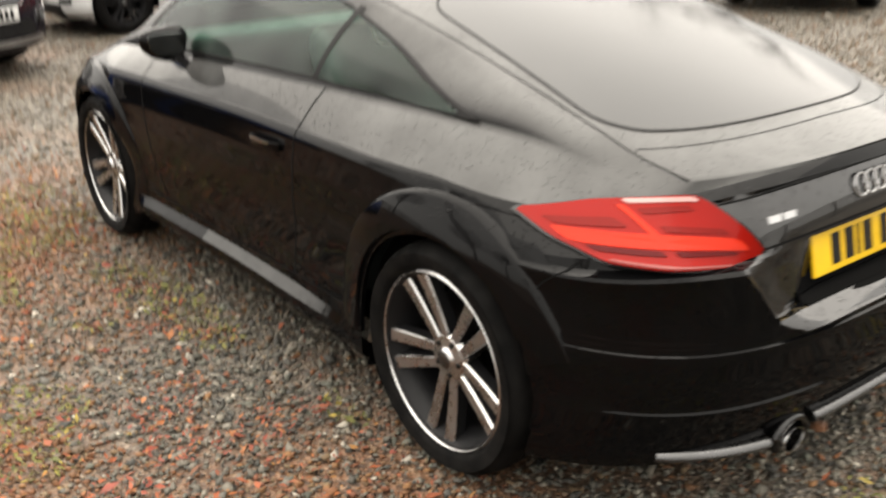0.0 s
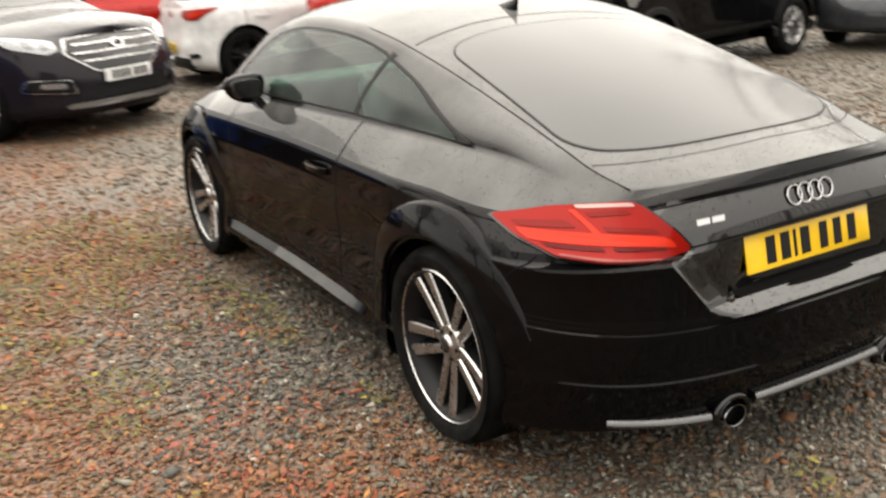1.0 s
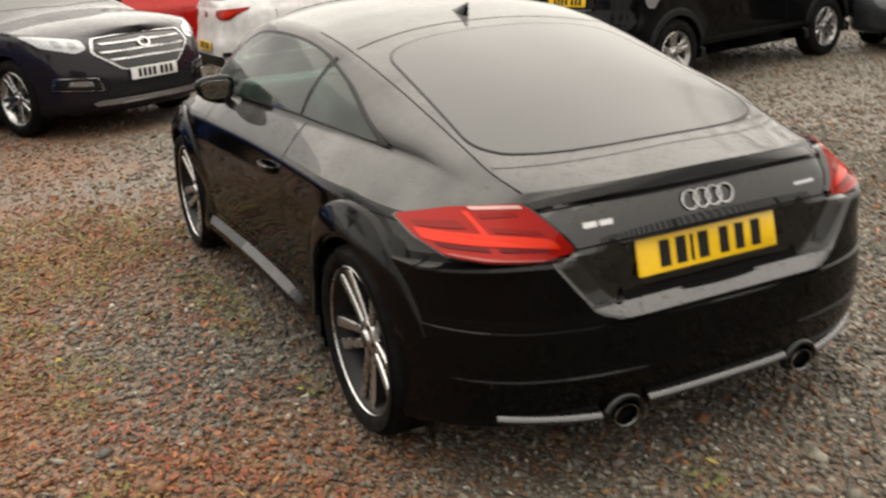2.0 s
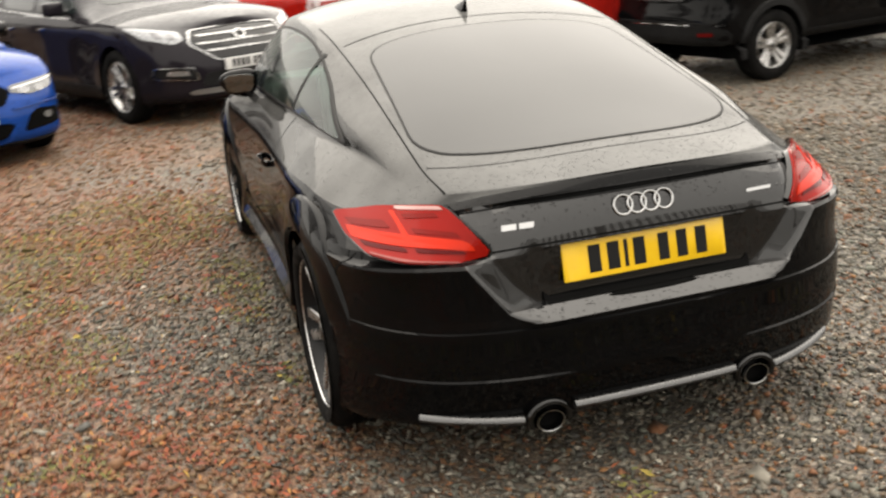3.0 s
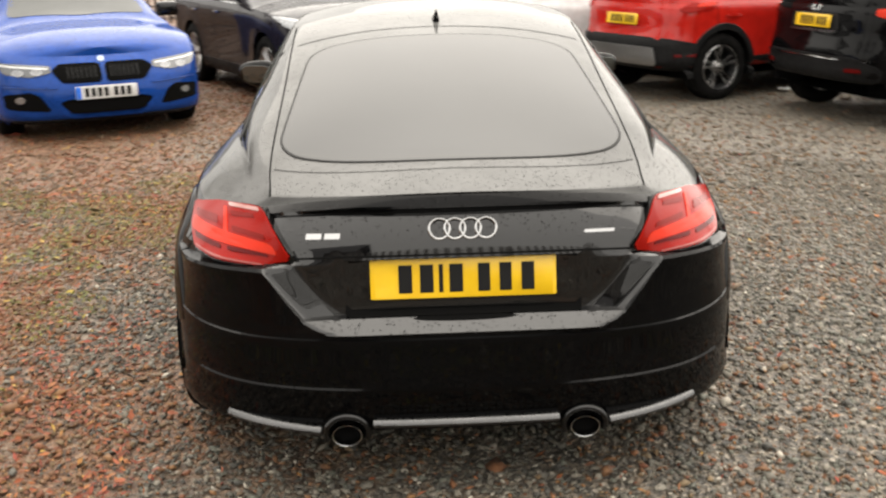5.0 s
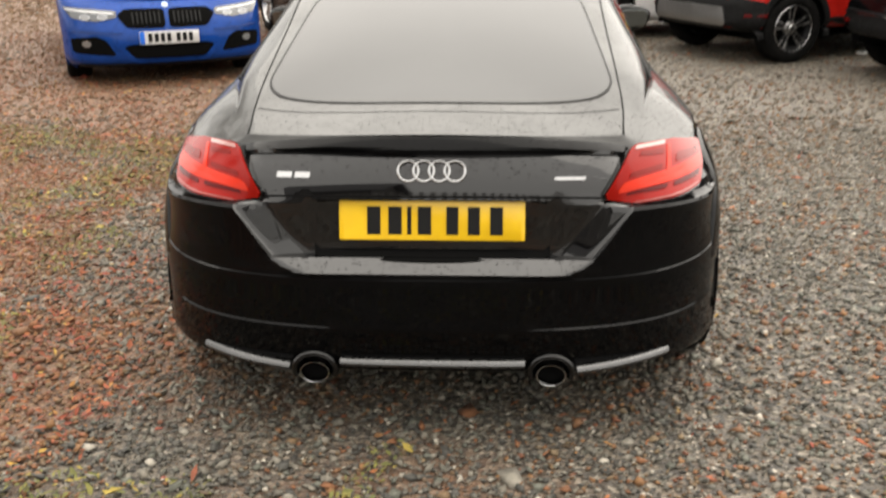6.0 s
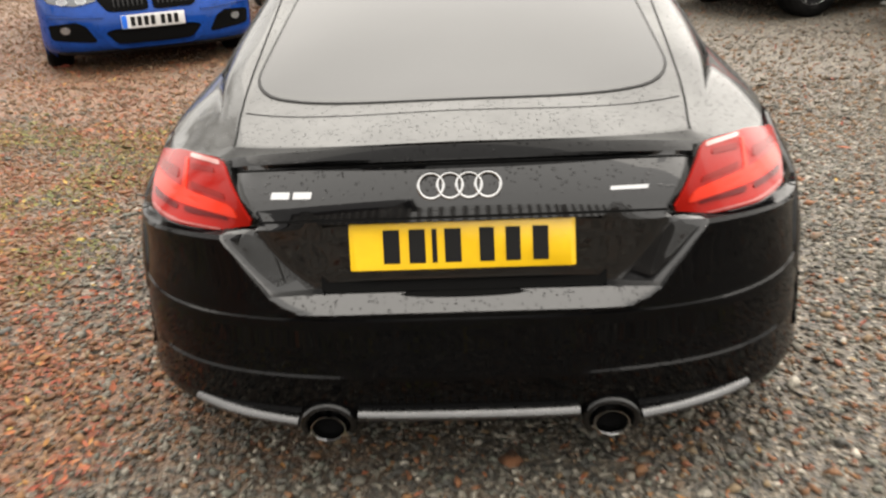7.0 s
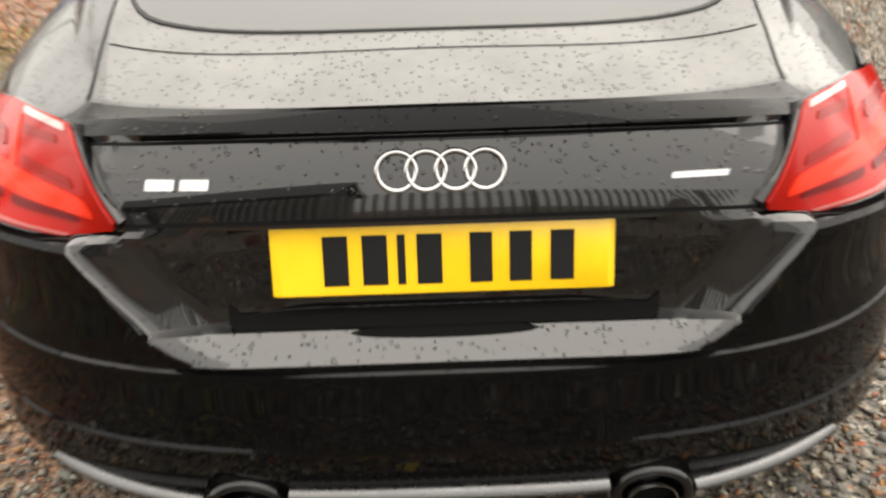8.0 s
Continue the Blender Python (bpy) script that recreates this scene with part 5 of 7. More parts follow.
# ---- the other parked cars ----
def parked_car(name, label, place, heading, spec, paint, wheel_style, wheel_mats, group=""):
    """A car with its rear axle at place, its nose along heading (degrees). Returns its root and its skin."""
    wb, ro, fo, W, R = spec["wb"], spec["ro"], spec["fo"], spec["W"], spec["R"]
    root = tagged(new(name), label, "car", group)
    root.matrix_basis = pose(place[0], place[1], 0, 0, 0, heading - 90)
    D, crease = pchip(spec["D"]), pchip(spec["crease"])
    y_screen = spec["screen"]
    z0 = spec.get("z0", 0.2)
    share = (0, 0.05, 0.12, 0.2, 0.3, 0.4, 0.5, 0.6, 0.7, 0.8, 0.9, 0.96, 1.0)
    wide = (0.88, 0.95, 0.975, 0.98, 0.98, 0.982, 0.985, 0.99, 0.995, 1.0, 1.0, 0.99, 0.975)
    rear = (0.12, 0.03, 0.0, 0.0, 0.0, 0.0, 0.02, 0.04, 0.045, 0.05, 0.055, 0.06, 0.075)
    front = (0.14, 0.05, 0.01, 0.0, 0.0, 0.0, 0.0, 0.01, 0.03, 0.06, 0.10, 0.14, 0.19)
    rows = [dict(w=W * w, n=3.6, R=0.42, yr=-ro + r, yf=wb + fo - f, f=s, zr=0, z=lambda y, s=s: z0 + s * (crease(y) - z0)) for s, w, r, f in zip(share, wide, rear, front)]
    xr = spec.get("roof", 0.66)

    def top(y, xs, zs):
        t = float(smooth01((y + ro - 0.08) / 0.15) * (1 - smooth01((y - y_screen + 0.12) / 0.2)))
        zc = max(float(D(y)), zs + 0.01)
        fr = lambda k: np.array([xs * k, zs + (zc - zs) * (1 - k ** 2.4)])
        B = np.array([W * 0.95, zs + 0.035]) * t + fr(0.97) * (1 - t)
        C = np.array([W * (xr + 0.12 * smooth01((zs + 0.32 - zc) / 0.3)), max(zc - 0.06, zs + 0.04)]) * t + fr(0.9) * (1 - t)
        B[0], C[0] = min(B[0], xs * 0.98), min(C[0], xs * 0.93)
        A, out = np.array([xs, zs]), []
        for u in np.linspace(0, 1, 4)[1:]:
            out.append(tuple(A + (B - A) * u))
        for u in np.linspace(0, 1, 9)[1:]:
            p = B + (C - B) * u
            out.append((p[0] + 0.03 * t * 4 * u * (1 - u), p[1]))
        for u in np.linspace(0, 1, 11)[1:]:
            out.append((C[0] * (1 - u), C[1] + (zc - C[1]) * (1 - (1 - u) ** 2.5)))
        return out

    arch = R + spec.get("gap", 0.04)
    wells = [(0.0, R, arch), (wb, R, arch)]
    side = pchip([(-ro, 1.0), (0.5, 0.99), (wb / 2, 0.98), (wb - 0.4, 0.99), (wb + fo, 1.0)])
    G, quads = car_shell(rows, None, top, wells, side, None, 60, 18, 18, (0.015, arch, arch + 0.14), spec.get("nose", (0.5, 3.0)))
    V, F = mirrored(G, quads)
    skin = Skin(V, F)
    welded("body", V, F, paint, root, "", radians(38))
    wheel = build_wheel(root, R, spec["rim"], 0.22, wheel_style, *wheel_mats)
    x = W - 0.125
    put_wheels(root, wheel, [(x, 0, R, 5), (-x, 0, R, 20), (x, wb, R, 33), (-x, wb, R, 12)])
    for s in (-1, 1):
        for y in (0, wb):
            wheel_well(root, y, R, arch + 0.01, W - 0.03, W - 0.36, s)
            if spec.get("clad"):
                ring = [(s * (abs(float(skin.cast((s * 1.5, y + (arch + 0.03) * math.cos(a), R + (arch + 0.03) * math.sin(a)), (-s, 0, 0))[0]))), y + (arch + 0.028) * math.cos(a), R + (arch + 0.028) * math.sin(a)) for a in np.linspace(math.radians(-12), math.radians(192), 36)]
                sweep("arch_cladding", ring, [(-0.03, -0.01), (0.03, -0.012), (0.036, 0.0), (0.028, 0.012), (-0.03, 0.012)], PLASTIC, root, "black plastic wheel-arch cladding", up=(1, 0, 0))
    under = [(-W * 0.8, -ro + 0.25, 0.24), (W * 0.8, -ro + 0.25, 0.24), (W * 0.8, wb + fo - 0.3, 0.24), (-W * 0.8, wb + fo - 0.3, 0.24)]
    link_mesh("underbody", under, [(0, 1, 2, 3)], WELL, root)
    # glass
    lay("windscreen", skin, closed(spec["windscreen"], 6, 0.35), "top", SCREEN_GLASS, root, 0.004, "misted windscreen", 64)
    for s in (False, True):
        for poly in spec["windows"]:
            lay("side_window", skin, closed(poly, 6, 0.35), "side", DARK_GLASS, root, 0.004, "dark side window", 40, flip=s)
    if "rear_window" in spec:
        lay("rear_window", skin, closed(spec["rear_window"], 6, 0.35), "rear", SCREEN_GLASS if spec.get("pale") else DARK_GLASS, root, 0.004, "rear window", 48)
    # doors, handles, mirrors
    zb = float(crease(wb / 2))
    for s in (-1, 1):
        for y in spec["gaps"]:
            ribbon("door_gap", [(s * W, y, zb), (s * W, y + 0.02, zb * 0.65), (s * W, y + 0.05, 0.36)], skin, 0.008, SEAM, root, 0.0015, (s, 0, 0), 20)
        for y in spec["handles"]:
            z = zb - 0.10
            pts = [skin.cast((s * 1.5, y + 0.18 * t, z), (-s, 0, 0), 0.004 + 0.02 * math.sin(math.pi * t) ** 0.5) for t in np.linspace(0, 1, 9)]
            sweep("door_handle", pts, [(-0.006, -0.012), (0.008, -0.012), (0.01, 0), (0.008, 0.012), (-0.006, 0.012)], CHROME if spec.get("bright") else paint, root)
        bm = rounded_box((0.22, 0.12, 0.15), 0.045, 3)
        moved(bm, pose(s * (W + 0.07), y_screen - 0.62, zb + 0.12, 0, 0, s * 10))
        mirror = part("wing_mirror", bm, spec.get("mirror", paint), root)
        bm = rounded_box((0.13, 0.05, 0.05), 0.015, 2)
        moved(bm, pose(s * (W - 0.03), y_screen - 0.6, zb + 0.07))
        part("mirror_foot", bm, PLASTIC, mirror)
    return root, skin


def bars(name, skin, root, xs, zs, face, mat, h, off=0.012, label=""):
    """A slim bar laid across a face from x0 to x1 at heights z0 to z1."""
    O = [(xs[0], zs[0] - h / 2), (xs[1], zs[1] - h / 2), (xs[1], zs[1] + h / 2), (xs[0], zs[0] + h / 2)]
    return lay(name, skin, closed(O, 3, 0.2), face, mat, root, off, label, 40, (0.0, 0.5, 1.0))


def pair(name, skin, root, points, face, mat, off=0.008, label="", round_=0.35, hole=None, n=40):
    out = []
    for s in (False, True):
        out.append(lay(name, skin, closed(points, 6, round_), face, mat, root, off, label, n, flip=s, hole=hole))
    return out


def plate_at(skin, root, z, face, mat, groups, blue=False, lean=8):
    way = (0, 1, 0) if face == "rear" else (0, -1, 0)
    p = skin.cast((0, -1 if face == "rear" else 5, z), way, 0.02)
    number_plate(root, pose(0, p[1], z, -lean if face == "rear" else 0, 0, 0 if face == "rear" else 180), 0.52, 0.111, mat, groups, blue)


# navy SUV, nose towards the coupe
suv, sk = parked_car("suv_car", "dark navy SUV with chrome grille, parked on the gravel", (-1.94, 10.64), -63, dict(
    nose=(0.75, 2.5), wb=2.70, ro=1.05, fo=0.93, W=0.94, R=0.37, rim=0.25, clad=False, bright=True, roof=0.70,
    D=[(-1.05, 1.08), (-1.0, 1.15), (-0.85, 1.45), (-0.7, 1.58), (-0.3, 1.65), (0.6, 1.68), (1.2, 1.665), (1.55, 1.58), (2.3, 1.15), (2.5, 1.10), (3.1, 1.05), (3.4, 0.98), (3.6, 0.88)],
    crease=[(-1.05, 1.06), (0.5, 1.04), (2.3, 1.0), (3.0, 0.96), (3.4, 0.90), (3.63, 0.82)], screen=2.3,
    windscreen=[(-0.70, 2.18), (0, 2.32), (0.70, 2.18), (0.60, 1.62), (0, 1.52), (-0.60, 1.62)],
    windows=[[(0.95, 1.10), (1.95, 1.08), (1.55, 1.40), (1.2, 1.53), (0.95, 1.55)], [(0.0, 1.16), (0.88, 1.11), (0.88, 1.55), (0.2, 1.55)], [(-0.8, 1.30), (-0.08, 1.17), (0.1, 1.54), (-0.5, 1.5)]],
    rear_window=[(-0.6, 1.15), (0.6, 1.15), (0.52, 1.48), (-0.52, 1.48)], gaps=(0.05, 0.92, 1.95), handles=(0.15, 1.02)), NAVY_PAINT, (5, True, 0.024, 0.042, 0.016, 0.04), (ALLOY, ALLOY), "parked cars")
g = lay("grille", sk, closed([(-0.30, 0.60), (0.30, 0.60), (0.52, 0.76), (0.48, 0.86), (0, 0.88), (-0.48, 0.86), (-0.52, 0.76)], 6, 0.2), "front", GLOSS_BLACK, suv, 0.008, "black grille with chrome bars")
lay("grille_frame", sk, closed([(-0.31, 0.585), (0.31, 0.585), (0.55, 0.76), (0.50, 0.88), (0, 0.90), (-0.50, 0.88), (-0.55, 0.76)], 6, 0.2), "front", GRILLE_CHROME, g, 0.014, "chrome grille frame", 64, hole=0.95)
for z, x in ((0.825, 0.46), (0.755, 0.48), (0.685, 0.41)):
    bars("grille_bar", sk, g, (-x, x), (z, z), "front", GRILLE_CHROME, 0.019, 0.02, "chrome grille bar")
lay("emblem", sk, closed([(0.07 * math.cos(a), 0.80 + 0.042 * math.sin(a)) for a in np.linspace(0, 2 * math.pi, 12, endpoint=False)], 3, 0.8), "front", CHROME, suv, 0.03, "plain chrome emblem", hole=0.7)
for h in pair("headlamp", sk, suv, [(0.56, 0.80), (0.66, 0.77), (0.86, 0.84), (0.915, 0.95), (0.80, 0.93), (0.57, 0.88)], "front", CLEAR_LENS, 0.008, "clear headlamp"):
    pass
pair("headlamp_projector", sk, suv, [(0.62, 0.815), (0.68, 0.81), (0.69, 0.87), (0.63, 0.865)], "front", LAMP_INNER, 0.012, "", 0.8)
pair("headlamp_projector", sk, suv, [(0.72, 0.83), (0.78, 0.84), (0.79, 0.90), (0.73, 0.89)], "front", LAMP_INNER, 0.012, "", 0.8)
pair("fog_frame", sk, suv, [(0.50, 0.42), (0.86, 0.46), (0.84, 0.57), (0.54, 0.55)], "front", GRILLE_CHROME, 0.012, "chrome fog lamp frame", 0.25, 0.88)
pair("fog_lamp", sk, suv, [(0.52, 0.44), (0.83, 0.475), (0.82, 0.555), (0.56, 0.535)], "front", PLASTIC, 0.006, "dark fog lamp recess", 0.25)
pair("fog_lens", sk, suv, [(0.58, 0.475), (0.76, 0.49), (0.75, 0.535), (0.60, 0.525)], "front", CLEAR_LENS, 0.012, "pale fog lamp", 0.4)
lay("lower_grille", sk, closed([(-0.50, 0.36), (0.50, 0.36), (0.44, 0.49), (-0.44, 0.49)], 6, 0.2), "front", PLASTIC, suv, 0.008, "black lower grille")
lay("skid_plate", sk, closed([(-0.62, 0.29), (0.62, 0.29), (0.60, 0.335), (-0.60, 0.335)], 6, 0.3), "front", SKID, suv, 0.014, "silver skid plate")
plate_at(sk, suv, 0.545, "front", WHITE_PLATE, (4, 3))
for s in (-1, 1):
    ribbon("belt_trim", [(s * 0.95, -0.7, 1.27), (s * 0.95, 0.0, 1.14), (s * 0.95, 1.0, 1.085), (s * 0.95, 2.0, 1.06)], sk, 0.016, GRILLE_CHROME, suv, 0.006, (s, 0, 0), 30, "chrome belt-line strip")
    for z0, z1 in ((0.25, 0.40),):
        lay("sill_cladding", sk, closed([(0.42, 0.22), (2.28, 0.22), (2.26, 0.36), (0.44, 0.36)], 4, 0.1), "side", PLASTIC, suv, 0.008, "black plastic sill", flip=s < 0)

# blue saloon, nose towards the coupe
saloon, sk = parked_car("saloon_car", "bright blue saloon with black twin grille, parked on the gravel", (-4.19, 9.41), -66, dict(
    z0=0.16, wb=2.81, ro=1.03, fo=0.79, W=0.905, R=0.325, rim=0.225, roof=0.64,
    D=[(-1.03, 0.93), (-0.95, 1.0), (-0.6, 1.04), (-0.3, 1.07), (0.35, 1.33), (0.9, 1.42), (1.3, 1.425), (1.7, 1.34), (2.3, 1.03), (2.45, 0.985), (3.0, 0.925), (3.3, 0.85), (3.5, 0.74)],
    crease=[(-1.03, 0.92), (0.5, 0.91), (2.2, 0.88), (2.9, 0.84), (3.3, 0.76), (3.6, 0.66)], screen=2.3,
    windscreen=[(-0.66, 2.2), (0, 2.34), (0.66, 2.2), (0.55, 1.72), (0, 1.62), (-0.55, 1.72)],
    windows=[[(1.05, 0.97), (2.0, 0.95), (1.6, 1.2), (1.25, 1.30), (1.05, 1.31)], [(0.1, 0.98), (0.98, 0.97), (0.98, 1.31), (0.45, 1.24)]],
    gaps=(0.15, 1.02, 2.05), handles=(0.25, 1.15), mirror=GLOSS_BLACK), BLUE_PAINT, (5, True, 0.02, 0.034, 0.016, 0.04), (ALLOY, ALLOY_DARK), "parked cars")
for s in (False, True):
    k = lay("kidney_grille", sk, closed([(0.018, 0.505), (0.018, 0.665), (0.36, 0.667), (0.43, 0.615), (0.35, 0.51)], 6, 0.35), "front", WELL, saloon, 0.010, "black grille half", flip=s)
    for i in range(7):
        x = 0.06 + 0.038 * i
        q = lay("grille_slat", sk, [(x, 0.54), (x + 0.012, 0.54), (x + 0.012, 0.64), (x, 0.64)], "front", BAR_BLACK, k, 0.016, "", 12, (0.0, 0.6, 1.0), flip=s)
    h = lay("headlamp", sk, closed([(0.43, 0.60), (0.60, 0.57), (0.80, 0.60), (0.87, 0.70), (0.74, 0.685), (0.43, 0.655)], 6, 0.25), "front", SMOKED_LENS, saloon, 0.008, "clear headlamp with bright rings", flip=s)
    lay("lamp_brow", sk, closed([(0.45, 0.638), (0.74, 0.668), (0.85, 0.688), (0.84, 0.672), (0.73, 0.652), (0.45, 0.624)], 6, 0.3), "front", WHITE_BROW, h, 0.012, "white upper light strip", flip=s)
    for x in (0.545, 0.69):
        O = [(x + 0.045 * math.cos(a), 0.606 + 0.026 * math.sin(a)) for a in np.linspace(0, 2 * math.pi, 16, endpoint=False)]
        lay("lamp_ring", sk, O, "front", CLEAR_LENS, h, 0.014, "", 24, hole=0.72, flip=s)
        lay("lamp_projector", sk, O, "front", LAMP_INNER, h, 0.011, "", 20, (0.0, 0.5, 0.72), flip=s)
    lay("fog_recess", sk, closed([(0.46, 0.275), (0.82, 0.305), (0.83, 0.43), (0.62, 0.45), (0.54, 0.41)], 6, 0.3), "front", WELL, saloon, 0.006, "dark side intake", flip=s)
    O = [(0.70 + 0.038 * math.cos(a), 0.385 + 0.03 * math.sin(a)) for a in np.linspace(0, 2 * math.pi, 14, endpoint=False)]
    lay("fog_lamp", sk, O, "front", CLEAR_LENS, saloon, 0.014, "round fog lamp", 20, flip=s)
    bars("bumper_crease", sk, saloon, (0.40, 0.83) if not s else (-0.83, -0.40), (0.475, 0.505) if not s else (0.505, 0.475), "front", BLUE_PAINT, 0.018, 0.016)
lay("lower_grille", sk, closed([(-0.30, 0.245), (0.30, 0.245), (0.42, 0.36), (0.35, 0.385), (-0.35, 0.385), (-0.42, 0.36)], 6, 0.3), "front", WELL, saloon, 0.008, "black lower grille")
lay("lower_lip", sk, closed([(-0.34, 0.215), (0.34, 0.215), (0.46, 0.36), (0.36, 0.385), (-0.36, 0.385), (-0.46, 0.36)], 6, 0.3), "front", BLUE_PAINT, saloon, 0.016, "", 56, hole=0.87)
O = [(0.028 * math.cos(a), 0.693 + 0.022 * math.sin(a)) for a in np.linspace(0, 2 * math.pi, 16, endpoint=False)]
lay("emblem", sk, O, "front", BADGE, saloon, 0.01, "plain round pale emblem", 24)
lay("front_splitter", sk, closed([(-0.78, 0.172), (0.78, 0.172), (0.80, 0.205), (-0.80, 0.205)], 6, 0.2), "front", PLASTIC, saloon, 0.012, "black lower edge of the front bumper", 64)
plate_at(sk, saloon, 0.425, "front", WHITE_PLATE, (4, 3), True)

# black crossover, tail towards the coupe
cross, sk = parked_car("crossover_car", "black crossover with silver wheels, parked on the gravel", (4.28, 6.40), 11.0, dict(
    z0=0.36, wb=2.61, ro=0.68, fo=0.84, W=0.885, R=0.335, rim=0.215, clad=True, roof=0.66, pale=True,
    D=[(-0.68, 1.02), (-0.62, 1.10), (-0.42, 1.42), (-0.32, 1.50), (0.2, 1.58), (0.9, 1.605), (1.35, 1.54), (2.05, 1.12), (2.3, 1.05), (3.0, 0.98), (3.4, 0.84)],
    crease=[(-0.68, 1.02), (0.3, 1.0), (2.0, 0.97), (2.8, 0.93), (3.2, 0.86), (3.45, 0.76)], screen=2.05,
    windscreen=[(-0.66, 1.95), (0, 2.08), (0.66, 1.95), (0.56, 1.42), (0, 1.32), (-0.56, 1.42)],
    windows=[[(0.75, 1.06), (1.75, 1.04), (1.35, 1.35), (1.0, 1.46), (0.75, 1.48)], [(-0.2, 1.14), (0.68, 1.07), (0.68, 1.48), (0.1, 1.44)]],
    rear_window=[(-0.58, 1.13), (0.58, 1.13), (0.50, 1.42), (-0.50, 1.42)], gaps=(-0.1, 0.72, 1.8), handles=(0.8,)), BLACK_PAINT, (5, True, 0.028, 0.05, 0.016, 0.038), (ALLOY, ALLOY), "parked cars")
for s in (False, True):
    h = lay("tail_lamp", sk, closed([(0.46, 0.955), (0.62, 0.92), (0.75, 0.945), (0.77, 1.01), (0.60, 1.01), (0.46, 1.0)], 6, 0.25), (-0.45, 0.9), RED_BRIGHT, cross, 0.012, "red tail lamp", flip=s)
    lay("lower_lens", sk, closed([(0.62, 0.895), (0.65, 0.81), (0.70, 0.805), (0.75, 0.92)], 6, 0.25), (-0.45, 0.9), CLEAR_LENS, h, 0.012, "clear lower lens", flip=s)
    lay("reflector", sk, closed([(0.54, 0.47), (0.70, 0.475), (0.69, 0.51), (0.55, 0.505)], 4, 0.3), "rear", RED_DARK, cross, 0.022, "red bumper reflector", flip=s)
    lay("sill_cladding", sk, closed([(0.40, 0.37), (2.2, 0.37), (2.18, 0.44), (0.42, 0.44)], 4, 0.1), "side", PLASTIC, cross, 0.008, "black plastic sill", flip=s)
lay("bumper_cladding", sk, closed([(-0.80, 0.39), (0.80, 0.39), (0.84, 0.52), (0.62, 0.60), (-0.62, 0.60), (-0.84, 0.52)], 8, 0.15), "rear", PLASTIC, cross, 0.012, "black plastic rear bumper")
bars("bumper_strip", sk, cross, (-0.80, 0.80), (0.575, 0.575), "rear", CHROME, 0.014, 0.02, "thin bright strip")
bars("tailgate_strip", sk, cross, (-0.34, 0.34), (0.80, 0.80), "rear", BRUSHED, 0.022, 0.02, "bright strip under the plate")
lay("plate_recess", sk, closed([(-0.36, 0.815), (0.36, 0.815), (0.34, 0.955), (-0.34, 0.955)], 4, 0.1), "rear", PLASTIC, cross, 0.006)
lay("emblem", sk, closed([(-0.05, 0.975), (0.05, 0.975), (0.06, 1.035), (-0.06, 1.035)], 4, 0.3), "rear", CHROME, cross, 0.012, "plain chrome emblem", hole=0.7)
plate_at(sk, cross, 0.885, "rear", YELLOW, (4, 3))

# red crossover, tail towards the coupe
redcar, sk = parked_car("crossover_car", "red crossover with black lower bumper and silver skid plate", (2.84, 8.17), 24, dict(
    z0=0.325, wb=2.60, ro=0.66, fo=0.83, W=0.88, R=0.345, rim=0.225, clad=True, roof=0.66, pale=True,
    D=[(-0.66, 1.0), (-0.61, 1.08), (-0.44, 1.38), (-0.36, 1.48), (0.2, 1.57), (0.9, 1.59), (1.3, 1.53), (2.05, 1.1), (2.3, 1.03), (3.0, 0.95), (3.4, 0.8)],
    crease=[(-0.66, 0.99), (0.3, 0.98), (2.0, 0.95), (2.8, 0.91), (3.2, 0.84), (3.43, 0.74)], screen=2.05,
    windscreen=[(-0.66, 1.95), (0, 2.08), (0.66, 1.95), (0.56, 1.42), (0, 1.32), (-0.56, 1.42)],
    windows=[[(0.75, 1.04), (1.75, 1.02), (1.35, 1.33), (1.0, 1.44), (0.75, 1.46)], [(-0.15, 1.08), (0.68, 1.05), (0.68, 1.46), (0.1, 1.42)]],
    rear_window=[(-0.58, 1.12), (0.58, 1.12), (0.50, 1.40), (-0.50, 1.40)], gaps=(-0.1, 0.72, 1.8), handles=(0.02, 0.85)), RED_PAINT, (5, True, 0.016, 0.026, 0.012, 0.036), (ALLOY, ALLOY_DARK), "parked cars")
for s in (False, True):
    h = lay("tail_lamp", sk, closed([(0.50, 0.93), (0.62, 0.90), (0.80, 0.94), (0.81, 1.0), (0.62, 1.0)], 6, 0.3), (-0.45, 0.9), RED_LENS, redcar, 0.012, "pale and red tail lamp", flip=s)
    lay("lamp_centre", sk, closed([(0.68, 0.955), (0.80, 0.965), (0.79, 1.005), (0.68, 0.995)], 4, 0.5), (-0.45, 0.9), RED_BRIGHT, h, 0.016, "", flip=s)
    lay("reflector", sk, closed([(0.64, 0.47), (0.74, 0.475), (0.735, 0.505), (0.645, 0.50)], 4, 0.3), (-0.5, 0.87), RED_DARK, redcar, 0.03, "red bumper reflector", flip=s)
    lay("sill_cladding", sk, closed([(0.40, 0.31), (2.2, 0.31), (2.18, 0.44), (0.42, 0.44)], 4, 0.1), "side", PLASTIC, redcar, 0.010, "black plastic sill", flip=s)
    lay("bumper_side", sk, closed([(-0.63, 0.33), (-0.34, 0.33), (-0.33, 0.60), (-0.61, 0.66)], 6, 0.15), "side", PLASTIC, redcar, 0.014, "black plastic bumper corner", flip=s)
lay("bumper_cladding", sk, closed([(-0.80, 0.328), (0.80, 0.328), (0.84, 0.56), (0.5, 0.66), (-0.5, 0.66), (-0.84, 0.56)], 8, 0.15), "rear", PLASTIC, redcar, 0.014, "black plastic rear bumper")
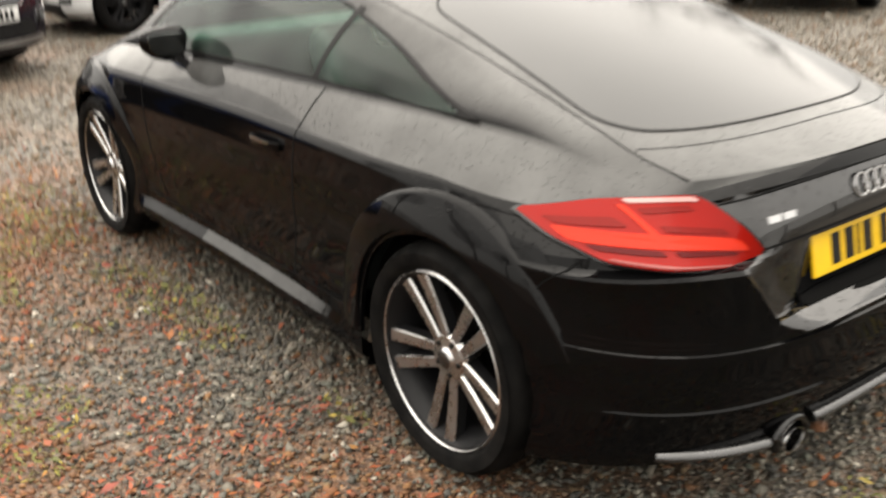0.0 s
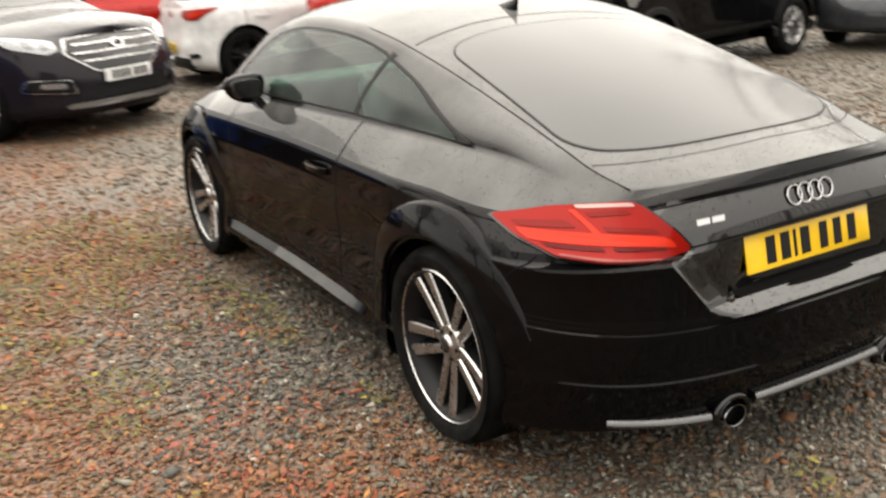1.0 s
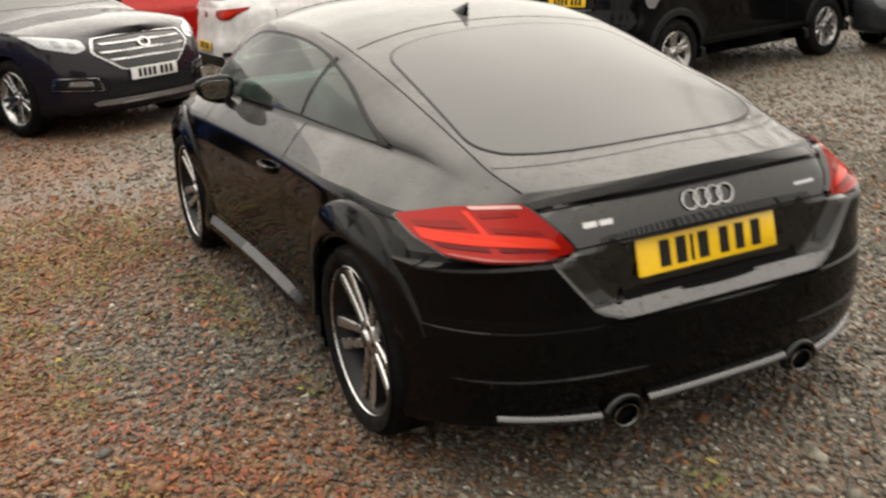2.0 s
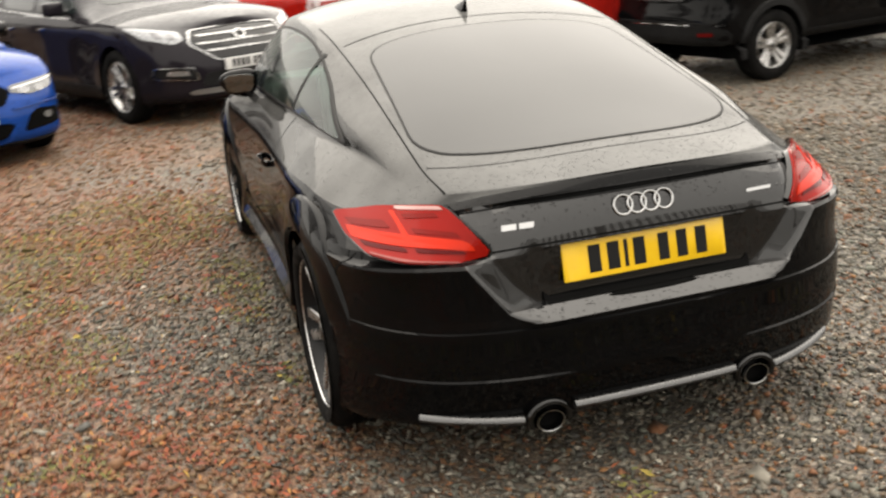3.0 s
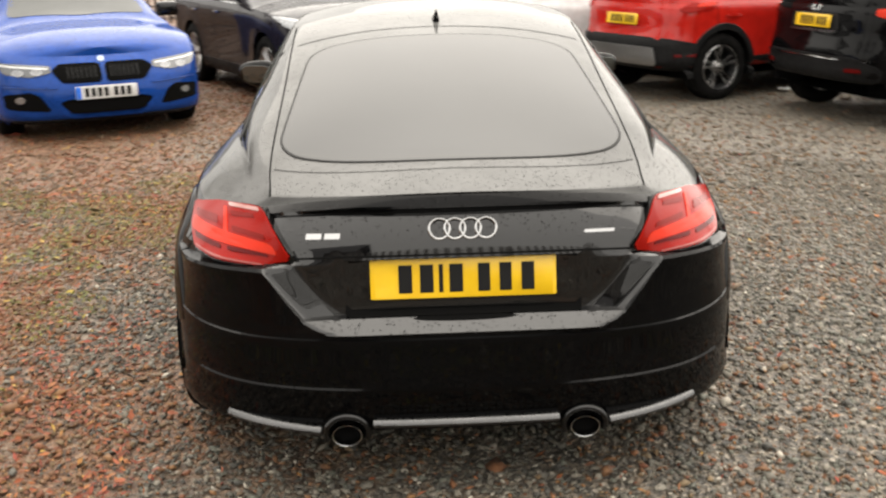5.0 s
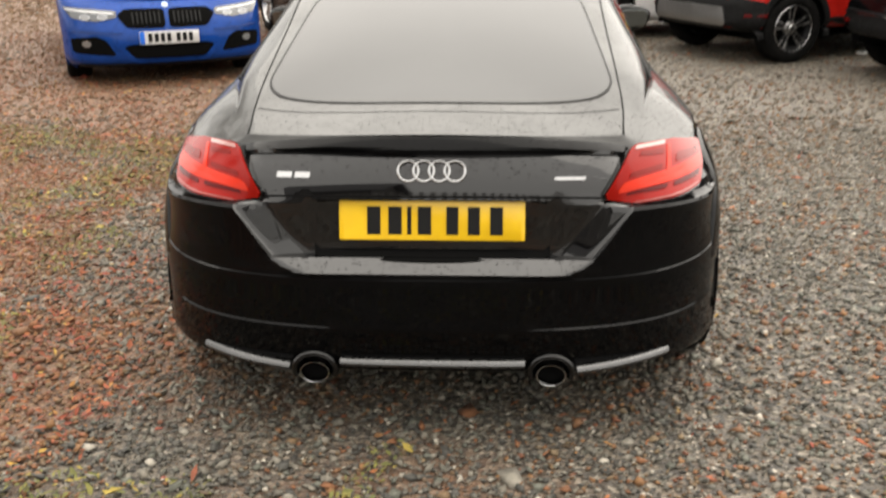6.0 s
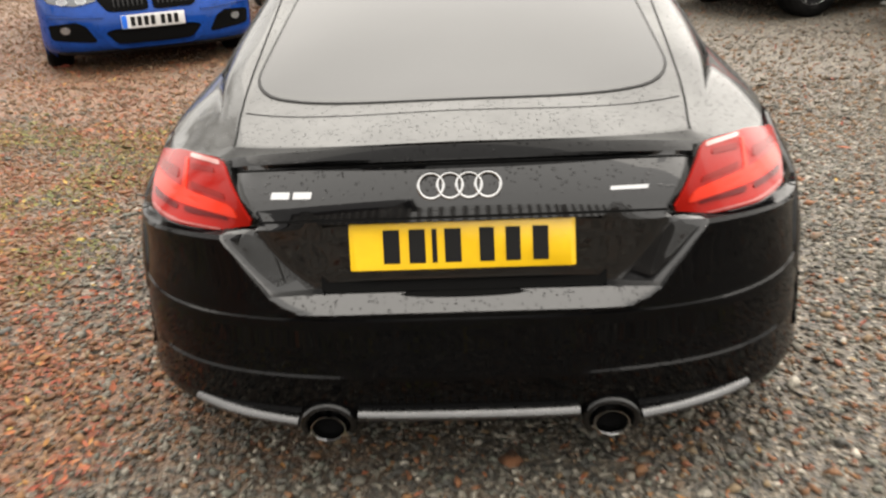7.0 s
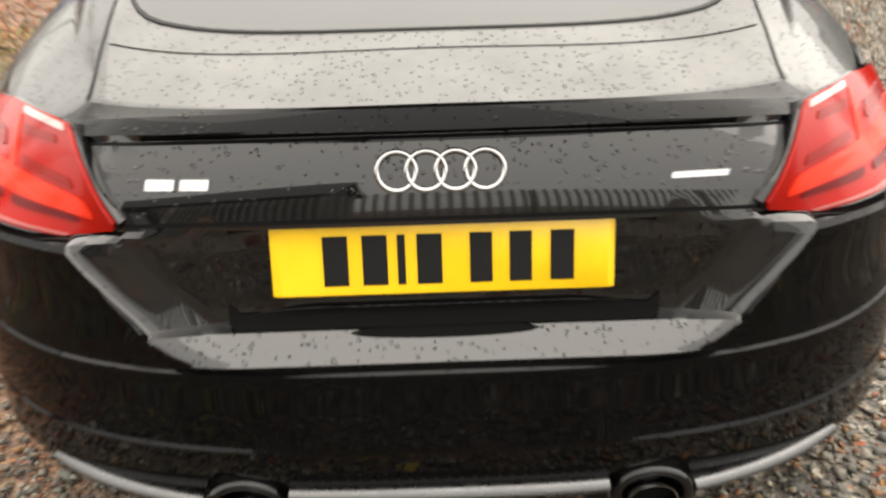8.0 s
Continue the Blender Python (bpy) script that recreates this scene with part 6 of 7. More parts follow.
lay("skid_plate", sk, closed([(-0.60, 0.385), (0.60, 0.385), (0.56, 0.56), (-0.56, 0.56)], 6, 0.15), "rear", SKID, redcar, 0.028, "silver skid plate")
plate_at(sk, redcar, 0.83, "rear", YELLOW, (4, 3))

# white hatchback and a red one beyond it, tails towards the coupe
HATCH = dict(
    wb=2.66, ro=0.80, fo=0.91, W=0.905, R=0.32, rim=0.22, roof=0.64, pale=True,
    D=[(-0.80, 0.95), (-0.73, 1.05), (-0.42, 1.33), (-0.30, 1.40), (0.3, 1.47), (0.9, 1.485), (1.35, 1.42), (2.15, 1.03), (2.4, 0.96), (3.1, 0.87), (3.5, 0.74)],
    crease=[(-0.80, 0.94), (0.3, 0.93), (2.0, 0.89), (2.8, 0.85), (3.2, 0.78), (3.57, 0.66)], screen=2.15,
    windscreen=[(-0.66, 2.05), (0, 2.18), (0.66, 2.05), (0.56, 1.5), (0, 1.4), (-0.56, 1.5)],
    windows=[[(0.85, 0.98), (1.85, 0.96), (1.45, 1.22), (1.1, 1.34), (0.85, 1.36)], [(-0.1, 1.03), (0.78, 0.99), (0.78, 1.36), (0.2, 1.33)]],
    rear_window=[(-0.56, 1.06), (0.56, 1.06), (0.48, 1.33), (-0.48, 1.33)], gaps=(0.0, 0.8, 1.9), handles=(0.1, 0.95))


# a lower one with a short tail and deep tail lamps that wrap round its corners
SHORT_HATCH = dict(
    wb=2.64, ro=0.64, fo=0.88, W=0.90, R=0.335, rim=0.225, roof=0.64, pale=True,
    D=[(-0.64, 0.945), (-0.58, 0.995), (-0.34, 1.28), (-0.22, 1.375), (0.3, 1.425), (0.9, 1.44), (1.35, 1.385), (2.15, 1.01), (2.4, 0.95), (3.1, 0.86), (3.45, 0.74)],
    crease=[(-0.64, 0.925), (0.3, 0.90), (2.0, 0.88), (2.8, 0.83), (3.2, 0.77), (3.52, 0.66)], screen=2.15,
    windscreen=[(-0.66, 2.05), (0, 2.18), (0.66, 2.05), (0.56, 1.5), (0, 1.4), (-0.56, 1.5)],
    windows=[[(0.85, 0.98), (1.85, 0.95), (1.45, 1.20), (1.1, 1.30), (0.85, 1.31)], [(-0.06, 1.16), (0.12, 1.01), (0.81, 0.98), (0.81, 1.31), (0.2, 1.27)]],
    rear_window=[(-0.62, 1.01), (0.62, 1.01), (0.60, 1.19), (0.50, 1.28), (-0.50, 1.28), (-0.60, 1.19)], gaps=(0.02, 0.83, 1.9), handles=(0.14, 0.97))


def hatchback(label, place, heading, paint, mats, group="parked cars", short=False):
    car, sk = parked_car("hatchback_car", label, place, heading, SHORT_HATCH if short else HATCH, paint, (5, True, 0.02, 0.03, 0.016, 0.04), mats, group)
    for s in (False, True):
        if short:
            lamp = lay("tail_lamp", sk, closed([(-0.04, 0.83), (0.08, 0.79), (0.34, 0.795), (0.63, 0.905), (0.64, 0.93), (0.34, 0.915), (-0.02, 0.90)], 6, 0.3), (-0.62, 0.79), RED_LENS, car, 0.012, "red tail lamp that wraps round the corner", flip=s)
            lay("lamp_centre", sk, closed([(0.12, 0.815), (0.33, 0.82), (0.50, 0.89), (0.16, 0.885)], 4, 0.4), (-0.62, 0.79), RED_BRIGHT, lamp, 0.016, flip=s)
        else:
            lay("tail_lamp", sk, closed([(0.34, 0.83), (0.50, 0.80), (0.76, 0.86), (0.77, 0.93), (0.48, 0.92)], 6, 0.3), (-0.5, 0.87), RED_BRIGHT, car, 0.012, "red tail lamp", flip=s)
        lay("bumper_vent", sk, closed([(0.60, 0.36), (0.78, 0.37), (0.77, 0.42), (0.61, 0.41)], 4, 0.3), "rear", PLASTIC, car, 0.012, flip=s)
    lay("lower_bumper", sk, closed([(-0.66, 0.23), (0.66, 0.23), (0.60, 0.36), (-0.60, 0.36)], 6, 0.2), "rear", PLASTIC, car, 0.010, "black lower bumper")
    lay("emblem", sk, closed([(0.045 * math.cos(a), 0.85 + 0.045 * math.sin(a)) for a in np.linspace(0, 2 * math.pi, 12, endpoint=False)], 3, 0.8), "rear", CHROME, car, 0.012, "plain chrome emblem", 24)
    plate_at(sk, car, 0.47 if short else 0.62, "rear", YELLOW, (4, 3))
    bm = rounded_box((1.0, 0.16, 0.03), 0.012, 2)
    moved(bm, pose(0, -0.30 if short else -0.38, 1.345 if short else 1.385, 8))
    part("roof_spoiler", bm, paint, car)
    return car


hatchback("white hatchback with black wheels, parked on the gravel", (1.50, 10.24), 2, WHITE_PAINT, (ALLOY_DARK, ALLOY_DARK), short=True)
hatchback("red hatchback parked beyond the white one", (0.15, 13.0), 4, RED_PAINT, (ALLOY, ALLOY_DARK), short=True)
hatchback("silver hatchback parked at the far side of the yard", (12.2, 9.6), 20, SILVER_PAINT, (ALLOY, ALLOY))
hatchback("dark grey hatchback parked at the far side of the yard", (11.0, 6.6), 200, GREY_PAINT, (ALLOY, ALLOY_DARK))
hatchback("silver hatchback parked beyond the fence", (0.5, 26.0), 5, SILVER_PAINT, (ALLOY, ALLOY))
hatchback("white hatchback parked beyond the fence", (-5.5, 24.5), 10, WHITE_PAINT, (ALLOY, ALLOY))
hatchback("red hatchback parked beyond the fence", (5.8, 27.6), 10, RED_PAINT, (ALLOY, ALLOY))

# ---- fences, buildings and trees round the yard ----
GALV = rough_vary(vary(material("galvanised_steel", (0.195, 0.195, 0.189), 0.5, 0.4), (0.143, 0.137, 0.13), (0.234, 0.227, 0.215), 4.0), 0.4, 0.65, 9)
RUST = vary(material("brown_painted_steel", (0.052, 0.0325, 0.026), 0.6), (0.0357, 0.0227, 0.0179), (0.065, 0.0423, 0.0325), 5.0)
BRICK_WALL = vary(material("dark_rendered_wall", (0.054, 0.051, 0.048), 0.85), (0.036, 0.033, 0.03), (0.072, 0.066, 0.06), 3.0)
SLATE = vary(material("slate_roof", (0.03, 0.03, 0.033), 0.55), (0.02, 0.02, 0.022), (0.045, 0.045, 0.05), 6.0)
BARK = vary(material("wet_bark", (0.035, 0.028, 0.0224), 0.85), (0.0196, 0.0161, 0.0126), (0.0525, 0.042, 0.0336), 9.0)


def palisade(label, start, end, mat, height=2.3, gap=0.155):
    """A steel palisade fence: posts, two rails, and pales with pointed tops."""
    a, b = Vector((*start, 0)), Vector((*end, 0))
    length = (b - a).length
    root = tagged(new("palisade_fence"), label, "fence")
    root.matrix_basis = pose(a.x, a.y, 0, 0, 0, math.degrees(math.atan2(b.y - a.y, b.x - a.x)))
    w, d = 0.034, 0.016
    prof = [(-w, 0), (-w * 0.55, d), (0, 0.004), (w * 0.55, d), (w, 0)]
    V, F = [], []
    for z, k in ((0.06, 1.0), (height - 0.09, 1.0)):
        V += [(x, -y, z) for x, y in prof] + [(x, -y + 0.003, z) for x, y in prof]
    V += [(-w * 0.6, -0.01, height), (0, -0.006, height - 0.02), (w * 0.6, -0.01, height)]
    for i in range(4):
        F += [(i, i + 1, 10 + i + 1, 10 + i), (5 + i, 15 + i, 15 + i + 1, 5 + i + 1)]
    F += [(10, 11, 20), (11, 12, 21, 20), (12, 13, 22, 21), (13, 14, 22)]
    n = int(length / gap)
    first = None
    for i in range(n):
        x = gap * (i + 0.5)
        if first is None:
            first = link_mesh("pale", V, F, mat, root, smooth=False)
            first.location = (x, 0, 0)
        else:
            again(first, root, pose(x, 0, 0, 0, 0, 0))
    for z in (0.45, height - 0.45):
        bm = rounded_box((length, 0.045, 0.045), 0.004, 1)
        moved(bm, pose(length / 2, 0.026, z))
        part("rail", bm, mat, root)
    post = None
    for i in range(int(length / 2.75) + 1):
        bm_x = 2.75 * i
        if post is None:
            bm = rounded_box((0.1, 0.055, height - 0.1), 0.005, 1)
            moved(bm, pose(0, 0.078, (height - 0.1) / 2))
            post = part("post", bm, mat, root)
        else:
            again(post, root, pose(bm_x, 0, 0))
    return root


palisade("grey steel palisade fence at the edge of the yard", (-4.2, 21.3), (11.5, 26.0), GALV)
palisade("brown steel palisade fence at the edge of the yard", (-24.0, 17.8), (-4.3, 21.3), RUST)
palisade("grey steel palisade fence on the near side of the yard", (15.0, -8.6), (-14.0, -10.4), GALV, 2.4)


def gable_house(label, x0, x1, y0, y1, wall_h, ridge_h, wall_mat, roof_mat):
    """A plain gabled building with its ridge along x, windows and a door in the wall towards the yard."""
    root = tagged(new("house"), label, "house")
    cx = (x0 + x1) / 2
    ym = (y0 + y1) / 2
    V = [(x0, y0, 0), (x1, y0, 0), (x1, y1, 0), (x0, y1, 0), (x0, y0, wall_h), (x1, y0, wall_h), (x1, y1, wall_h), (x0, y1, wall_h), (x0, ym, ridge_h), (x1, ym, ridge_h)]
    F = [(0, 1, 5, 4), (2, 3, 7, 6), (1, 2, 6, 9, 5), (3, 0, 4, 8, 7)]
    link_mesh("wall", V, F, wall_mat, root, smooth=False)
    o, t = 0.3, 0.12
    V = []
    for y, z in ((y0 - o, wall_h - 0.12), (ym, ridge_h + 0.05), (y1 + o, wall_h - 0.12)):
        V += [(x0 - o, y, z), (x1 + o, y, z), (x0 - o, y, z + t), (x1 + o, y, z + t)]
    F = [(0, 1, 5, 4), (4, 5, 9, 8), (2, 6, 7, 3), (6, 10, 11, 7), (0, 2, 3, 1), (8, 9, 11, 10), (0, 4, 6, 2), (4, 8, 10, 6), (1, 3, 7, 5), (5, 7, 11, 9)]
    link_mesh("roof", V, F, roof_mat, root, smooth=False)
    yf = y1
    for wx in np.linspace(x0 + 1.6, x1 - 1.6, 3):
        bm = rounded_box((1.2, 0.08, 1.1), 0.01, 1)
        moved(bm, pose(wx, yf + 0.02, 1.6))
        wnd = part("window", bm, GALV, root, smooth=False)
        bm = rounded_box((1.06, 0.03, 0.96), 0.006, 1)
        moved(bm, pose(wx, yf + 0.062, 1.6))
        part("pane", bm, DARK_GLASS, wnd, smooth=False)
    return root


gable_house("dark gabled building across the yard", -11.0, -1.8, -17.5, -11.5, 3.1, 5.4, BRICK_WALL, SLATE)


def bare_tree(label, place, height, seed):
    """A leafless tree: a tapered trunk, limbs, and a crown of fine twigs."""
    rng = random.Random(seed)
    root = tagged(new("bare_tree"), label, "tree")
    root.location = (place[0], place[1], 0)
    wood, twigs = ([], []), ([], [])

    def limb(store, p, q, r0, r1, n):
        V, F = store
        base = len(V)
        ax = (q - p).normalized()
        u = ax.orthogonal().normalized()
        v = ax.cross(u)
        for c, r in ((p, r0), (q, r1)):
            for i in range(n):
                a = 2 * math.pi * i / n
                V.append(tuple(c + (u * math.cos(a) + v * math.sin(a)) * r))
        for i in range(n):
            j = (i + 1) % n
            F.append((base + i, base + j, base + n + j, base + n + i))

    def grow(p, way, length, r, depth):
        q = p
        steps = 3
        for s in range(steps):
            way = (way + Vector((rng.uniform(-1, 1), rng.uniform(-1, 1), rng.uniform(-0.3, 0.6))) * 0.16).normalized()
            nxt = q + way * length / steps
            limb(wood if depth < 3 else twigs, q, nxt, r * (1 - 0.22 * s), r * (1 - 0.22 * (s + 1)), 8 if depth < 2 else 4 if depth < 4 else 3)
            if depth < 5 and (s > 0 or depth > 0):
                for _ in range(2 if depth < 3 else 2):
                    side = Vector((rng.uniform(-1, 1), rng.uniform(-1, 1), rng.uniform(-0.1, 0.8))).normalized()
                    grow(nxt, (way * 0.55 + side * 0.75).normalized(), length * rng.uniform(0.5, 0.72), r * 0.42, depth + 1)
            q = nxt

    grow(Vector((0, 0, -0.05)), Vector((0, 0, 1)), height * 0.5, height * 0.022, 0)
    link_mesh("trunk", wood[0], wood[1], BARK, root)
    link_mesh("twigs", twigs[0], twigs[1], BARK, root, "fine bare twigs")
    return root


bare_tree("leafless tree beside the yard", (15.5, 10.5), 8.5, 4)
bare_tree("leafless tree beyond the brown fence", (-13.5, 18.5), 9.0, 9)
# unseen trees; reflections hint at some, these are added to darken the side glass
bare_tree("leafless tree beside the yard", (-15.0, 8.5), 9.5, 21)
bare_tree("leafless tree beside the yard", (-13.0, 3.5), 8.0, 33)
bare_tree("leafless tree beside the yard", (-16.5, -2.0), 9.0, 41)

# ---- loose gravel and fallen leaves ----
def island_material(name, stops, rough, scale=30.0):
    m = material(name, (0.1, 0.1, 0.1), rough)
    n, l, p = nodes_of(m)
    g = n.new("ShaderNodeNewGeometry")
    r = ramp(m, g.outputs["Random Per Island"], stops)
    r.color_ramp.interpolation = "CONSTANT"
    t = noise_node(m, scale, 3)
    r2 = ramp(m, t.outputs["Fac"], [(0.3, (0.7, 0.7, 0.7)), (0.7, (1.2, 1.2, 1.2))])
    mix = n.new("ShaderNodeMix")
    mix.data_type, mix.blend_type = "RGBA", "MULTIPLY"
    mix.inputs["Factor"].default_value = 1.0
    l.new(r.outputs["Color"], mix.inputs["A"])
    l.new(r2.outputs["Color"], mix.inputs["B"])
    l.new(mix.outputs["Result"], p.inputs["Base Color"])
    return m


STONE = island_material("gravel_stones", [(0.0, (0.036, 0.034, 0.028)), (0.2, (0.064, 0.059, 0.047)), (0.4, (0.09, 0.081, 0.063)), (0.56, (0.072, 0.073, 0.056)), (0.68, (0.115, 0.102, 0.079)), (0.82, (0.092, 0.062, 0.038)), (0.89, (0.155, 0.14, 0.112)), (0.965, (0.27, 0.245, 0.2))], 0.8)
FAR_STONE = island_material("gravel_stones_beyond", [(0.0, (0.066, 0.058, 0.045)), (0.25, (0.08, 0.069, 0.053)), (0.5, (0.093, 0.08, 0.06)), (0.75, (0.105, 0.088, 0.065)), (0.93, (0.14, 0.12, 0.092))], 0.85)
FAR_RUST = island_material("rust_brown_stones_beyond", [(0.0, (0.098, 0.054, 0.026)), (0.3, (0.112, 0.056, 0.025)), (0.55, (0.098, 0.065, 0.036)), (0.8, (0.122, 0.066, 0.03))], 0.85)
RUSTY = island_material("rust_brown_stones", [(0.0, (0.109, 0.0494, 0.0188)), (0.25, (0.131, 0.0508, 0.0176)), (0.45, (0.1, 0.0617, 0.0286)), (0.62, (0.147, 0.0689, 0.0233)), (0.78, (0.109, 0.0364, 0.0146)), (0.9, (0.126, 0.0872, 0.0458))], 0.8)
LEAF = island_material("fallen_leaves", [(0.0, (0.135, 0.031, 0.009)), (0.25, (0.18, 0.042, 0.011)), (0.45, (0.105, 0.037, 0.014)), (0.62, (0.22, 0.066, 0.015)), (0.78, (0.155, 0.025, 0.010)), (0.9, (0.23, 0.10, 0.02)), (0.97, (0.28, 0.17, 0.03))], 0.8)


def numpy_mesh(name, V, F, mat):
    """A large mesh of triangles from arrays."""
    me = bpy.data.meshes.new(name)
    me.vertices.add(len(V))
    me.vertices.foreach_set("co", np.ascontiguousarray(V, np.float32).ravel())
    me.loops.add(F.size)
    me.loops.foreach_set("vertex_index", np.ascontiguousarray(F, np.int32).ravel())
    me.polygons.add(len(F))
    me.polygons.foreach_set("loop_start", np.arange(0, F.size, F.shape[1], dtype=np.int32))
    me.update(calc_edges=True)
    me.validate()
    me.materials.append(mat)
    return new(name, me)


def turns(rng, n, tilt):
    """n rotation matrices: any heading, tilted a little."""
    yaw, a, b = rng.uniform(0, 2 * np.pi, n), rng.normal(0, tilt, n), rng.normal(0, tilt, n)
    cy, sy, ca, sa, cb, sb = np.cos(yaw), np.sin(yaw), np.cos(a), np.sin(a), np.cos(b), np.sin(b)
    Z, O = np.zeros(n), np.ones(n)
    Rz = np.stack([cy, -sy, Z, sy, cy, Z, Z, Z, O], 1).reshape(-1, 3, 3)
    Rx = np.stack([O, Z, Z, Z, ca, -sa, Z, sa, ca], 1).reshape(-1, 3, 3)
    Ry = np.stack([cb, Z, sb, Z, O, Z, -sb, Z, cb], 1).reshape(-1, 3, 3)
    return Rz @ Rx @ Ry


def patchy(P, scale, seed):
    """Smooth noise from 0 to 1 at places P."""
    return np.array([0.5 + 0.5 * noise.noise((x * scale, y * scale, seed)) for x, y in P])


def stones(P, size, rng):
    """Angular chips at places P."""
    n = len(P)
    base = np.array([(1, 0, 0), (-1, 0, 0), (0, 1, 0), (0, -1, 0), (0, 0, 1), (0, 0, -1)], float)
    tri = np.array([(0, 2, 4), (2, 1, 4), (1, 3, 4), (3, 0, 4), (2, 0, 5), (1, 2, 5), (3, 1, 5), (0, 3, 5)])
    B = base[None] + rng.uniform(-0.38, 0.38, (n, 6, 3))
    s = size * np.exp(rng.normal(0, 0.4, n))
    dims = np.stack([s, s * rng.uniform(0.55, 0.95, n), s * rng.uniform(0.25, 0.5, n)], 1)
    V = np.einsum("nij,nkj->nki", turns(rng, n, 0.3), B * dims[:, None])
    V[:, :, :2] += P[:, None]
    V[:, :, 2] += (rng.uniform(-0.3, 0.5, n) * s * 0.6)[:, None]
    F = tri[None] + 6 * np.arange(n)[:, None, None]
    return V.reshape(-1, 3), F.reshape(-1, 3)


def rust_share(P):
    """How much of the gravel at places P is rust-brown: in patches, most of them on the driver's side."""
    big = patchy(P, 0.55, 3.1) * 0.55 + patchy(P, 1.9, 7.7) * 0.45
    share = 0.16 + 0.8 * smooth01((big - 0.40) / 0.14) + 0.3 * smooth01((P[:, 1] - 1.0) / 2.5)
    return share * (0.28 + (0.82 + 0.3 * smooth01((P[:, 1] - 2.0) / 3.0)) * smooth01((-0.6 - P[:, 0]) / 1.0))


rng = np.random.default_rng(7)
near_bed = np.stack([rng.uniform(-5.0, 4.2, 200000), rng.uniform(-2.0, 5.2, 200000)], 1)
fade = smooth01((near_bed[:, 1] - 3.0) / 2.2) + smooth01((-3.6 - near_bed[:, 0]) / 1.4) + smooth01((near_bed[:, 0] - 2.8) / 1.4)
near_bed = near_bed[rng.uniform(0, 1, len(near_bed)) > fade]
near_bed = near_bed[~((np.abs(near_bed[:, 0]) < 0.55) & (near_bed[:, 1] > 0.7) & (near_bed[:, 1] < 3.6))]
far_bed = np.stack([rng.uniform(-10.5, 10.0, 76000), rng.uniform(2.9, 12.0, 76000)], 1)
far_bed = far_bed[rng.uniform(0, 1, len(far_bed)) < smooth01((far_bed[:, 1] - 2.9) / 1.8)]
side_bed = np.stack([rng.uniform(-7.5, -3.4, 18000), rng.uniform(-1.0, 3.9, 18000)], 1)
right_bed = np.stack([rng.uniform(2.8, 10.0, 18000), rng.uniform(-1.5, 3.9, 18000)], 1)
back_bed = np.stack([rng.uniform(-13.0, -2.0, 15000), rng.uniform(12.0, 20.5, 15000)], 1)
rear_bed = np.stack([rng.uniform(-6.0, 6.0, 12000), rng.uniform(-5.5, -1.6, 12000)], 1)
for bed, size in ((rear_bed, 0.019), (back_bed, 0.03), (right_bed, 0.017), (near_bed, 0.0101), (far_bed, 0.0145), (side_bed, 0.0135)):
    rusty = rng.uniform(0, 1, len(bed)) < rust_share(bed)
    # flatter-toned chips take over with distance, putting far-off softness into their colour
    beyond = rng.uniform(0, 1, len(bed)) < smooth01((np.hypot(bed[:, 0] + 0.4, bed[:, 1] + 0.5) - 2.6) / 3.6)
    for pick, name, mat, label in (
        (~rusty & ~beyond, "gravel", STONE, "loose wet grey and tan gravel chips"),
        (~rusty & beyond, "gravel", FAR_STONE, "loose wet grey and tan gravel chips"),
        (rusty & ~beyond, "rusty_gravel", RUSTY, "rust-brown gravel chips and bark scraps"),
        (rusty & beyond, "rusty_gravel", FAR_RUST, "rust-brown gravel chips and bark scraps"),
    ):
        if pick.sum() > 20:
            Vn, Fn = stones(bed[pick], size, rng)
            tagged(numpy_mesh(name, Vn, Fn, mat), label, "gravel", kind="stuff")


def leaves(P, size, rng):
    """Small curled leaves: two folded halves each."""
    n = len(P)
    base = np.array([(-1, 0, 0.1), (-0.2, 0.5, 0.28), (1, 0.05, 0.12), (-0.1, -0.5, 0.25), (0.1, 0, 0.0)], float)
    tri = np.array([(0, 4, 1), (4, 2, 1), (0, 3, 4), (3, 2, 4)])
    B = base[None] + rng.uniform(-0.18, 0.18, (n, 5, 3))
    s = size * np.exp(rng.normal(0, 0.35, n))
    V = np.einsum("nij,nkj->nki", turns(rng, n, 0.35), B * np.stack([s, s * rng.uniform(0.5, 1.0, n), s * 0.6], 1)[:, None])
    V[:, :, :2] += P[:, None]
    V[:, :, 2] += (0.010 + rng.uniform(0, 0.012, n))[:, None]
    F = tri[None] + 5 * np.arange(n)[:, None, None]
    return V.reshape(-1, 3), F.reshape(-1, 3)


P = np.stack([rng.uniform(-7.5, 5.0, 135000), rng.uniform(-1.8, 10.0, 135000)], 1)
P = P[rng.uniform(0, 1, len(P)) < rust_share(P) * np.where(P[:, 0] < -0.6, 0.95, 0.3) * (1 - 0.6 * smooth01((P[:, 1] - 3.0) / 3.0))]
P = P[~((np.abs(P[:, 0]) < 0.75) & (P[:, 1] > 0.2) & (P[:, 1] < 3.8))]
Vn, Fn = leaves(P, 0.0115, rng)
tagged(numpy_mesh("fallen_leaves", Vn, Fn, LEAF), "rust-brown fallen leaves scattered over the gravel", "leaves", kind="stuff")


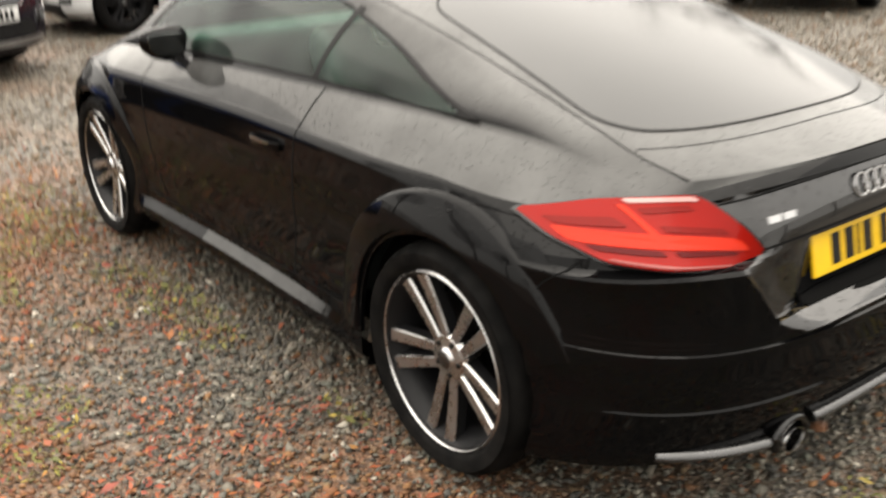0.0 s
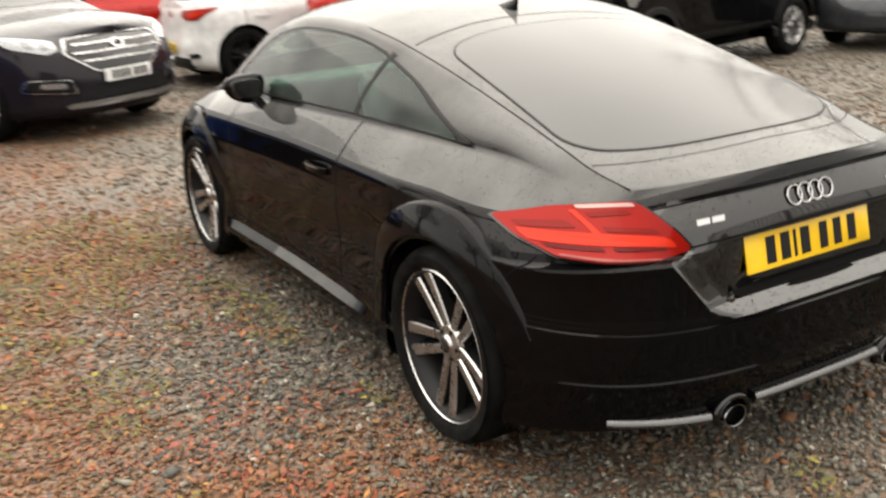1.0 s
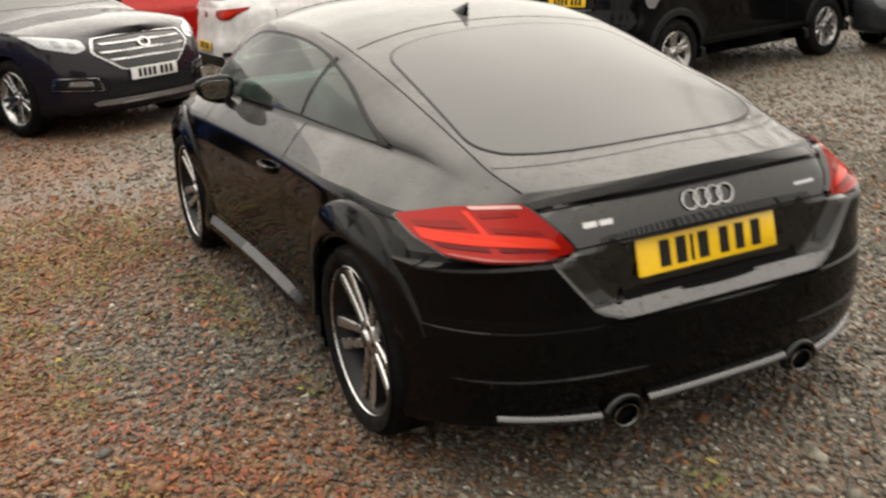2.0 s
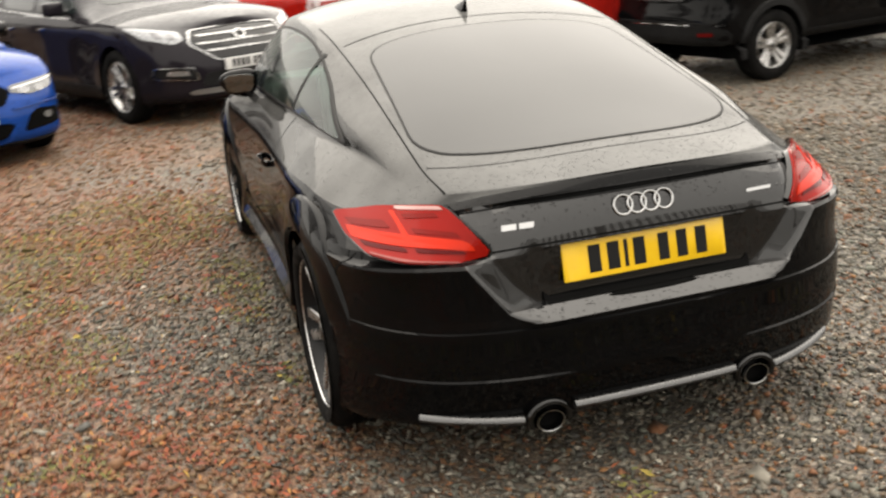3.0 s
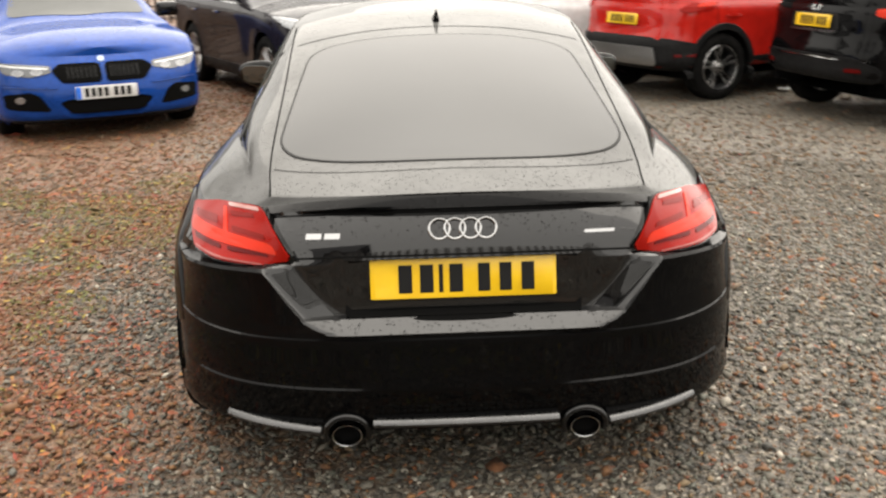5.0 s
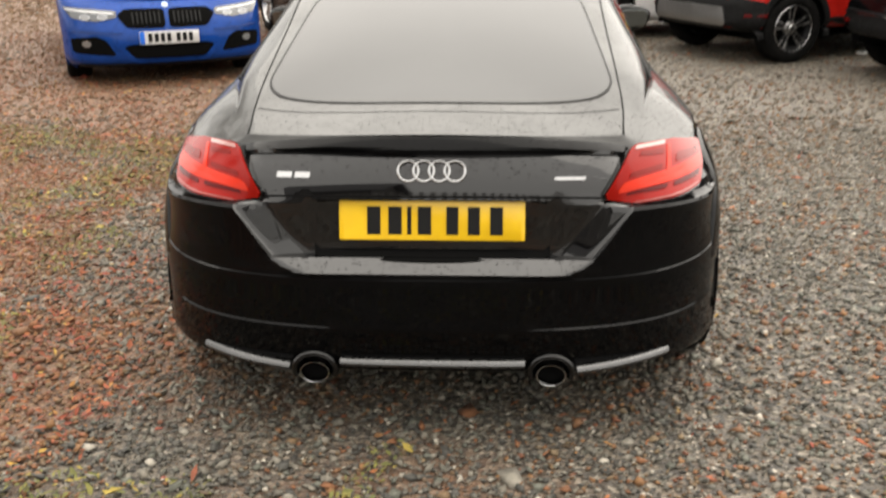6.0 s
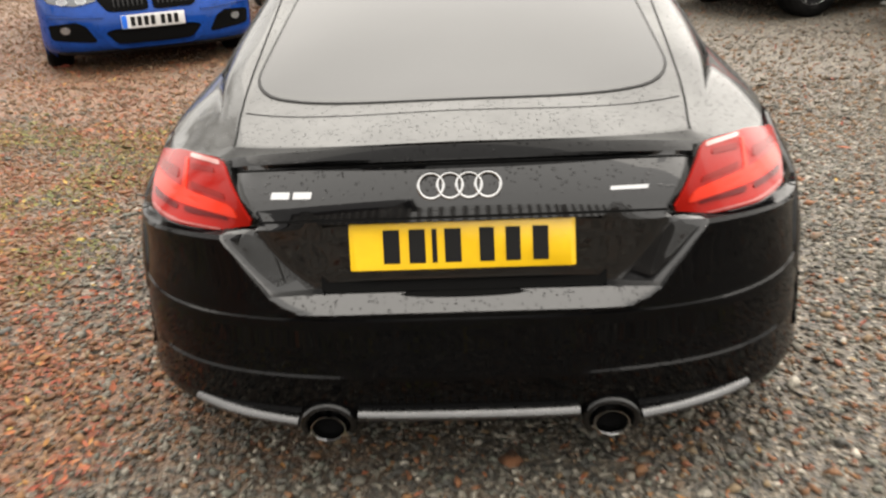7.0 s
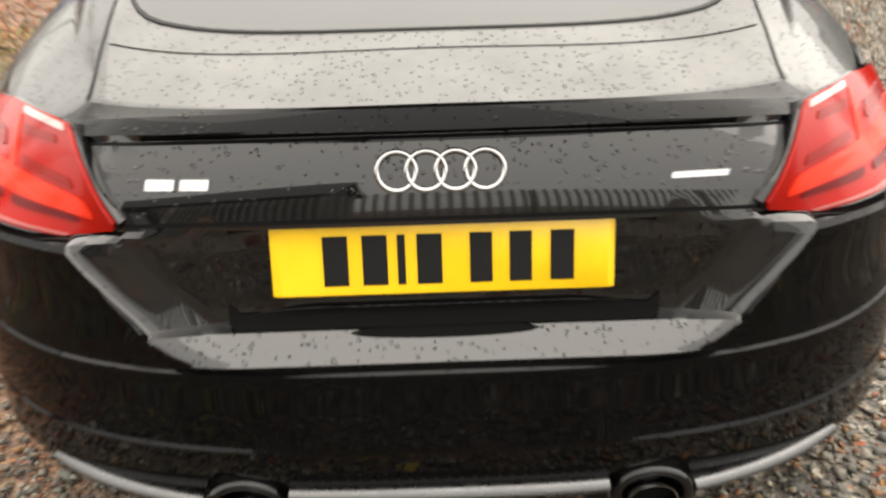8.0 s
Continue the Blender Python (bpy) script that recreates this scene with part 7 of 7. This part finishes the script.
# patches of moss among the chips
MOSS = island_material("moss", [(0.0, (0.085, 0.085, 0.018)), (0.3, (0.12, 0.11, 0.024)), (0.6, (0.065, 0.07, 0.02)), (0.85, (0.21, 0.155, 0.028))], 0.9)
P = np.stack([rng.uniform(-4.2, 1.5, 60000), rng.uniform(-1.2, 4.5, 60000)], 1)
P = P[(patchy(P, 1.15, 21.3) * 0.6 + patchy(P, 3.3, 5.9) * 0.4 > 0.52) & ((P[:, 0] < -0.9) | (P[:, 1] < -0.1))]
Vn, Fn = leaves(P, 0.0105, rng)
tagged(numpy_mesh("moss", Vn, Fn, MOSS), "yellow-green moss growing in patches on the gravel", "moss", kind="stuff")

# clumps of larger red leaves beside the coupe
RED_LEAF = island_material("red_fallen_leaves", [(0.0, (0.16, 0.03, 0.012)), (0.3, (0.21, 0.05, 0.017)), (0.55, (0.14, 0.026, 0.013)), (0.8, (0.23, 0.085, 0.028))], 0.8)
P = np.stack([rng.uniform(-4.5, -0.95, 30000), rng.uniform(-1.4, 4.0, 30000)], 1)
P = P[patchy(P, 1.4, 31.7) * 0.45 + patchy(P, 4.1, 2.2) * 0.55 > 0.585]
Vn, Fn = leaves(P, 0.0105, rng)
tagged(numpy_mesh("red_leaves", Vn, Fn, RED_LEAF), "red-brown fallen leaves lying in clumps", "leaves", kind="stuff")

# a crumpled scrap of white paper on the gravel
PAPER = vary(material("white_paper", (0.56, 0.56, 0.544), 0.8), (0.48, 0.48, 0.464), (0.6, 0.6, 0.584), 20.0)
V, F, rnd, side = [], [], random.Random(5), 7
for j in range(side):
    for i in range(side):
        u, v = i / (side - 1) - 0.5, j / (side - 1) - 0.5
        V.append((u * 0.13 + rnd.uniform(-0.008, 0.008), v * 0.09 + rnd.uniform(-0.008, 0.008), 0.028 + rnd.uniform(-0.016, 0.022) * (1.2 - abs(u))))
for j in range(side - 1):
    for i in range(side - 1):
        k = j * side + i
        F.append((k, k + 1, k + side + 1, k + side))
scrap = tagged(link_mesh("paper_scrap", V, F, PAPER, smooth=False), "crumpled white paper scrap lying on the gravel", "litter")
scrap.location = (4.1, 7.93, 0)
